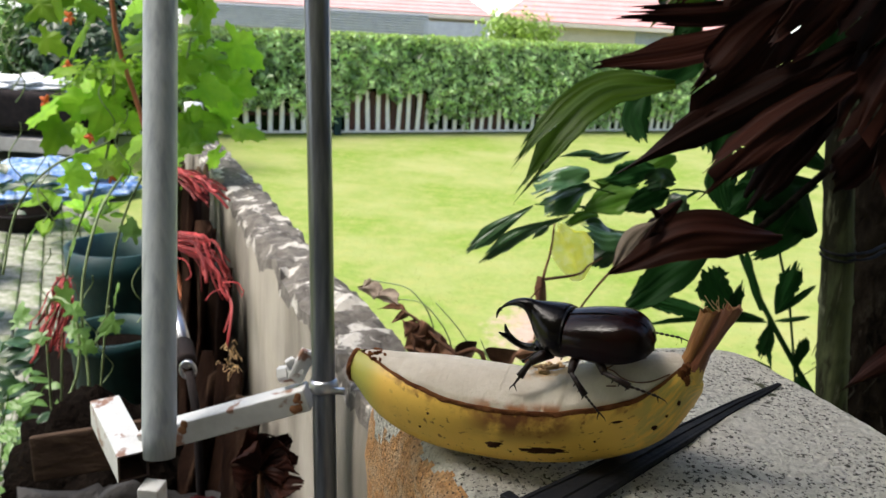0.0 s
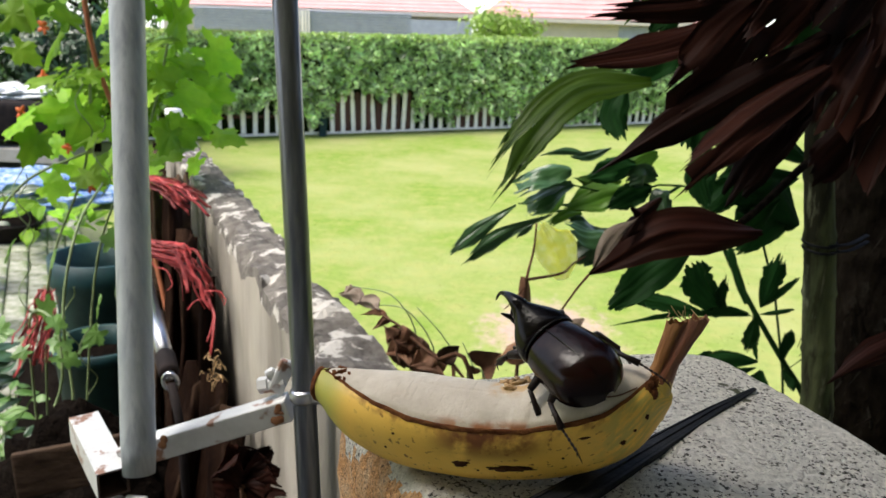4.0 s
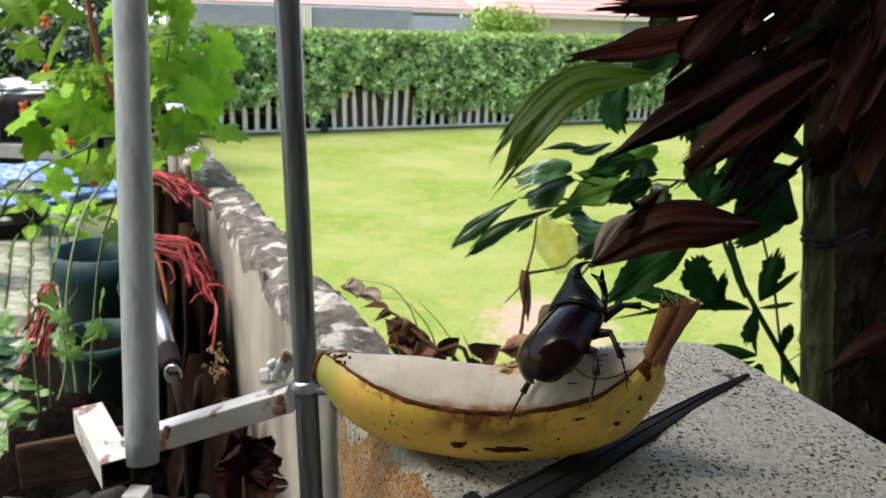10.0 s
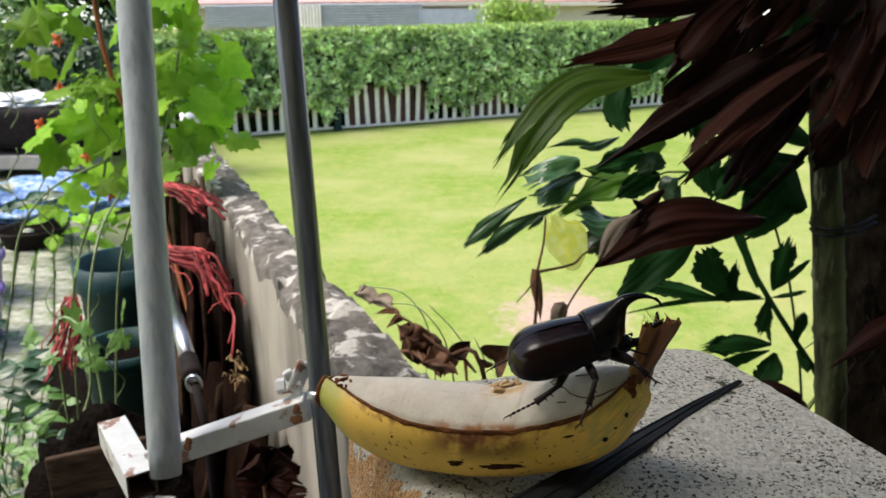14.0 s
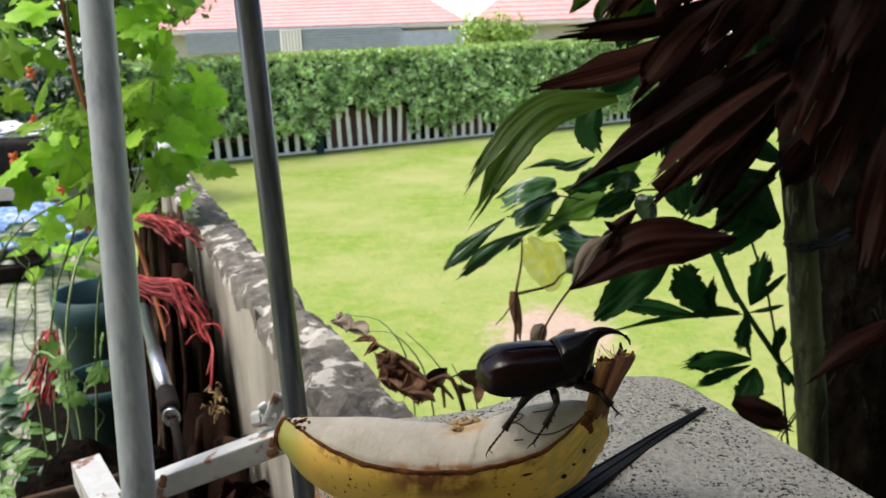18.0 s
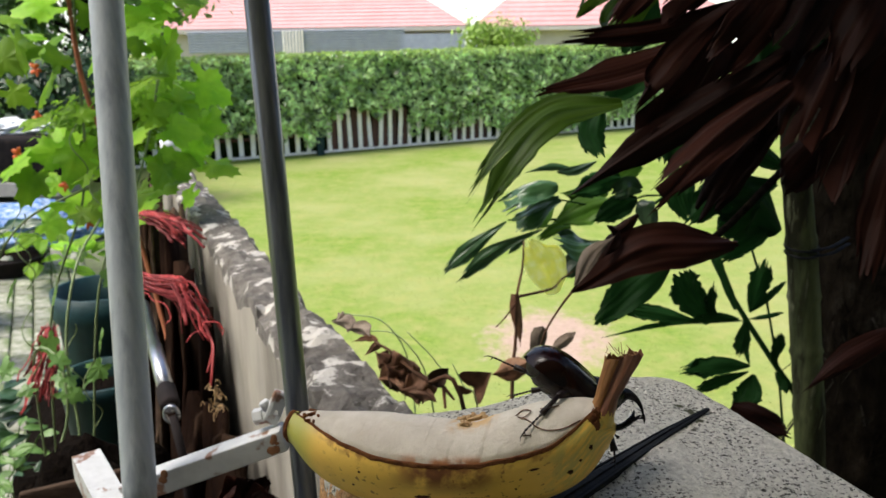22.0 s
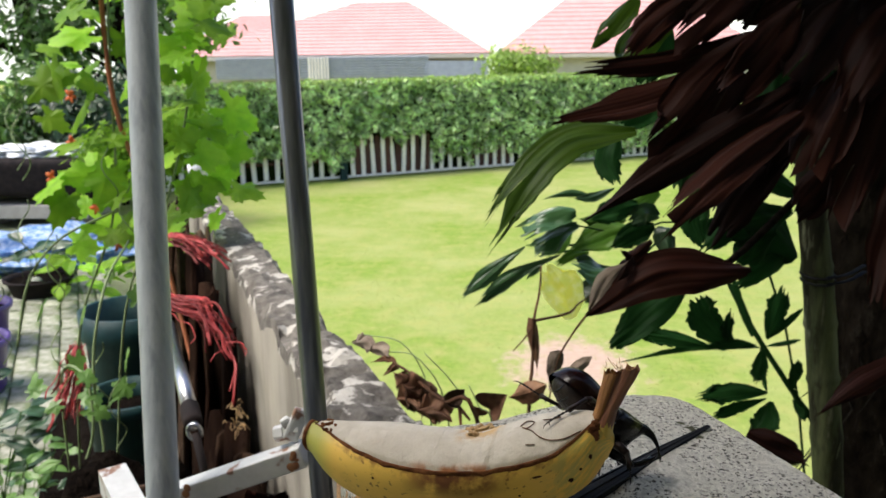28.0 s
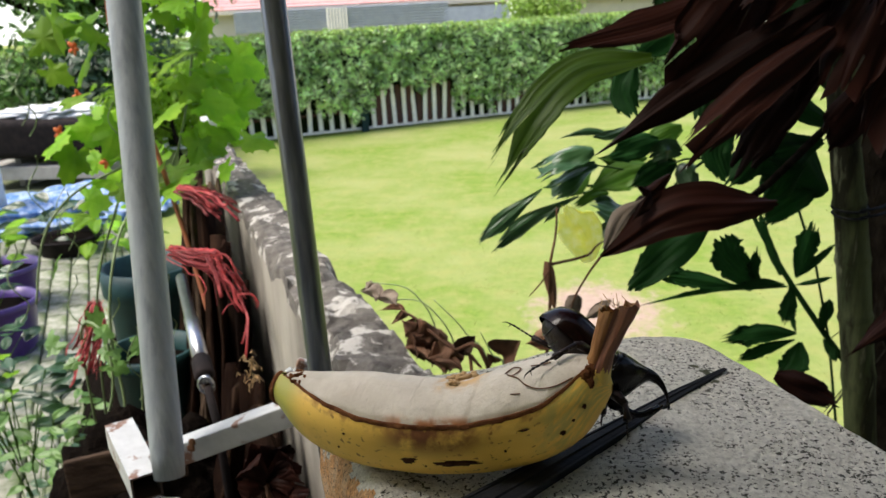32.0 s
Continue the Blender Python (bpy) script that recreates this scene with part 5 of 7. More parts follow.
def fish_leaf(name, parent, pts, width, material, label="", prof=(0.3, 0.8, 1.0, 0.8, 0.3), teeth=0.22, slant=0.0, fingers=1, split=0.62, fold=0.22, face=None, wave=0.10, blunt=0.16, jag=0.0):
    """A leaflet along a bowed line: its width follows prof from foot to end, the end is toothed and may part into fingers; jag notches its sides."""
    LEAF_SEED[0] += 1
    seed = LEAF_SEED[0]
    rng = random.Random(seed * 7 + 1)
    line = curve_points(pts, 60)
    ln = sum((q - p).length for p, q in zip(line, line[1:]))
    n0 = Vector(face or (rng.uniform(-0.35, 0.25), -0.85, rng.uniform(0.1, 0.6))).normalized()
    nu, nv = 26, 25
    knots = [k / (len(prof) - 1) for k in range(len(prof))]
    waves = 1.5 + seed % 3 * 0.75
    tooth = [0.12 * rng.random() + 0.42 * ((j / (nv - 1) * waves * 2.2 + seed * 0.37) % 1) + 0.46 * (0.5 + noise.noise(Vector((j * 0.30, seed * 2.3, 0)))) for j in range(nv)]
    cut = [teeth * tooth[j] + blunt * (2 * j / (nv - 1) - 1) ** 2 + slant * j / (nv - 1) + (0.10 if fingers > 1 and min(fingers - 1, int(j / (nv - 1) * fingers)) % 2 else 0.0) for j in range(nv)]
    least = min(cut)
    crimp = [rng.uniform(-1, 1) for _ in range(nv)]
    verts, faces, uv = [], [], []
    for i in range(nu):
        u = i / (nu - 1)
        for j in range(nv):
            w = 2 * j / (nv - 1) - 1
            x = w
            if fingers > 1:
                k = min(fingers - 1, int((w + 1) / 2 * fingers))
                mid = (2 * k + 1) / fingers - 1
                part_u = max(0.0, (u - split) / (1 - split))
                x = mid * (1 + 0.25 * part_u) + (w - mid) * (1 - 0.45 * part_u**0.9)
            reach = u * (1 - u**3 * (cut[j] - least))
            f = max(0.0, min(58.999, reach * 59))
            c = line[int(f)].lerp(line[int(f) + 1], f - int(f))
            d = (line[min(59, int(f) + 2)] - line[max(0, int(f) - 1)]).normalized()
            n = (n0 - d * n0.dot(d)).normalized()
            s = d.cross(n)
            half = 0.5 * width * float(np.interp(u, knots, prof)) * (1 + 0.06 * noise.noise(Vector((u * 6, (w > 0) * 5, seed))))
            if jag and u > 0.25:
                half *= 1 - jag * (0.55 * ((u * (5 + seed % 3) + (0.4 if w > 0 else 0.0)) % 1) + 0.45 + 0.45 * noise.noise(Vector((u * 11, 3 * (w > 0), seed)))) * min(1.0, (u - 0.25) * 3)
            lift = -fold * half * abs(x) + width * 0.022 * crimp[j] * min(1, 2 * u)
            lift += width * wave * 2 * noise.noise(Vector((u * 2.4 + seed, w * 1.2, seed * 1.7)))
            verts.append(c + s * (half * x) + n * lift)
            uv.append((u, w * 0.5 + seed * 0.37))
    cuts = [round((k + 1) / fingers * (nv - 1)) for k in range(fingers - 1)]
    for i in range(nu - 1):
        for j in range(nv - 1):
            if i / (nu - 1) >= split and j in cuts:
                continue
            k = i * nv + j
            faces.append((k, k + 1, k + nv + 1, k + nv))
    return sheet(name, verts, faces, material, parent, label, True, uv)


def palm():
    root = empty("fishtail_palm", "fishtail palm with hanging dead brown leaflets and some green ones", "palm")
    line = curve_points([(0.556, 0.830, 0.000), (0.512, 0.830, 0.400), (0.458, 0.830, 0.830), (0.441, 0.830, 0.950), (0.427, 0.830, 1.050), (0.411, 0.832, 1.150), (0.394, 0.838, 1.280), (0.372, 0.850, 1.450)], 90)
    bm = sweep(line, [0.0178 * (1.0 + (0.10 if i % 9 == 0 else 0.03 * noise.noise(Vector((i * 0.4, 1, 0))))) * (1 - 0.25 * max(0, i - 45) / 45) for i in range(90)], 22)
    part("stem", bm, "bark_green", root, "ringed pale green palm stem", True)
    for z in (1.055, 1.070):
        c = min(line, key=lambda p: abs(p.z - z))
        part("tie", sweep([c + Vector((0.0186 * math.cos(q), 0.0186 * math.sin(q), 0.002 * math.sin(q))) for q in [k * 6.2832 / 20 for k in range(21)]], 0.0016, 6), "black_plastic", root, "dark strip tied round the stem", True)
        part("tie", sweep(curve_points([c + Vector((0.004, -0.0185, 0)), c + Vector((0.030, -0.010, 0.002)), c + Vector((0.062, 0.020, 0.006))], 10), 0.0030, 8, 0.35), "tie_blue", root, "faded blue-grey strap between stem and trunk", True)
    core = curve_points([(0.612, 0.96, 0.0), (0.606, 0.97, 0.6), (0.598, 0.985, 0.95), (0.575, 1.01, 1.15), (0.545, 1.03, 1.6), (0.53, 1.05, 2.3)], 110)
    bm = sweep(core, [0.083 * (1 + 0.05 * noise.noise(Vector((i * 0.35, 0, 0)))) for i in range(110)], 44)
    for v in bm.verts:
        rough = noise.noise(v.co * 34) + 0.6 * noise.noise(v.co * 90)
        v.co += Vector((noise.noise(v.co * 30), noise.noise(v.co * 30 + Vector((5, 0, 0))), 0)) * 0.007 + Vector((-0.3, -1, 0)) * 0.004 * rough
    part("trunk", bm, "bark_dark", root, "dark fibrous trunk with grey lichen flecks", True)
    rng = random.Random(8)
    for k in range(70):
        z = rng.uniform(0.70, 1.35)
        q = rng.uniform(3.0, 5.4)
        p = Vector((0.592 + 0.086 * math.cos(q), 0.99 + 0.086 * math.sin(q), z))
        part("fibre", sweep([p, p + Vector((rng.uniform(-0.03, 0.02), -0.012, -rng.uniform(0.01, 0.05))), p + Vector((rng.uniform(-0.05, 0.03), -0.018, -rng.uniform(0.03, 0.1)))], [0.002, 0.0014, 0.0004], 5), "bark_fleck" if k % 3 == 0 else "bark_dark", root)
    # arching leaf stalks that carry the leaflets
    for pts in ([(0.53, 1.02, 1.60), (0.44, 0.80, 1.56), (0.34, 0.70, 1.44), (0.27, 0.66, 1.34)], [(0.53, 1.01, 1.50), (0.46, 0.76, 1.42), (0.36, 0.62, 1.31), (0.30, 0.60, 1.25)], [(0.412, 0.832, 1.145), (0.37, 0.76, 1.17), (0.27, 0.64, 1.13), (0.23, 0.62, 1.12)]):
        part("leaf_stalk", sweep(curve_points(pts, 14), [0.005 - 0.0002 * i for i in range(14)], 8), "bark_dark", root, "", True)

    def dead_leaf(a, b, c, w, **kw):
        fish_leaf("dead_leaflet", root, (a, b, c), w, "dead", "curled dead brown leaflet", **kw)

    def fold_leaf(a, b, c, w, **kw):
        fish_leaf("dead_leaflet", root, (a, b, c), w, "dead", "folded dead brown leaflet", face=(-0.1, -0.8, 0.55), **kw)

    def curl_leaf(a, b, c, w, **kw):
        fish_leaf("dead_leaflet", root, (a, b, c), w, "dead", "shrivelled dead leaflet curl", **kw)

    def green_leaf(*pts, **kw):
        fish_leaf("green_leaflet", root, pts[:-1], pts[-1], "palm_green", "ragged green fishtail leaflet", face=(-0.25, -0.75, 0.62), **kw)

    # shaded leaflets: the shade is put into a darker green than green_leaf has
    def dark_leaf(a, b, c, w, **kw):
        fish_leaf("dark_leaflet", root, (a, b, c), w, "shrub_green", "leaflet with its shade put into a dark green", teeth=kw.pop("teeth", 0.2), jag=0.16, **kw)

    dead_leaf((0.278, 0.660, 1.326), (0.197, 0.620, 1.288), (0.090, 0.580, 1.261), 0.034, prof=(0.3, 0.8, 1.0, 0.95, 0.5), slant=0.10, teeth=0.12)
    dead_leaf((0.318, 0.680, 1.343), (0.212, 0.650, 1.313), (0.110, 0.620, 1.303), 0.022, prof=(0.3, 0.8, 1, 0.95, 0.72), slant=-0.1)
    dead_leaf((0.265, 0.620, 1.332), (0.217, 0.600, 1.283), (0.169, 0.570, 1.227), 0.047, prof=(0.25, 0.7, 1, 0.95, 0.72), fingers=2, split=0.7)
    dead_leaf((0.307, 0.600, 1.292), (0.214, 0.580, 1.240), (0.117, 0.560, 1.178), 0.036, prof=(0.25, 0.75, 1, 0.75, 0.12), fold=0.45, teeth=0.05)
    dead_leaf((0.298, 0.580, 1.268), (0.237, 0.560, 1.228), (0.171, 0.530, 1.172), 0.036, prof=(0.3, 0.8, 1, 0.95, 0.72), fingers=2, split=0.72, fold=0.35)
    dead_leaf((0.310, 0.620, 1.247), (0.264, 0.600, 1.206), (0.227, 0.580, 1.157), 0.040, prof=(0.3, 0.8, 1, 0.95, 0.72), slant=0.2)
    dead_leaf((0.331, 0.640, 1.303), (0.299, 0.620, 1.261), (0.271, 0.600, 1.217), 0.047, prof=(0.3, 0.8, 1, 0.95, 0.72), fingers=2)
    dead_leaf((0.350, 0.600, 1.315), (0.320, 0.580, 1.263), (0.297, 0.560, 1.215), 0.047, prof=(0.3, 0.8, 1, 0.95, 0.72), fingers=3)
    dead_leaf((0.381, 0.600, 1.310), (0.351, 0.580, 1.244), (0.320, 0.550, 1.176), 0.042, prof=(0.3, 0.8, 1, 0.95, 0.72), fingers=2)
    dead_leaf((0.404, 0.580, 1.261), (0.377, 0.560, 1.187), (0.352, 0.530, 1.116), 0.040, prof=(0.3, 0.8, 1, 0.95, 0.72))
    dead_leaf((0.304, 0.620, 1.357), (0.269, 0.600, 1.313), (0.231, 0.580, 1.274), 0.043, prof=(0.3, 0.8, 1, 0.95, 0.72), fingers=2)
    dead_leaf((0.349, 0.620, 1.365), (0.313, 0.600, 1.325), (0.283, 0.580, 1.281), 0.046, prof=(0.3, 0.8, 1, 0.95, 0.72), fingers=2)
    dead_leaf((0.384, 0.600, 1.361), (0.353, 0.580, 1.319), (0.324, 0.560, 1.272), 0.047, prof=(0.3, 0.8, 1, 0.95, 0.72))
    dead_leaf((0.241, 0.680, 1.379), (0.198, 0.660, 1.355), (0.159, 0.640, 1.317), 0.032, prof=(0.3, 0.8, 1, 0.95, 0.72))
    dead_leaf((0.289, 0.680, 1.396), (0.246, 0.660, 1.363), (0.200, 0.640, 1.320), 0.042, prof=(0.3, 0.8, 1, 0.95, 0.72), fingers=2)
    dead_leaf((0.409, 0.560, 1.071), (0.352, 0.540, 1.049), (0.305, 0.520, 1.022), 0.023, prof=(0.25, 0.8, 1, 0.6, 0.08), fold=0.4)
    dead_leaf((0.349, 0.800, 0.874), (0.380, 0.790, 0.862), (0.417, 0.780, 0.846), 0.033, prof=(0.3, 0.9, 1, 0.95, 0.72))
    dead_leaf((0.282, 0.700, 1.305), (0.249, 0.690, 1.274), (0.223, 0.680, 1.233), 0.047, prof=(0.3, 0.8, 1, 0.95, 0.72))
    dead_leaf((0.371, 0.660, 1.232), (0.345, 0.650, 1.193), (0.321, 0.640, 1.169), 0.037, prof=(0.3, 0.8, 1, 0.95, 0.72))
    fold_leaf((0.129, 0.600, 1.084), (0.193, 0.600, 1.126), (0.279, 0.620, 1.124), 0.045, prof=(0.05, 0.7, 1.0, 0.98, 0.62), fold=0.30, teeth=0.05)
    curl_leaf((0.189, 0.620, 1.151), (0.171, 0.610, 1.139), (0.157, 0.600, 1.147), 0.013, prof=(0.3, 0.9, 1.0, 0.6, 0.2), fold=0.6)
    curl_leaf((0.171, 0.610, 1.139), (0.164, 0.600, 1.130), (0.154, 0.600, 1.114), 0.015, prof=(0.2, 0.9, 1.0, 0.7, 0.2), fold=0.5)
    green_leaf((0.174, 0.640, 1.250), (0.112, 0.630, 1.245), (0.066, 0.600, 1.202), (0.026, 0.580, 1.148), 0.046, prof=(0.25, 0.8, 1.0, 1.0, 0.95, 0.8), fingers=2, split=0.64, teeth=0.34, blunt=0.08, jag=0.14)
    green_leaf((0.221, 0.700, 1.367), (0.177, 0.680, 1.332), (0.148, 0.660, 1.294), 0.042, prof=(0.3, 0.8, 1.0, 0.7, 0.12), fingers=2)
    green_leaf((0.179, 0.700, 1.373), (0.156, 0.680, 1.348), (0.131, 0.660, 1.325), 0.032, prof=(0.3, 0.8, 1.0, 0.7, 0.2), fingers=2)
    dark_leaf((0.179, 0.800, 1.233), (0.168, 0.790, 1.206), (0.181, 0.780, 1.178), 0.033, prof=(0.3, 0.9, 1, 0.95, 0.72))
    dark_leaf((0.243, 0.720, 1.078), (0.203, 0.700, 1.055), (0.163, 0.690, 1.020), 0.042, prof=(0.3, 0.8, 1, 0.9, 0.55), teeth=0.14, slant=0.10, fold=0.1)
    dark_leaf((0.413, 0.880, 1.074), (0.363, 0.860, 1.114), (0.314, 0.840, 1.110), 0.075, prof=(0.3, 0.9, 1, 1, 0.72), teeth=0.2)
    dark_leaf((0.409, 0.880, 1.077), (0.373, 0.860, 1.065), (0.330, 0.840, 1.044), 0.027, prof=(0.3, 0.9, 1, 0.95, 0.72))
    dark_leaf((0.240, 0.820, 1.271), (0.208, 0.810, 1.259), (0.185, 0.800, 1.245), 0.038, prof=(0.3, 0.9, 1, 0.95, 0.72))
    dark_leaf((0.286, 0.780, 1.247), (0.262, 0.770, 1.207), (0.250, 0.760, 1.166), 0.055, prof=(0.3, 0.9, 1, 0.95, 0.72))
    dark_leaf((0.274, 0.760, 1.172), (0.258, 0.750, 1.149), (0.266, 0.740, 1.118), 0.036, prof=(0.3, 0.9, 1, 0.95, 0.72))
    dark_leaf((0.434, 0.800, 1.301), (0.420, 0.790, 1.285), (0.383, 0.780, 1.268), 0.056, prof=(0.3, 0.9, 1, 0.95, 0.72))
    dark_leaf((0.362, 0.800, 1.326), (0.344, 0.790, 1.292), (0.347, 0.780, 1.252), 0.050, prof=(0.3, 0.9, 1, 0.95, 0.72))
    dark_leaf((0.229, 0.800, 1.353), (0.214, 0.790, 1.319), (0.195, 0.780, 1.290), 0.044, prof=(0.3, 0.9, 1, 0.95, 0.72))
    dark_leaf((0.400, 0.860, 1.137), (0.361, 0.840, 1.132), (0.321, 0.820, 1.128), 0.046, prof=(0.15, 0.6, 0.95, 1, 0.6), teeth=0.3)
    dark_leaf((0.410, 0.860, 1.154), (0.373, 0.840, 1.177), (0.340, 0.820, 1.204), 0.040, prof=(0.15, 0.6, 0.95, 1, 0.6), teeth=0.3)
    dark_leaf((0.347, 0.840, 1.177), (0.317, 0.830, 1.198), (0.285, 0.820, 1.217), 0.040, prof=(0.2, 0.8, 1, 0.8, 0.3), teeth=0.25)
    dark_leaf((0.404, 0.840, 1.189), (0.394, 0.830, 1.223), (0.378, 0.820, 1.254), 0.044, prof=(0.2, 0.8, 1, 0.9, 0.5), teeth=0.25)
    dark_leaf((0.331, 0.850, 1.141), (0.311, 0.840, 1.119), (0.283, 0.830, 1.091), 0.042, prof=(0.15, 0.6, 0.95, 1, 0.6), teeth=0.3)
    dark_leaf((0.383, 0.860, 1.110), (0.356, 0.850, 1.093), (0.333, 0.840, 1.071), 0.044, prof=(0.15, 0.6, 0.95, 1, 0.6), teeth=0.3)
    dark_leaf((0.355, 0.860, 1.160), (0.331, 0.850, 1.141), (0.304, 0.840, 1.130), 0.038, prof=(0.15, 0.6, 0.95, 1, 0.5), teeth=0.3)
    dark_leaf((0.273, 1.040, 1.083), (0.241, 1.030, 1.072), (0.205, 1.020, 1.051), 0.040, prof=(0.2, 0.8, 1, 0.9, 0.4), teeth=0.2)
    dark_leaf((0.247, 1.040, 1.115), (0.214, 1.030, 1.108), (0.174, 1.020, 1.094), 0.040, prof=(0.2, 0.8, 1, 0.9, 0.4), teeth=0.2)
    dead_leaf((0.380, 0.780, 1.423), (0.343, 0.770, 1.390), (0.305, 0.760, 1.358), 0.058, prof=(0.3, 0.8, 1, 0.9, 0.4))
    dead_leaf((0.340, 0.780, 1.424), (0.306, 0.770, 1.391), (0.270, 0.760, 1.362), 0.054, prof=(0.3, 0.8, 1, 0.9, 0.4))
    dead_leaf((0.298, 0.790, 1.421), (0.271, 0.780, 1.393), (0.242, 0.770, 1.365), 0.046, prof=(0.3, 0.8, 1, 0.9, 0.4))
    dead_leaf((0.424, 0.780, 1.422), (0.390, 0.770, 1.389), (0.348, 0.760, 1.349), 0.060, prof=(0.3, 0.8, 1, 0.9, 0.4))
    dead_leaf((0.454, 0.770, 1.410), (0.431, 0.760, 1.376), (0.397, 0.750, 1.346), 0.060, prof=(0.3, 0.8, 1, 0.9, 0.4))
    dead_leaf((0.352, 0.750, 1.396), (0.319, 0.745, 1.372), (0.283, 0.740, 1.351), 0.050, prof=(0.3, 0.8, 1, 0.9, 0.4))
    dead_leaf((0.336, 0.770, 1.401), (0.305, 0.765, 1.378), (0.271, 0.760, 1.357), 0.040, prof=(0.3, 0.8, 1, 0.9, 0.4))
    dead_leaf((0.372, 0.750, 1.382), (0.339, 0.745, 1.366), (0.309, 0.740, 1.345), 0.044, prof=(0.3, 0.8, 1, 0.9, 0.4))
    fish_leaf("leaf_flap", root, ((0.130, 0.585, 1.095), (0.142, 0.585, 1.123), (0.165, 0.590, 1.140)), 0.016, "grey_leaf", "pale turned-up edge of the dead leaflet", prof=(0.15, 0.8, 1.0, 0.7, 0.1), fold=0.3, teeth=0.1)
    part("petiole", sweep(curve_points([(0.129, 0.600, 1.084), (0.117, 0.600, 1.066), (0.105, 0.610, 1.036), (0.098, 0.62, 0.99)], 12), [0.0012 - 0.00004 * i for i in range(12)], 6), "litter", root, "thin bent leaf stalk", True)
    # unseen leaflets added beside and above the palm to shade its lower leaves
    rng = random.Random(19)
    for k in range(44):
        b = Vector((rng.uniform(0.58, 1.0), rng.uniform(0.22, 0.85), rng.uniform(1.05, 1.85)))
        leaf_part("side_leaflet", root, b, b + Vector((rng.uniform(-0.08, 0.10), rng.uniform(-0.10, 0.05), -rng.uniform(0.12, 0.25))), rng.uniform(0.09, 0.14), "fishtail", "dead" if k % 3 else "shrub_green", 0.05, 0.2, 2, (-0.6, -0.7, 0.3), "unseen leaflet added at the palm's far side for shade")
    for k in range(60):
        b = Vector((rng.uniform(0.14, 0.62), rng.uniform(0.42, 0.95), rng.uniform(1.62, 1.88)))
        leaf_part("upper_leaflet", root, b, b + Vector((-rng.uniform(0.03, 0.16), rng.uniform(-0.08, 0.05), -rng.uniform(0.08, 0.17))), rng.uniform(0.08, 0.13), "fishtail", "dead" if k % 3 else "shrub_green", 0.05, 0.2, 2, (-0.5, -0.5, 0.7), "unseen hanging leaflet added under the palm's crown for shade")
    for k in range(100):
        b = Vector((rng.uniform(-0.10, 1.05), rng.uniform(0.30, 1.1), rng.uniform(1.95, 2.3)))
        leaf_part("crown_leaflet", root, b, b + Vector((rng.uniform(-0.3, 0.1), rng.uniform(-0.15, 0.15), -rng.uniform(0.02, 0.12))), rng.uniform(0.10, 0.16), "fishtail", "dead" if k % 2 else "shrub_green", 0.05, 0.2, 2, (0, 0, 1), "unseen leaflet added overhead as a shading crown")
    shrub = empty("palm_seedling", "young fishtail palm shoot with dark green toothed leaflets", "plant")
    part("stalk", sweep(curve_points([(0.55, 0.87, 0.0), (0.53, 0.88, 0.5), (0.501, 0.900, 0.752), (0.479, 0.920, 0.826), (0.449, 0.930, 0.872), (0.409, 0.950, 0.934), (0.380, 0.980, 0.988), (0.362, 1.0, 1.03)], 40), [0.0050 - 0.00005 * i for i in range(40)], 9), "shrub_green", shrub, "", True)

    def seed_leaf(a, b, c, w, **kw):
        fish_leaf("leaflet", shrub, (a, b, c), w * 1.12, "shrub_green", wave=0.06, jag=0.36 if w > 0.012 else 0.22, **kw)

    seed_leaf((0.405, 0.950, 0.930), (0.309, 0.930, 0.935), (0.206, 0.920, 0.915), 0.009, prof=(0.2, 0.8, 1, 0.8, 0.1))
    seed_leaf((0.330, 0.935, 0.938), (0.282, 0.930, 0.948), (0.224, 0.920, 0.962), 0.030, prof=(0.08, 0.5, 0.9, 1, 0.5), teeth=0.42, fold=0.05)
    seed_leaf((0.401, 0.950, 0.933), (0.366, 0.940, 0.938), (0.318, 0.930, 0.934), 0.018, prof=(0.10, 0.5, 0.9, 1, 0.5), teeth=0.40, fold=0.05)
    seed_leaf((0.367, 0.950, 0.937), (0.334, 0.940, 0.966), (0.309, 0.930, 1.009), 0.060, prof=(0.10, 0.5, 0.85, 1, 0.72), teeth=0.26, fold=0.08)
    seed_leaf((0.375, 0.950, 0.930), (0.359, 0.940, 0.954), (0.358, 0.930, 0.993), 0.024, prof=(0.10, 0.5, 0.9, 1, 0.6), teeth=0.3)
    seed_leaf((0.415, 0.950, 0.942), (0.419, 0.940, 0.982), (0.424, 0.930, 1.025), 0.036, prof=(0.08, 0.45, 0.8, 1, 0.6), teeth=0.3, fold=0.1)
    seed_leaf((0.415, 0.950, 0.942), (0.433, 0.940, 0.967), (0.452, 0.930, 0.994), 0.010, prof=(0.1, 0.7, 1, 0.95, 0.72))
    seed_leaf((0.414, 0.950, 0.932), (0.435, 0.940, 0.940), (0.453, 0.930, 0.949), 0.007, prof=(0.1, 0.7, 1, 0.95, 0.72))
    seed_leaf((0.415, 0.930, 0.872), (0.366, 0.920, 0.876), (0.310, 0.910, 0.870), 0.034, prof=(0.08, 0.45, 0.85, 1, 0.45), teeth=0.42, fold=0.05)
    seed_leaf((0.413, 0.930, 0.863), (0.372, 0.920, 0.853), (0.331, 0.910, 0.839), 0.020, prof=(0.08, 0.45, 0.9, 1, 0.4), teeth=0.40, fold=0.05)
    seed_leaf((0.421, 0.930, 0.859), (0.412, 0.920, 0.834), (0.394, 0.910, 0.812), 0.046, prof=(0.10, 0.5, 0.85, 1, 0.6), teeth=0.36, fold=0.05)
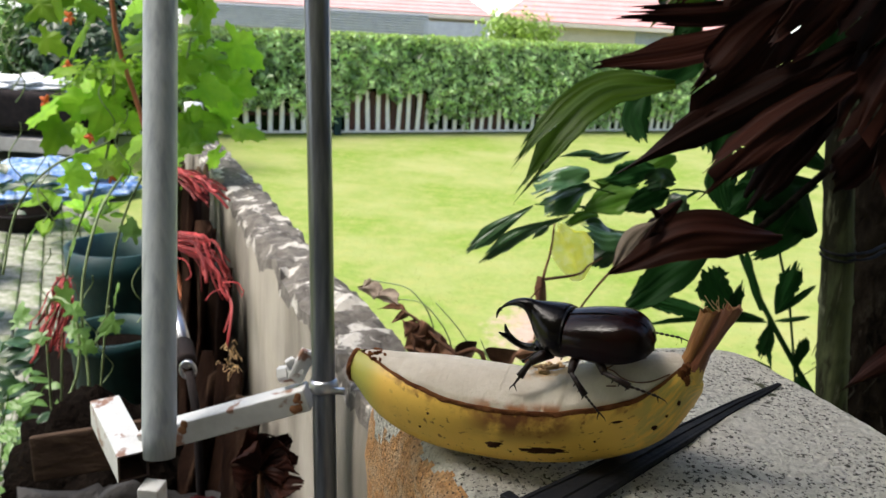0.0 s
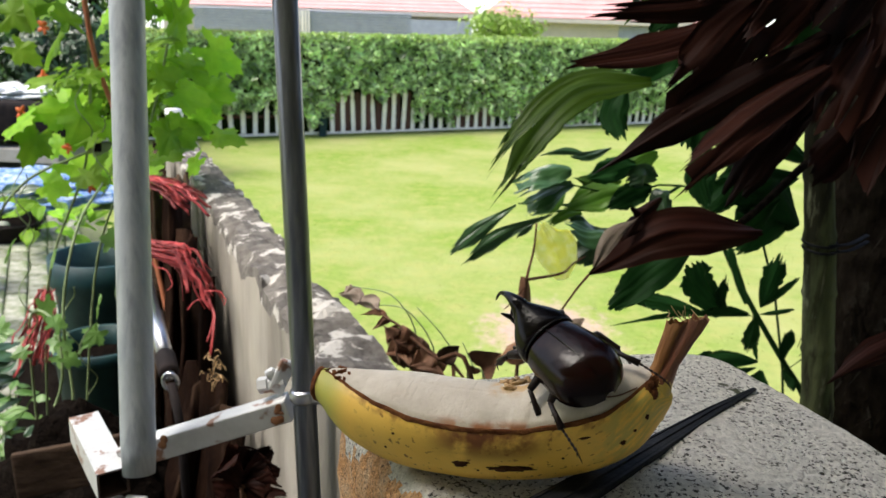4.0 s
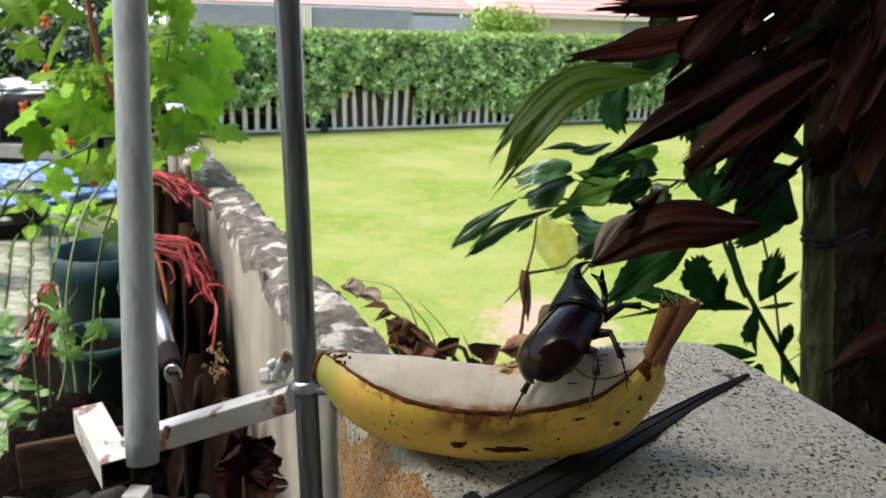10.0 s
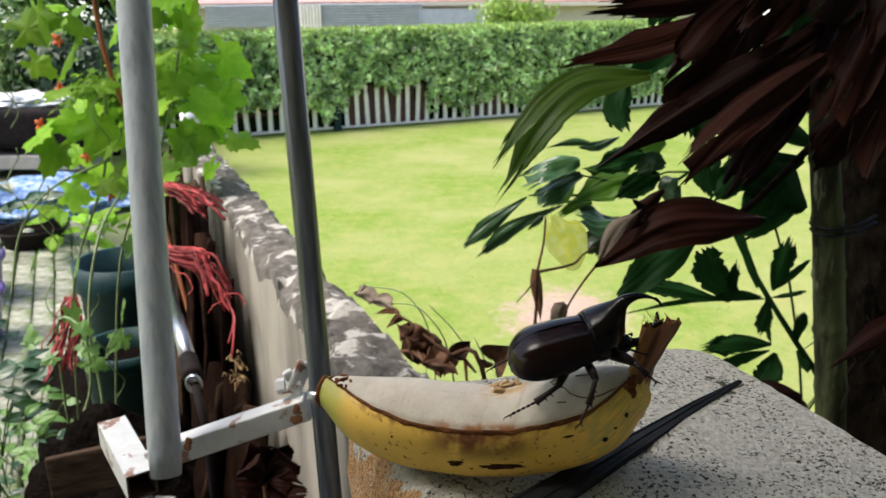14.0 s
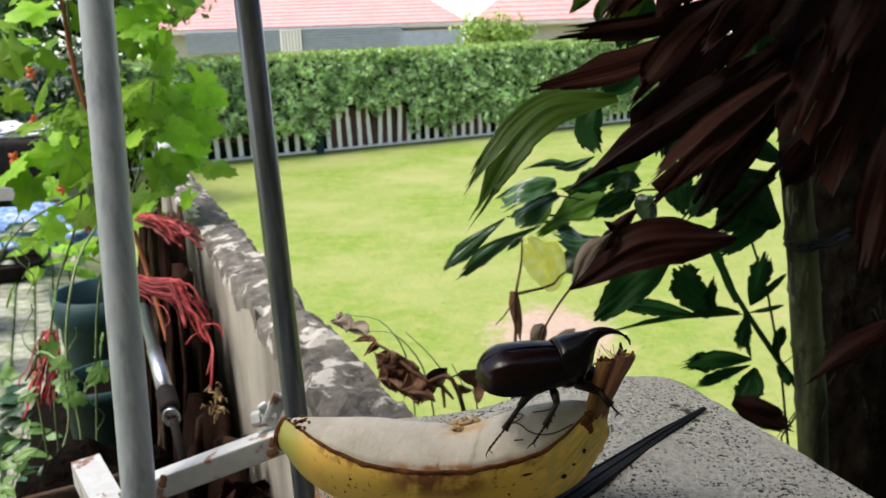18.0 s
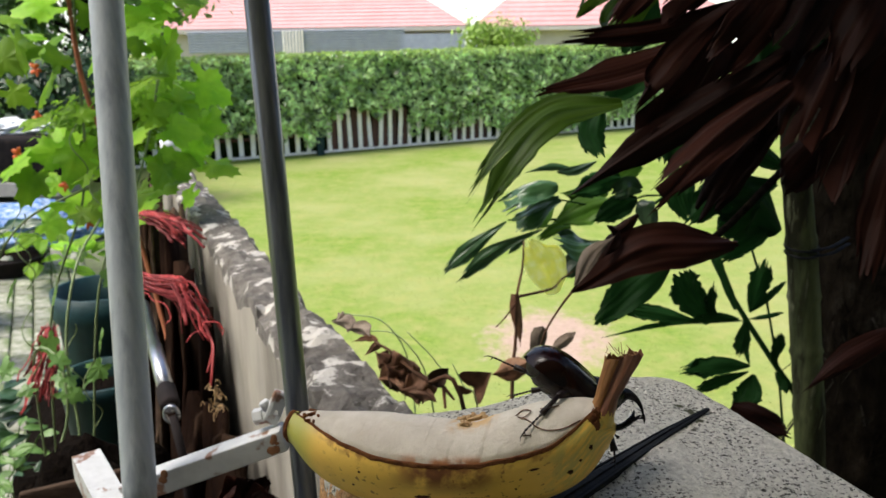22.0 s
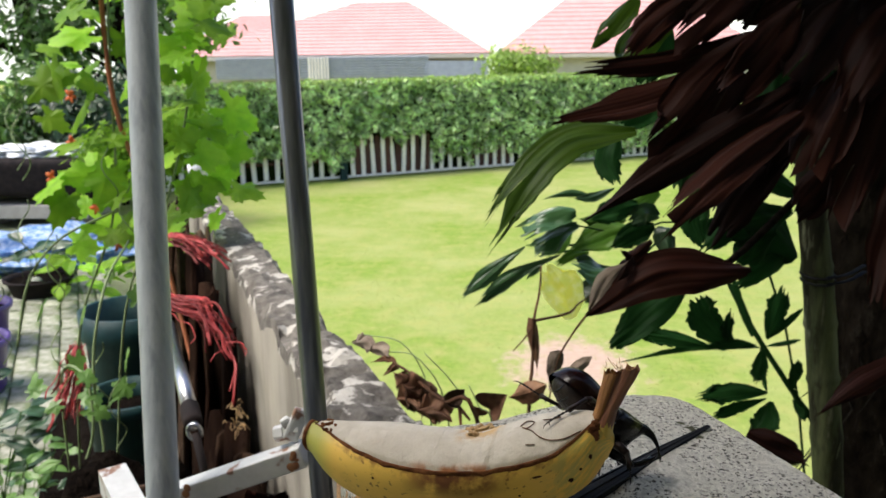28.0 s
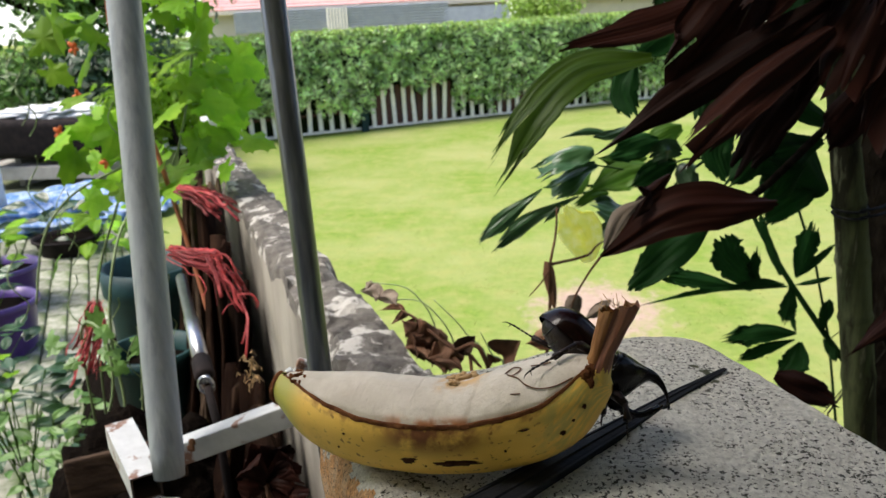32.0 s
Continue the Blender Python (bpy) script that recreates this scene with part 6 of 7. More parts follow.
    seed_leaf((0.447, 0.930, 0.872), (0.444, 0.920, 0.899), (0.435, 0.910, 0.925), 0.017, prof=(0.1, 0.7, 1, 0.95, 0.72))
    seed_leaf((0.449, 0.930, 0.863), (0.458, 0.920, 0.851), (0.459, 0.910, 0.839), 0.017, prof=(0.1, 0.7, 1, 0.95, 0.72))
    seed_leaf((0.410, 0.950, 0.933), (0.409, 0.940, 0.901), (0.413, 0.930, 0.872), 0.007, prof=(1, 1, 1, 1, 1))
    seed_leaf((0.408, 0.945, 0.930), (0.405, 0.94, 0.905), (0.398, 0.935, 0.880), 0.026, prof=(0.10, 0.5, 0.9, 1, 0.6), teeth=0.35)
    seed_leaf((0.443, 0.930, 0.880), (0.450, 0.925, 0.905), (0.447, 0.92, 0.925), 0.014, prof=(0.10, 0.6, 1, 0.9, 0.5), teeth=0.3)
    seed_leaf((0.400, 0.960, 0.943), (0.381, 0.970, 0.989), (0.370, 0.980, 1.027), 0.011, prof=(0.6, 1, 1, 1, 0.72))
    laurel = empty("shrub", "leafy shrub with sky-lit blue-green leaves beside the lawn", "plant")
    for pts in ([(0.62, 1.20, 0.0), (0.58, 1.18, 0.6), (0.47, 1.14, 1.00), (0.33, 1.11, 1.075), (0.240, 1.10, 1.060), (0.150, 1.090, 1.076)], [(0.198, 1.100, 1.042), (0.150, 1.12, 1.035), (0.090, 1.150, 1.028)], [(0.240, 1.10, 1.060), (0.170, 1.135, 1.026), (0.110, 1.14, 1.012)], [(0.33, 1.11, 1.075), (0.29, 1.09, 1.05), (0.26, 1.08, 1.02)]):
        part("twig", sweep(curve_points(pts, 16), [0.0026 - 0.0001 * i for i in range(16)], 7), "shrub_green", laurel, "", True)

    def shrub_leaf(a, b, c, w, **kw):
        fish_leaf("leaf", laurel, (a, b, c), w, "laurel_green", **kw)

    def sheen_leaf(a, b, c, w, **kw):
        fish_leaf("leaf", laurel, (a, b, c), w * 1.25, "laurel_green", "smooth leaf with a blue-grey sheen", face=(-0.15, -0.42, 0.9), **kw)

    # lit leaves: a brighter green than the shrub's others carries the light
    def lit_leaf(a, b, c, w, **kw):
        fish_leaf("leaf", laurel, (a, b, c), w, "shrub_lit", "leaf in a fresher green that stands for light shining through", **kw)

    def yellow_leaf(a, b, c, w, **kw):
        fish_leaf("yellow_leaf", laurel, (a, b, c), w, "yellow", "thin yellowing leaf", face=(0, -1, 0.2), **kw)

    sheen_leaf((0.161, 1.080, 1.097), (0.118, 1.070, 1.091), (0.071, 1.060, 1.068), 0.048, prof=(0.2, 0.7, 0.95, 1.0, 0.85), teeth=0.32, fingers=2, split=0.7)
    sheen_leaf((0.166, 1.080, 1.075), (0.127, 1.070, 1.060), (0.091, 1.060, 1.037), 0.042, prof=(0.2, 0.7, 0.95, 1.0, 0.85), teeth=0.32, fingers=2, split=0.7)
    sheen_leaf((0.231, 1.070, 1.009), (0.194, 1.060, 1.012), (0.151, 1.050, 1.026), 0.051, prof=(0.3, 0.9, 1.0, 1.0, 0.8), teeth=0.3)
    shrub_leaf((0.233, 1.080, 0.993), (0.196, 1.070, 0.978), (0.175, 1.060, 0.962), 0.042, prof=(0.3, 0.9, 1.0, 1.0, 0.8), teeth=0.3)
    shrub_leaf((0.087, 1.150, 1.025), (0.034, 1.150, 0.984), (-0.017, 1.140, 0.941), 0.030, prof=(0.10, 0.45, 0.85, 1.0, 0.5), teeth=0.30, fold=0.1)
    shrub_leaf((0.145, 1.140, 1.015), (0.068, 1.140, 0.978), (0.005, 1.140, 0.923), 0.028, prof=(0.10, 0.45, 0.85, 1.0, 0.5), teeth=0.30, fold=0.1)
    shrub_leaf((0.114, 1.140, 0.997), (0.105, 1.140, 0.988), (0.089, 1.140, 0.972), 0.012, prof=(0.3, 0.9, 1.0, 0.8, 0.2))
    shrub_leaf((0.280, 1.050, 1.094), (0.258, 1.040, 1.101), (0.235, 1.030, 1.090), 0.032, prof=(0.3, 0.9, 1.0, 0.9, 0.7), teeth=0.3)
    shrub_leaf((0.224, 1.120, 1.126), (0.189, 1.110, 1.114), (0.154, 1.100, 1.113), 0.016, prof=(0.1, 0.8, 1.0, 0.8, 0.2))
    shrub_leaf((0.190, 1.120, 1.114), (0.155, 1.110, 1.120), (0.111, 1.100, 1.112), 0.012, prof=(0.1, 0.8, 1.0, 0.6, 0.1))
    shrub_leaf((0.297, 1.050, 1.077), (0.288, 1.040, 1.067), (0.299, 1.030, 1.031), 0.032, prof=(0.3, 0.9, 1.0, 0.9, 0.7), teeth=0.3)
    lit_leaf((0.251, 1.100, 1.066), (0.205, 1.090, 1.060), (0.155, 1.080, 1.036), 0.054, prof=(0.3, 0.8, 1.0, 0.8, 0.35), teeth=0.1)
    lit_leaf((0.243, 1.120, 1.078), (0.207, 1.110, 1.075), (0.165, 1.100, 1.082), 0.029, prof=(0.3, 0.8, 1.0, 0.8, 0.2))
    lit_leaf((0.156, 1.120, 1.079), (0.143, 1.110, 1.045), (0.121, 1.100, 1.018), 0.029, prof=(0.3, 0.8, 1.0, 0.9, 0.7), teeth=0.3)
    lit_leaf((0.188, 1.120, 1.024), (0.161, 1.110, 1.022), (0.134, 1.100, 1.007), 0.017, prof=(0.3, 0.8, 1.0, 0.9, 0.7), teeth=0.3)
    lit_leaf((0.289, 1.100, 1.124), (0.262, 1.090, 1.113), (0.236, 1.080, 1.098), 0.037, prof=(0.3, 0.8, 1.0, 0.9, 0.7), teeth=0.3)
    yellow_leaf((0.147, 0.950, 0.968), (0.135, 0.950, 1.009), (0.112, 0.960, 1.046), 0.058, prof=(0.3, 0.8, 1.0, 0.95, 0.5), teeth=0.35)
    stick = empty("dead_sapling", "dead brown sapling with a curled dry leaf", "plant")
    part("stem", sweep(curve_points([(0.080, 0.857, 0.0), (0.086, 0.858, 0.80), (0.091, 0.860, 0.932), (0.092, 0.860, 0.992), (0.099, 0.870, 1.028), (0.101, 0.876, 1.062)], 20), [0.0030 - 0.0001 * i for i in range(20)], 7), "litter", stick, "", True)
    part("branch", sweep(curve_points([(0.094, 0.860, 0.994), (0.137, 0.880, 0.998), (0.150, 0.888, 1.008), (0.168, 0.900, 1.016)], 12), [0.0020 - 0.0001 * i for i in range(12)], 6), "litter", stick, "", True)
    fish_leaf("dry_leaf", stick, ((0.090, 0.858, 0.998), (0.095, 0.858, 0.963), (0.098, 0.858, 0.925)), 0.016, "litter", prof=(0.5, 1.0, 0.9, 0.6, 0.06), fold=1.0, teeth=0.0, face=(0.3, -1, 0))
    part("branch", sweep(curve_points([(0.090, 0.858, 0.985), (0.078, 0.856, 0.968), (0.066, 0.854, 0.955)], 8), [0.0013 - 0.0001 * i for i in range(8)], 6), "litter", stick, "", True)
    for b, m, t, w, mt, lb in (((0.124, 0.838, 0.962), (0.120, 0.840, 0.945), (0.112, 0.842, 0.905), 0.022, "grey_leaf", "pale grey curled dry leaf"), ((0.108, 0.840, 0.915), (0.085, 0.842, 0.902), (0.060, 0.842, 0.895), 0.030, "litter", "curled brown dry leaf"), ((0.165, 0.845, 0.952), (0.150, 0.842, 0.940), (0.130, 0.842, 0.925), 0.016, "grey_leaf", "narrow pale dry leaf")):
        fish_leaf("dry_leaf", stick, (b, m, t), w, mt, lb, prof=(0.1, 0.8, 1.0, 0.8, 0.1), fold=0.6, teeth=0.04)
    twig = empty("dead_twig", "dead twig with curled brown leaves behind the wall", "twig")
    part("stem", sweep(curve_points([(0.060, 0.643, 0.0), (0.050, 0.613, 0.745), (0.030, 0.563, 0.995), (-0.001, 0.587, 1.002), (-0.016, 0.599, 1.007), (-0.030, 0.611, 1.013), (-0.042, 0.623, 1.018), (-0.053, 0.633, 1.020), (-0.060, 0.643, 1.021)], 40), [0.0026 - 0.00004 * i for i in range(40)], 7), "litter", twig, "", True)
    for a, b in (((0.013, 0.581, 0.999), (0.015, 0.569, 0.984)), ((-0.001, 0.587, 1.002), (0.009, 0.586, 0.998)), ((0.013, 0.581, 0.999), (0.023, 0.572, 0.991))):
        part("side_twig", sweep([a, b], [0.0019, 0.0012], 6), "litter", twig)
    for b, t, w in (((-0.052, 0.633, 1.020), (-0.069, 0.636, 1.005), 0.008), ((-0.055, 0.643, 1.020), (-0.085, 0.657, 1.012), 0.007), ((-0.040, 0.622, 1.016), (-0.051, 0.613, 0.998), 0.026), ((-0.039, 0.622, 1.016), (-0.026, 0.596, 0.978), 0.040), ((-0.017, 0.599, 1.008), (-0.008, 0.577, 0.982), 0.036), ((-0.026, 0.609, 1.006), (-0.041, 0.607, 0.981), 0.034), ((-0.028, 0.590, 0.989), (0.008, 0.561, 0.993), 0.013)):
        m = (Vector(b) + Vector(t)) / 2 + Vector((0.004, 0, 0.004))
        fish_leaf("dry_leaf", twig, (b, m, t), w * 1.1, "litter", prof=(0.25, 0.85, 1.0, 0.7, 0.15), fold=0.7, teeth=0.35, wave=0.22, face=(0.3, -0.9, 0.5))
    for a, c, e in (((-0.02, 0.64, 0.96), (-0.045, 0.655, 1.03), (-0.095, 0.68, 1.035)), ((0.0, 0.63, 0.95), (-0.03, 0.645, 1.02), (-0.075, 0.665, 1.022)), ((0.03, 0.62, 0.95), (0.005, 0.63, 1.0), (-0.025, 0.64, 1.03)), ((0.045, 0.61, 0.95), (0.03, 0.615, 0.985), (0.02, 0.62, 1.005))):
        part("grass_stem", sweep(curve_points([(a[0], a[1], 0.7), a, c, e], 16), [0.0011 - 0.00004 * i for i in range(16)], 5), "vine_stem", twig, "thin dry grass stem", True)
    for b, t, w in (((-0.117, 0.726, 1.009), (-0.082, 0.671, 1.018), 0.020), ((-0.093, 0.689, 1.014), (-0.060, 0.644, 1.023), 0.016), ((-0.110, 0.717, 1.009), (-0.105, 0.722, 1.022), 0.010)):
        m = (Vector(b) + Vector(t)) / 2 + Vector((0.002, 0, 0.005))
        fish_leaf("dry_leaf", twig, (b, m, t), w, "grey_leaf", "grey dry leaf over the wall edge", prof=(0.1, 0.8, 1.0, 0.7, 0.1), fold=0.6, teeth=0.2, wave=0.15)
    leaf_part("dry_leaf", twig, (-0.001, 0.587, 1.002), (0.016, 0.583, 1.015), 0.017, "ovate", "old_wood", 0.2, 0.4, 0, (0.1, -1, 0.3), "pale dry leaf", 0.5, 0.1)
    for b, t, w in (((0.039, 0.650, 0.967), (0.051, 0.637, 0.987), 0.025), ((0.030, 0.637, 0.965), (0.026, 0.631, 0.975), 0.010)):
        lf = leaf_part("dry_leaf", None, b, t, w * 1.4, "ovate", "litter", 0.25, 0.8, 0, None, "", 0.5, 0.12)
        tagged(lf, "curled dry brown leaf caught beside the wall top", "leaf", "dry leaves by the wall")


# ---- the planted yard side ----
def lobed_leaf(name, parent, at, size, normal, spin, material, seed):
    """A five-lobed toothed leaf, a little folded along its ribs."""
    rng = random.Random(seed)
    n = Vector(normal).normalized()
    t = n.orthogonal().normalized()
    t = t * math.cos(spin) + n.cross(t) * math.sin(spin)
    s = n.cross(t)
    m = 60
    bend = rng.uniform(0.05, 0.3)
    verts = [Vector(at)]
    for ring in (0.4, 0.75, 1.0):
        for i in range(m):
            q = 2 * math.pi * i / m
            lobe = 0.66 + 0.34 * abs(math.cos(2.5 * q)) ** 1.3
            lobe *= 0.72 + 0.28 * math.cos(q) ** 2 + 0.16 * math.cos(q)
            if abs(q - math.pi) < 0.35:
                lobe *= 0.25
            r = size * ring * (1 + (lobe - 1) * ring) * (1 + (0.10 if i % 3 == 0 else -0.05) * (ring > 0.9))
            x, y = r * math.cos(q), r * math.sin(q)
            lift = -bend * x * abs(x) / size - 0.12 * abs(y) + 0.10 * size * noise.noise(Vector((q * 1.5, ring, seed)))
            verts.append(Vector(at) + t * x + s * y + n * lift)
    faces = [(0, 1 + i, 1 + (i + 1) % m) for i in range(m)]
    for o in (0, m):
        faces += [(1 + o + i, 1 + o + m + i, 1 + o + m + (i + 1) % m, 1 + o + (i + 1) % m) for i in range(m)]
    return sheet(name, verts, faces, material, parent, "", True)


def vine():
    root = empty("gourd_vine", "climbing gourd vine with bright green lobed leaves and tendrils", "vine")
    rng = random.Random(31)
    stems = ([(-0.86, 1.36, 0.42), (-0.80, 1.33, 0.8), (-0.70, 1.33, 1.05), (-0.66, 1.30, 1.35), (-0.62, 1.30, 1.9)],
             [(-0.80, 1.40, 0.42), (-0.72, 1.38, 0.85), (-0.60, 1.38, 1.1), (-0.52, 1.36, 1.4), (-0.48, 1.34, 1.8)],
             [(-0.84, 1.30, 0.45), (-0.78, 1.22, 0.75), (-0.66, 1.10, 0.80), (-0.64, 1.06, 0.70), (-0.68, 1.0, 0.60), (-0.70, 0.92, 0.55)],
             [(-0.66, 1.30, 1.0), (-0.64, 1.16, 0.95), (-0.645, 1.1, 0.82), (-0.62, 1.06, 0.68), (-0.63, 1.02, 0.62)],
             [(-0.70, 1.33, 1.05), (-0.80, 1.30, 1.0), (-0.86, 1.28, 0.92), (-0.88, 1.25, 0.8)])
    for pts in stems:
        part("vine_stem", sweep(curve_points(pts, 26), 0.0024, 7), "vine_stem", root, "", True)
    spots = []
    # upper curtain of leaves
    for _ in range(112):
        z = rng.uniform(0.98, 1.7)
        x = rng.uniform(-0.80, -0.46) + 0.04 * (z - 1.2)
        y = 1.30 + rng.uniform(-0.06, 0.12)
        spots.append((x, y, z, rng.uniform(0.026, 0.056)))
    for _ in range(10):
        spots.append((rng.uniform(-0.80, -0.60), rng.uniform(1.12, 1.32), rng.uniform(0.72, 1.0), rng.uniform(0.016, 0.032)))
    for _ in range(9):
        spots.append((rng.uniform(-0.70, -0.60), rng.uniform(0.98, 1.1), rng.uniform(0.62, 0.85), rng.uniform(0.014, 0.028)))
    for x, y, z in ((-0.50, 1.33, 1.21), (-0.47, 1.35, 1.16), (-0.51, 1.32, 1.30), (-0.46, 1.35, 1.24), (-0.52, 1.30, 1.10), (-0.55, 1.22, 1.03), (-0.50, 1.33, 1.40)):
        spots.append((x, y, z, 0.056))
    # leaves low on the vine get a darker green in place of shade
    for k, (x, y, z, s) in enumerate(spots):
        lobed_leaf("leaf", root, (x, y, z), s, (rng.uniform(-0.8, 0.8), rng.uniform(-0.9, -0.2), rng.uniform(0.1, 1.2)), rng.uniform(0, 6.28), "tree_leaf" if z < 0.98 else "vine_green", 100 + k)
    for k in range(12):
        p = Vector((rng.uniform(-0.82, -0.60), rng.uniform(1.1, 1.35), rng.uniform(0.8, 1.3)))
        pts = [p + Vector((0.012 * math.cos(i * 1.1), 0.012 * math.sin(i * 1.1), -0.018 * i)) for i in range(9)]
        part("tendril", sweep(curve_points(pts, 24), 0.0011, 5), "vine_stem", root)
    for x, y, z in ((-0.76, 1.33, 1.27), (-0.78, 1.35, 1.18), (-0.73, 1.32, 1.06), (-0.80, 1.3, 1.12), (-0.69, 1.31, 0.99)):
        bm = bmesh.new()
        for q in range(5):
            a = q * 1.256 + x * 30
            blob((0.008 - 0.001 * q, 0.004, 0.0016), Matrix.Translation((x, y, z)) @ pose(0.006 * math.cos(a), 0, 0.008 * math.sin(a), 90, 0, 0) @ pose(0, 0, 0, 20, 0, math.degrees(a)), 0.2, 4, 2, bm)
        tagged(part("red_flower", bm, "flower", None, "", True), "small orange-red garden flower", "flower", "red flowers in the vine")
    c = empty("support_cord", "faded orange cord holding the vine", "cord")
    part("cord", sweep(curve_points([(-0.655, 1.30, 1.75), (-0.66, 1.29, 1.3), (-0.62, 1.30, 1.1), (-0.56, 1.26, 0.9), (-0.50, 1.2, 0.7)], 22), 0.0045, 7), "orange_cord", c, "", True)


def pot(name, x, y, z, r, h, material, label, rim=0.008, soil=True, group=""):
    root = empty(name, label, "pot", group)
    m = Matrix.Translation((x, y, z))
    part("wall", lathe([(0, 0), (r * 0.78, 0), (r * 0.8, h * 0.04), (r * 0.97, h * 0.88), (r * 1.06, h * 0.9), (r * 1.07, h), (r * 0.98, h), (r * 0.92, h * 0.82)], 32, m), material, root, "", True)
    if soil:
        part("soil", lathe([(0.001, h * 0.85), (r * 0.5, h * 0.87), (r * 0.93, h * 0.84)], 24, m), "dark_soil", root, "", True)
    return root


def small_plant(name, x, y, z, n, size, spread, material, label, seed, tall=0.15):
    rng = random.Random(seed)
    root = empty(name, label, "plant")
    for k in range(n):
        q = rng.uniform(0, 6.28)
        e = Vector((x + math.cos(q) * spread * rng.uniform(0.2, 1), y + math.sin(q) * spread * rng.uniform(0.2, 1), z + tall * rng.uniform(0.3, 1)))
        b = Vector((x + math.cos(q) * 0.02, y + math.sin(q) * 0.02, z))
        if k % 3 == 0:
            part("stem", sweep([b, (b + e) / 2 + Vector((0, 0, 0.02)), e], 0.0014, 5), "shrub_lit", root)
        v, f, uv = blade(e, e + Vector((math.cos(q + 0.6), math.sin(q + 0.6), rng.uniform(-0.3, 0.5))) * size, size * 0.5, "ovate", (0.1, -0.4, 0.9), 0.15, 0, seed + k, 0.2)
        sheet("leaf", v, f, material, root, "", True, uv)
    return root


def net_bundle(via, spread, n, label, seed, tails=()):
    """Torn red plastic netting: crumpled flat ribbons along a line of points, with loose tails."""
    rng = random.Random(seed)
    root = empty("red_netting", label, "netting", "red netting")
    via = [Vector(p) for p in via]

    def ribbon(pts, r):
        pts = curve_points(pts, 9)
        pts = [p + Vector([rng.uniform(-1, 1) for _ in range(3)]) * spread * 0.16 for p in pts]
        part("strand", sweep(curve_points(pts, 22), r, 6, 0.2, up=(rng.uniform(-0.8, 0.8), -0.6, rng.uniform(-0.3, 1))), "red_net", root, "", True)

    for k in range(n * 2):
        o = Vector([rng.uniform(-1, 1) * spread for _ in range(3)])
        pts = [p + o * (0.5 + 0.4 * i) for i, p in enumerate(via)]
        pts[-1] += (via[-2] - via[-1]) * rng.uniform(-0.2, 0.6)
        ribbon(pts, rng.choice((0.0007, 0.0011, 0.0016, 0.0026)))
    for p in tails:
        ribbon([via[-2], via[-1], (via[-1] + Vector(p)) / 2 + Vector((0.012, 0, 0.008)), p], rng.choice((0.0011, 0.0018)))
    return root


def yard():
    # paved path
    path = empty("paved_path", "mossy pale block paving", "paving", kind="structure")
    d, s = Vector((-0.50, 0.866, 0)), Vector((0.866, 0.50, 0))
    o = Vector((-1.55, 2.0, 0))
    base = [o + d * a + s * b + Vector((0, 0, 0.008)) for a, b in ((-1.5, -1.6), (-1.5, 0.62), (6.5, 0.62), (6.5, -1.6))]
    sheet("bed", base, [(0, 1, 2, 3)], "joint", path)
    me_b = box((0.188, 0.088, 0.05), Matrix(), 0.006, 1)
    me = bpy.data.meshes.new("paver")
    me_b.to_mesh(me)
    me_b.free()
    me.materials.append(M["paver"])
    rng = random.Random(4)
    turn = math.degrees(math.atan2(d.y, d.x))
    for i in range(24):
        for j in range(12):
            p = o + d * (-1.2 + i * 0.194 + (0.097 if j % 2 else 0)) + s * (-0.62 + j * 0.094)
            ob = new("paver", me)
            ob.matrix_basis = pose(p.x, p.y, 0.002 + rng.uniform(-0.003, 0.004), rng.uniform(-1.5, 1.5), rng.uniform(-1.5, 1.5), turn)
            ob.parent = path
    # bed of dark soil along the wall
    bm = bmesh.new()
    nu, nv = 40, 12
    g = []
    for i in range(nu + 1):
        row = []
        for j in range(nv + 1):
            q = WALL_P + WALL_D * (-0.2 + 2.6 * i / nu) + WALL_N * (0.04 + 0.50 * j / nv)
            row.append(bm.verts.new((q.x, q.y, 0.30 * (1 - (j / nv) ** 3) + 0.05 * noise.noise(q * 9) + 0.004)))
        g.append(row)
    for a, b in zip(g, g[1:]):
        for j in range(nv):
            bm.faces.new((a[j], b[j], b[j + 1], a[j + 1]))
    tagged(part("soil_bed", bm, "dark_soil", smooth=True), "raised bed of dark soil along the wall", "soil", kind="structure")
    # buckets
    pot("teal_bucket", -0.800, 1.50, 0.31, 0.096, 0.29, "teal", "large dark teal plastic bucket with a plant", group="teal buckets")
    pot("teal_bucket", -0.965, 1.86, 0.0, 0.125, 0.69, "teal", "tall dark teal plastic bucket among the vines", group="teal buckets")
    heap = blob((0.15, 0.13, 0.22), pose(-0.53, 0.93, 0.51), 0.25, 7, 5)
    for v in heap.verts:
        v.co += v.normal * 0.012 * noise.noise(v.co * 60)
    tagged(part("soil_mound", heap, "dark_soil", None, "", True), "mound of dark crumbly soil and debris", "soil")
    for p, s, mt, lb in (((-0.40, 0.66, 0.66), (0.16, 0.05, 0.10), "sheet_dark", "crumpled dark plastic sheet below the plank"), ((-0.275, 0.66, 0.74), (0.035, 0.02, 0.03), "red_scrap", "dark red cloth scrap under the bracket")):
        lump = blob(s, pose(*p, 0, 8, 30), 0.5, 9, 4)
        tagged(part("scrap", lump, mt, None, "", True), lb, "scrap", "scraps below the bracket")
    net_bundle([(-0.499, 1.129, 1.044), (-0.449, 1.105, 1.036), (-0.407, 1.084, 1.016)], 0.016, 12, "crumpled red plastic netting against the wall", 3)
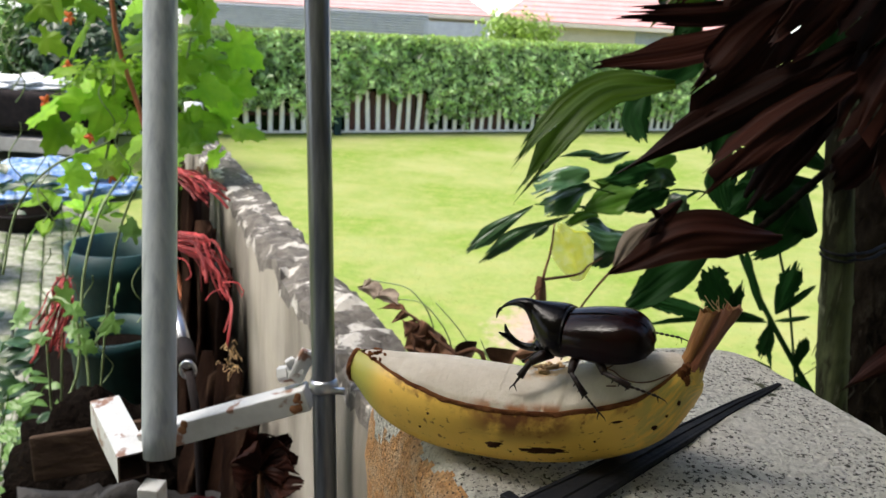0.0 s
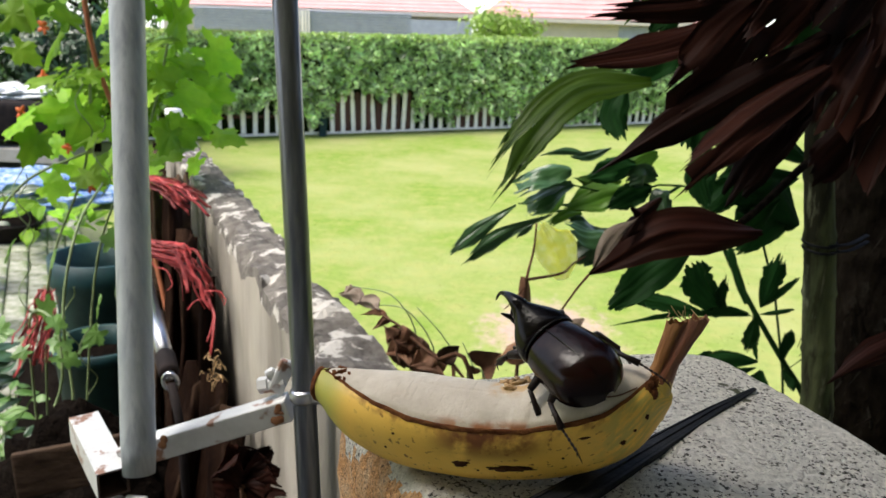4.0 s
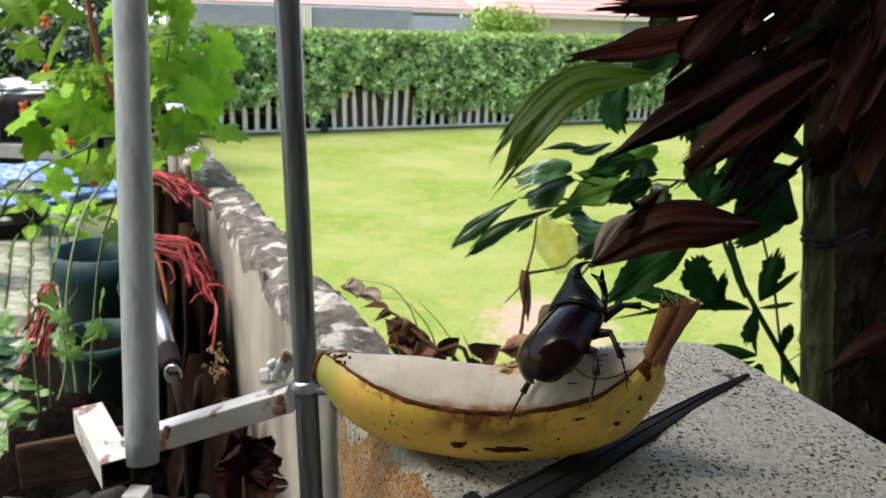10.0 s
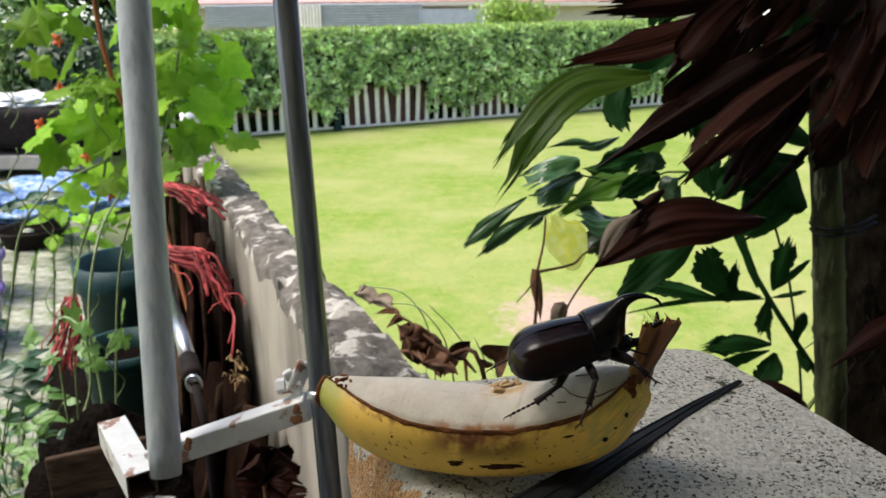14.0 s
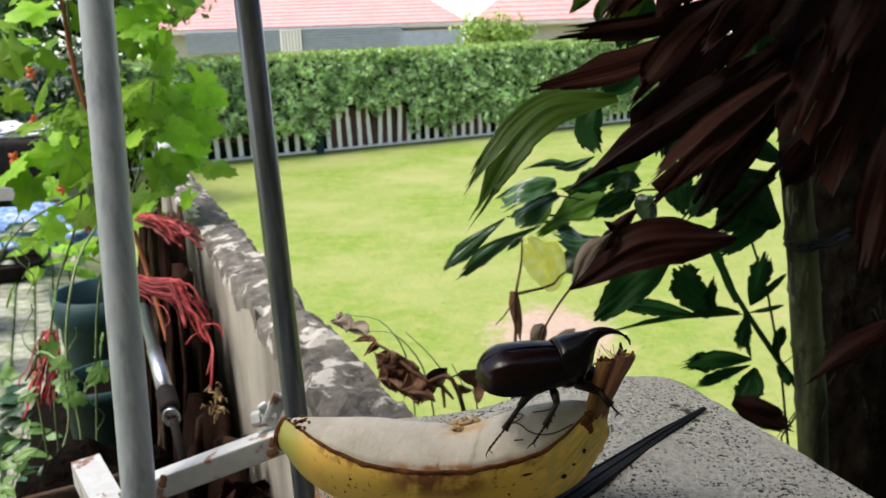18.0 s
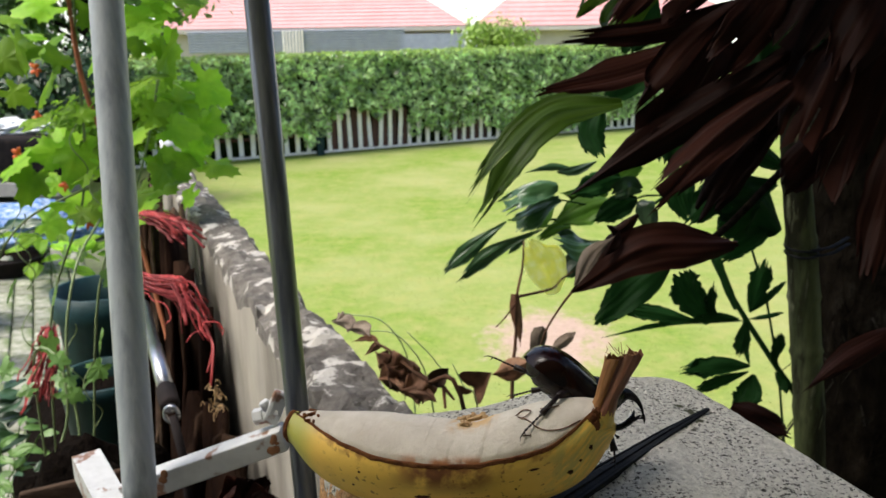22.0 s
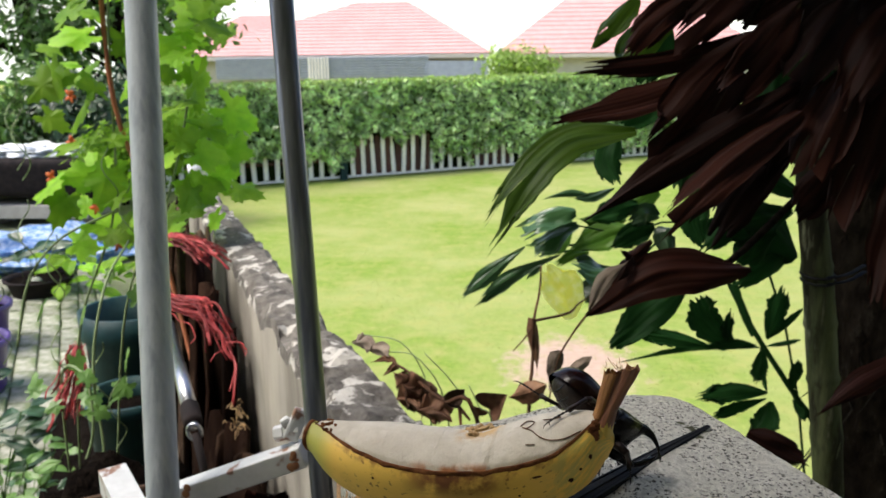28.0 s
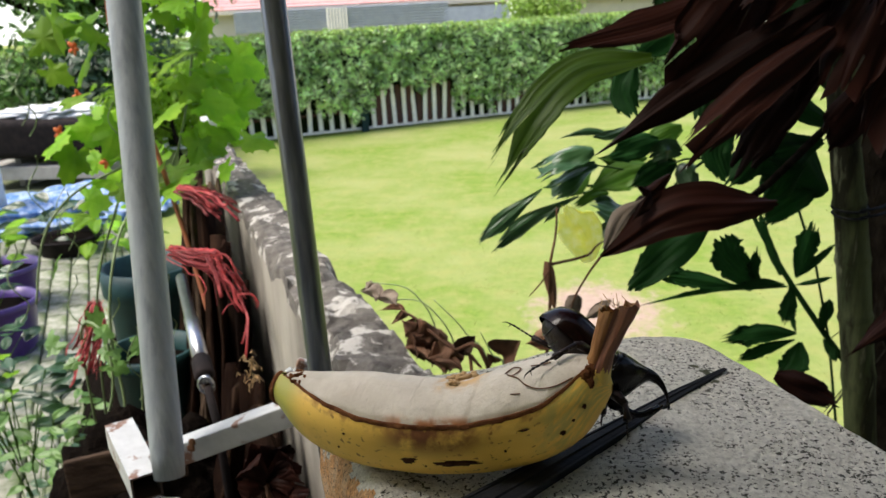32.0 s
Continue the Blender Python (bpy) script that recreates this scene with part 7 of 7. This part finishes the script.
    net_bundle([(-0.462, 0.992, 0.976), (-0.407, 0.970, 0.970), (-0.371, 0.950, 0.967), (-0.346, 0.927, 0.936)], 0.017, 16, "tangled red plastic netting by the planks", 4, ((-0.323, 0.878, 0.878), (-0.311, 0.855, 0.869), (-0.355, 0.904, 0.913), (-0.311, 0.921, 0.914)))
    net_bundle([(-0.784, 1.295, 0.780), (-0.775, 1.259, 0.739), (-0.773, 1.214, 0.691)], 0.024, 24, "bundle of red plastic netting by the bucket", 5)
    # wide dry palm bark leaning on the wall
    rng = random.Random(12)
    for k in range(17):
        u = -0.03 + k * 0.085
        a = WALL_P + WALL_D * (u + 0.04) + WALL_N * (0.055 + 0.012 * (k % 3))
        b = WALL_P + WALL_D * (u - 0.12) + WALL_N * (0.11 + rng.uniform(0.02, 0.10))
        zt = 0.79 + 0.012 * min(k, 6) + 0.13 * max(0, min(1, (k - 5) / 3)) + rng.uniform(-0.05, 0.03)
        pts = curve_points([(b.x, b.y, 0.30), ((a.x + b.x) / 2, (a.y + b.y) / 2, 0.55 + rng.uniform(-0.03, 0.03)), (a.x, a.y, zt)], 14)
        bm = bmesh.new()
        rows = []
        for i, p in enumerate(pts):
            w = 0.065 * (1 + 0.35 * noise.noise(Vector((i * 0.5, k * 3.1, 0)))) * (1 - 0.5 * (i / 13) ** 3)
            rows.append([bm.verts.new(p + WALL_D * (w * s) + WALL_N * (0.022 * s * s + 0.008 * noise.noise(Vector((i * 0.6, s * 3, k)))) + Vector((0, 0, 0.03 * noise.noise(Vector((s * 4, k, i * 0.2))) * (i > 11)))) for s in [j / 4 - 1 for j in range(9)]])
        for p, q in zip(rows, rows[1:]):
            for j in range(8):
                bm.faces.new((p[j], p[j + 1], q[j + 1], q[j]))
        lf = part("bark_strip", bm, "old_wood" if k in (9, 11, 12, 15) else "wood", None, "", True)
        sol = lf.modifiers.new("thick", "SOLIDIFY")
        sol.thickness = 0.006
        tagged(lf, "dry dark brown slab of bark leaning on the wall", "bark", "bark strips on the wall")
    # silver tube with a dark socket
    tube = empty("metal_tube", "silver telescopic tube with a black socket leaning on the wall", "tube")
    p0, p1 = Vector((-0.318, 0.747, 0.885)), Vector((-0.462, 1.012, 0.930))
    ax = (p1 - p0).normalized()
    part("barrel", sweep([p0 + ax * 0.05, p0 + (p1 - p0) * 0.55, p0 + (p1 - p0) * 0.56, p1], [0.0100, 0.0098, 0.0082, 0.0080], 18), "chrome", tube, "", True)
    part("socket", sweep([p0 + ax * 0.015, p0 + ax * 0.02, p0 + ax * 0.055, p0 + ax * 0.06], [0.010, 0.0122, 0.0122, 0.010], 18), "black_cloth", tube, "", True)
    part("hook_ring", sweep([p0 + Vector((0.0085 * math.cos(q), -0.002, 0.010 * math.sin(q))) for q in [k * 6.2832 / 24 for k in range(25)]], 0.0026, 8), "chrome", tube, "small bright hook ring", True)
    part("plug", blob((0.006, 0.008, 0.006), Matrix.Translation(p0 + ax * 0.012), 0.1, 3, 3), "chrome", tube, "", True)
    part("handle", sweep([p0 - ax * 0.005, p0 - ax * 0.03 + Vector((0.005, 0, -0.04)), p0 - ax * 0.05 + Vector((0.01, 0, -0.5))], [0.005, 0.005, 0.005], 14), "black_cloth", tube, "", True)
    # boards and sheet scraps below the bracket
    for (x, y, z, w, l, rx, ry, rz, mt, lb) in ((-0.440, 0.750, 0.766, 0.056, 0.14, 15, 80, -50, "old_wood", "weathered grey-brown plank across the soil bed"), (-0.30, 0.66, 0.56, 0.16, 0.18, 15, 10, 10, "wood", "broken brown board below the bracket"),
                                                (-0.17, 0.60, 0.70, 0.12, 0.16, 35, 15, -20, "grey_sheet", "torn pale plastic sheet below the bracket"), (-0.40, 0.72, 0.56, 0.2, 0.16, -10, 5, 60, "black_cloth", "grey scrap sheet on the soil")):
        b = box((w, l, 0.012), pose(x, y, z, rx, ry, rz), 0.003)
        tagged(part("board", b, mt), lb, "board", "scrap boards")
    debris = empty("dead_foliage", "dark dead leaves caught below the bracket", "foliage")
    part("stem", sweep(curve_points([(-0.167, 0.506, 0.0), (-0.157, 0.496, 0.635), (-0.147, 0.476, 0.935)], 12), 0.003, 6), "litter", debris, "", True)
    for b, t, w in (((-0.147, 0.476, 0.935), (-0.114, 0.470, 0.948), 0.030), ((-0.150, 0.476, 0.938), (-0.124, 0.478, 0.966), 0.028), ((-0.147, 0.476, 0.935), (-0.160, 0.478, 0.965), 0.030), ((-0.145, 0.474, 0.931), (-0.109, 0.463, 0.935), 0.034), ((-0.149, 0.473, 0.932), (-0.163, 0.454, 0.949), 0.036)):
        leaf_part("dead_leaf", debris, b, t, w, "fishtail", "dead", 0.05, 0.3, 3, (0.3, -0.8, 0.5))
    straw = empty("dry_straw", "tuft of pale dry straw on the bark", "straw")
    rng = random.Random(41)
    for k in range(26):
        p = Vector((-0.305, 0.845, 0.862)) + Vector((rng.uniform(-0.012, 0.015), rng.uniform(-0.02, 0.02), rng.uniform(-0.025, 0.012)))
        q = p + Vector((rng.uniform(-0.014, 0.014), rng.uniform(-0.01, 0.01), rng.uniform(-0.018, 0.01)))
        part("stalk", sweep([p, (p + q) / 2 + Vector((0, 0, 0.005)), q], 0.0005, 5), "fibre", straw)
    # far yard: black covered bench with white cloth, blue bag
    bench = empty("covered_bench", "bench covered with black sheeting and white cloth", "bench")
    part("cover", box((1.2, 0.7, 0.34), pose(-4.15, 6.60, 0.45, 0, 2, 8), 0.07, 4), "black_cloth", bench, "", True)
    part("cloth", blob((0.50, 0.28, 0.06), pose(-4.20, 6.65, 0.65, 4, 0, 10), 0.7, 12, 5), "white_cloth", bench, "rumpled white cloth", True)
    for k in (-0.4, 0.4):
        part("leg", box((0.06, 0.3, 0.36), pose(-4.15 + k, 6.60, 0.18), 0.005), "concrete", bench)
    part("plinth", box((1.3, 0.5, 0.12), pose(-4.2, 6.5, 0.16), 0.01), "concrete", bench)
    bag = tagged(part("blue_tarpaulin", blob((0.62, 0.55, 0.13), pose(-3.30, 5.15, 0.08, 0, 0, 20), 0.5, 9, 5), "blue_bag", None, "", True), "crumpled blue plastic tarpaulin on the ground", "tarpaulin")
    pot("purple_tub", -2.16, 2.74, 0.0, 0.17, 0.26, "purple", "large purple plastic plant tub", group="purple tubs")
    pot("purple_tub", -2.52, 3.28, 0.0, 0.18, 0.24, "purple", "round purple tub with a seedling", group="purple tubs")
    pot("dark_basin", -2.76, 4.24, 0.0, 0.19, 0.13, "black_cloth", "shallow dark basin on the paving")
    small_plant("seedling", -2.52, 3.28, 0.2, 18, 0.10, 0.12, "vine_green", "leafy seedling in a purple tub", 51, 0.3)
    small_plant("seedling", -2.16, 2.74, 0.22, 16, 0.07, 0.14, "laurel_green", "young plant in a purple tub", 52, 0.2)
    part_post = empty("white_post", "round white painted porch post", "post")
    part("shaft", lathe([(0, 0), (0.11, 0), (0.11, 1.0), (0.07, 1.02), (0.07, 2.6)], 24, Matrix.Translation((-3.62, 4.75, 0))), "white_cloth", part_post, "", True)
    rng = random.Random(77)
    for k, (x, y, n, sz, mt) in enumerate(((-0.66, 0.90, 14, 0.030, "tree_leaf"), (-0.70, 0.98, 14, 0.032, "tree_leaf"), (-0.90, 1.18, 18, 0.045, "tree_leaf"), (-1.02, 1.30, 36, 0.06, "laurel_green"), (-1.24, 1.55, 40, 0.05, "laurel_green"), (-1.34, 1.85, 40, 0.05, "tree_leaf"), (-1.95, 2.35, 20, 0.08, "laurel_green"), (-2.4, 4.1, 26, 0.14, "vine_green"), (-2.9, 4.3, 26, 0.15, "laurel_green"), (-1.75, 1.9, 24, 0.08, "vine_green"))):
        small_plant("bedding_plant", x, y, 0.02 if x < -1.2 else 0.42, n, sz, 0.22 if x < -1.2 else 0.11, mt, "leafy green bedding plant beside the path", 60 + k * 50, 0.28 if x < -1.2 else 0.22)
    bm = bmesh.new()
    for q in range(6):
        blob((0.012, 0.007, 0.004), pose(-0.72 + 0.012 * math.cos(q), 0.84 + 0.006 * q % 0.02, 0.70 + 0.012 * math.sin(q), 70, 0, q * 60), 0.2, 4, 2, bm)
    tagged(part("yellow_flower", bm, "yellow", None, "", True), "small yellow flower among leaves", "flower")
    # trees and bushes at the back of the yard
    tree("garden_tree", (-6.0, 9.6), 4.2, 1.5, "leafy garden tree with a pale trunk", 5200, 0.085, "tree_leaf", 3)
    tree("garden_tree", (-4.6, 9.2), 3.0, 1.0, "dense garden tree behind the fence", 4200, 0.07, "tree_leaf", 4)
    tree("garden_tree", (-8.2, 9.0), 4.6, 1.7, "tall leafy garden tree", 5200, 0.09, "tree_leaf", 5)
    tree("garden_bush", (-3.9, 7.6), 1.35, 0.55, "dark leafy bush by the fence", 2600, 0.055, "laurel_green", 6)
    tree("garden_bush", (-4.7, 7.5), 1.5, 0.6, "dark leafy bush by the bench", 2600, 0.055, "tree_leaf", 7)
    tree("garden_bush", (-3.0, 6.4), 0.95, 0.42, "light green bush near the wall's end", 2200, 0.045, "vine_green", 8)
    tree("garden_bush", (0.5, 34.0), 2.2, 1.3, "distant garden bush by the houses", 1500, 0.14, "hedge_new", 9)


# glowing sheet far behind the roofs, added to whiten the low sky
def sky_glow():
    m = bpy.data.materials.new("sky_glow")
    m.use_nodes = True
    b = m.node_tree.nodes["Principled BSDF"]
    b.inputs["Base Color"].default_value = (0.8, 0.8, 0.8, 1)
    b.inputs["Emission Color"].default_value, b.inputs["Emission Strength"].default_value = (1.0, 0.96, 0.95, 1), 0.42
    M["sky_glow"] = m
    verts = [(-330 + 660 * i / 24, 250 - 60 * ((i - 12) / 12) ** 2, z) for z in (-2, 45) for i in range(25)]
    faces = [(i, i + 1, i + 26, i + 25) for i in range(24)]
    tagged(sheet("backdrop", verts, faces, "sky_glow"), "glowing white backdrop added to brighten the sky low over the houses", "sky", kind="structure")


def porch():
    """Unseen roofed terrace added round the viewer: its roof shades, its walls bounce light."""
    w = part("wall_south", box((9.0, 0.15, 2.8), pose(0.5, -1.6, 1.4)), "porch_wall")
    tagged(w, "plain unseen house wall added behind the terrace to bounce light", "wall", kind="structure")
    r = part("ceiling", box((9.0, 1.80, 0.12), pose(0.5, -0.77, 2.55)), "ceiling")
    tagged(r, "plain unseen terrace roof added to shade the foreground", "ceiling", kind="structure")
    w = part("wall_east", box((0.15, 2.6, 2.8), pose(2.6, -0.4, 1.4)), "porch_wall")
    tagged(w, "plain unseen side wall added to shape the terrace light", "wall", kind="structure")
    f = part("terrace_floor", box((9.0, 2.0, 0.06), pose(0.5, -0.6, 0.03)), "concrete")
    tagged(f, "plain unseen concrete floor added under the terrace", "floor", kind="structure")


def motions():
    rows = []
    for t, c, d, z in BEETLE:
        x, up = Vector(d).normalized(), Vector(z)
        y = up.cross(x).normalized()
        m = Matrix((x, y, x.cross(y))).transposed().to_4x4()
        m.translation = Vector(c)
        rows.append((t, m))
    beetle_root.scale = (0.970, 0.970, 0.970)
    walk(beetle_root, rows)

    def beetle_at(t):
        """The beetle's own matrix between two rows."""
        for (t0, a), (t1, b) in zip(rows, rows[1:]):
            if t <= t1:
                break
        k = (t - t0) / (t1 - t0)
        m = a.to_quaternion().slerp(b.to_quaternion(), k).to_matrix().to_4x4()
        m.translation = a.translation.lerp(b.translation, k)
        return m

    def basis(a, b):
        """Axes with the first along a and the second towards b."""
        a = a.normalized()
        b = (b - a * b.dot(a)).normalized()
        return Matrix((a, b, a.cross(b))).transposed()

    # the legs step in two sets of three while the beetle turns and climbs; one hind foot stays on the flesh at the end
    for k, (leg, hip, sgn) in enumerate(LEGS):
        steps = []
        for i in range(33):
            swing = 6.0 if i < 15 or 18 <= i <= 21 else (4.0 if i < 26 else 0.8)
            q = math.sin(i * 2.1 + (math.pi if k in (0, 3, 4) else 0.0)) * swing
            turn = pose(0, 0, 0, -abs(q) * 0.4 * sgn, 0, q)
            shift = Vector((0, 0, 0))
            if k == 5 and i > 15:
                body, grow = beetle_at(i), min(1.0, (i - 15) / 4)
                foot = Vector((0.0577, 0.1570, 1.1768)).lerp(Vector((0.0586, 0.1560, 1.1842)), max(0.0, min(1.0, (i - 23) / 2)))
                shift = Vector((0, -0.0045 - 0.0025 * (i > 25), 0.0030 + 0.0015 * (i > 25))) * grow
                want = body.inverted() @ foot / 0.970 - hip - shift
                bulge = body.to_3x3().inverted() @ Vector((-0.2, -0.6, 1.0))
                rest, to = basis(Vector((-0.0210, -0.0160, -0.0100)) - hip, Vector((0, -1, 0.3))), basis(want, bulge)
                turn = turn.to_quaternion().slerp((to @ rest.transposed()).to_quaternion(), grow).to_matrix().to_4x4()
            steps.append((float(i), Matrix.Translation(hip + shift) @ turn @ Matrix.Translation(-hip)))
        walk(leg, steps)
    # the head nods, and lifts its horn once the beetle hangs over the end of the fruit
    neck = Vector((0.0190, 0, -0.0062))
    nods = ((0, -11), (3, -13), (6, -21), (7, -2), (9, 5), (11, 6), (13, -12), (15, 0), (18, 4), (20, 14), (23, 16), (25, 12), (28, 10), (31, 10), (32, 10))
    walk(HEAD[0], [(t, Matrix.Translation(neck) @ pose(0, 0, 0, 0, -q, 0) @ Matrix.Translation(-neck)) for t, q in nods])


ground()
sky_glow()
houses()
boundary_wall()
pillar()
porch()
banana()
plant_stake()
beetle_root = beetle()
poles()
palm()
vine()
yard()
hedge()
grass()
fence()
motions()
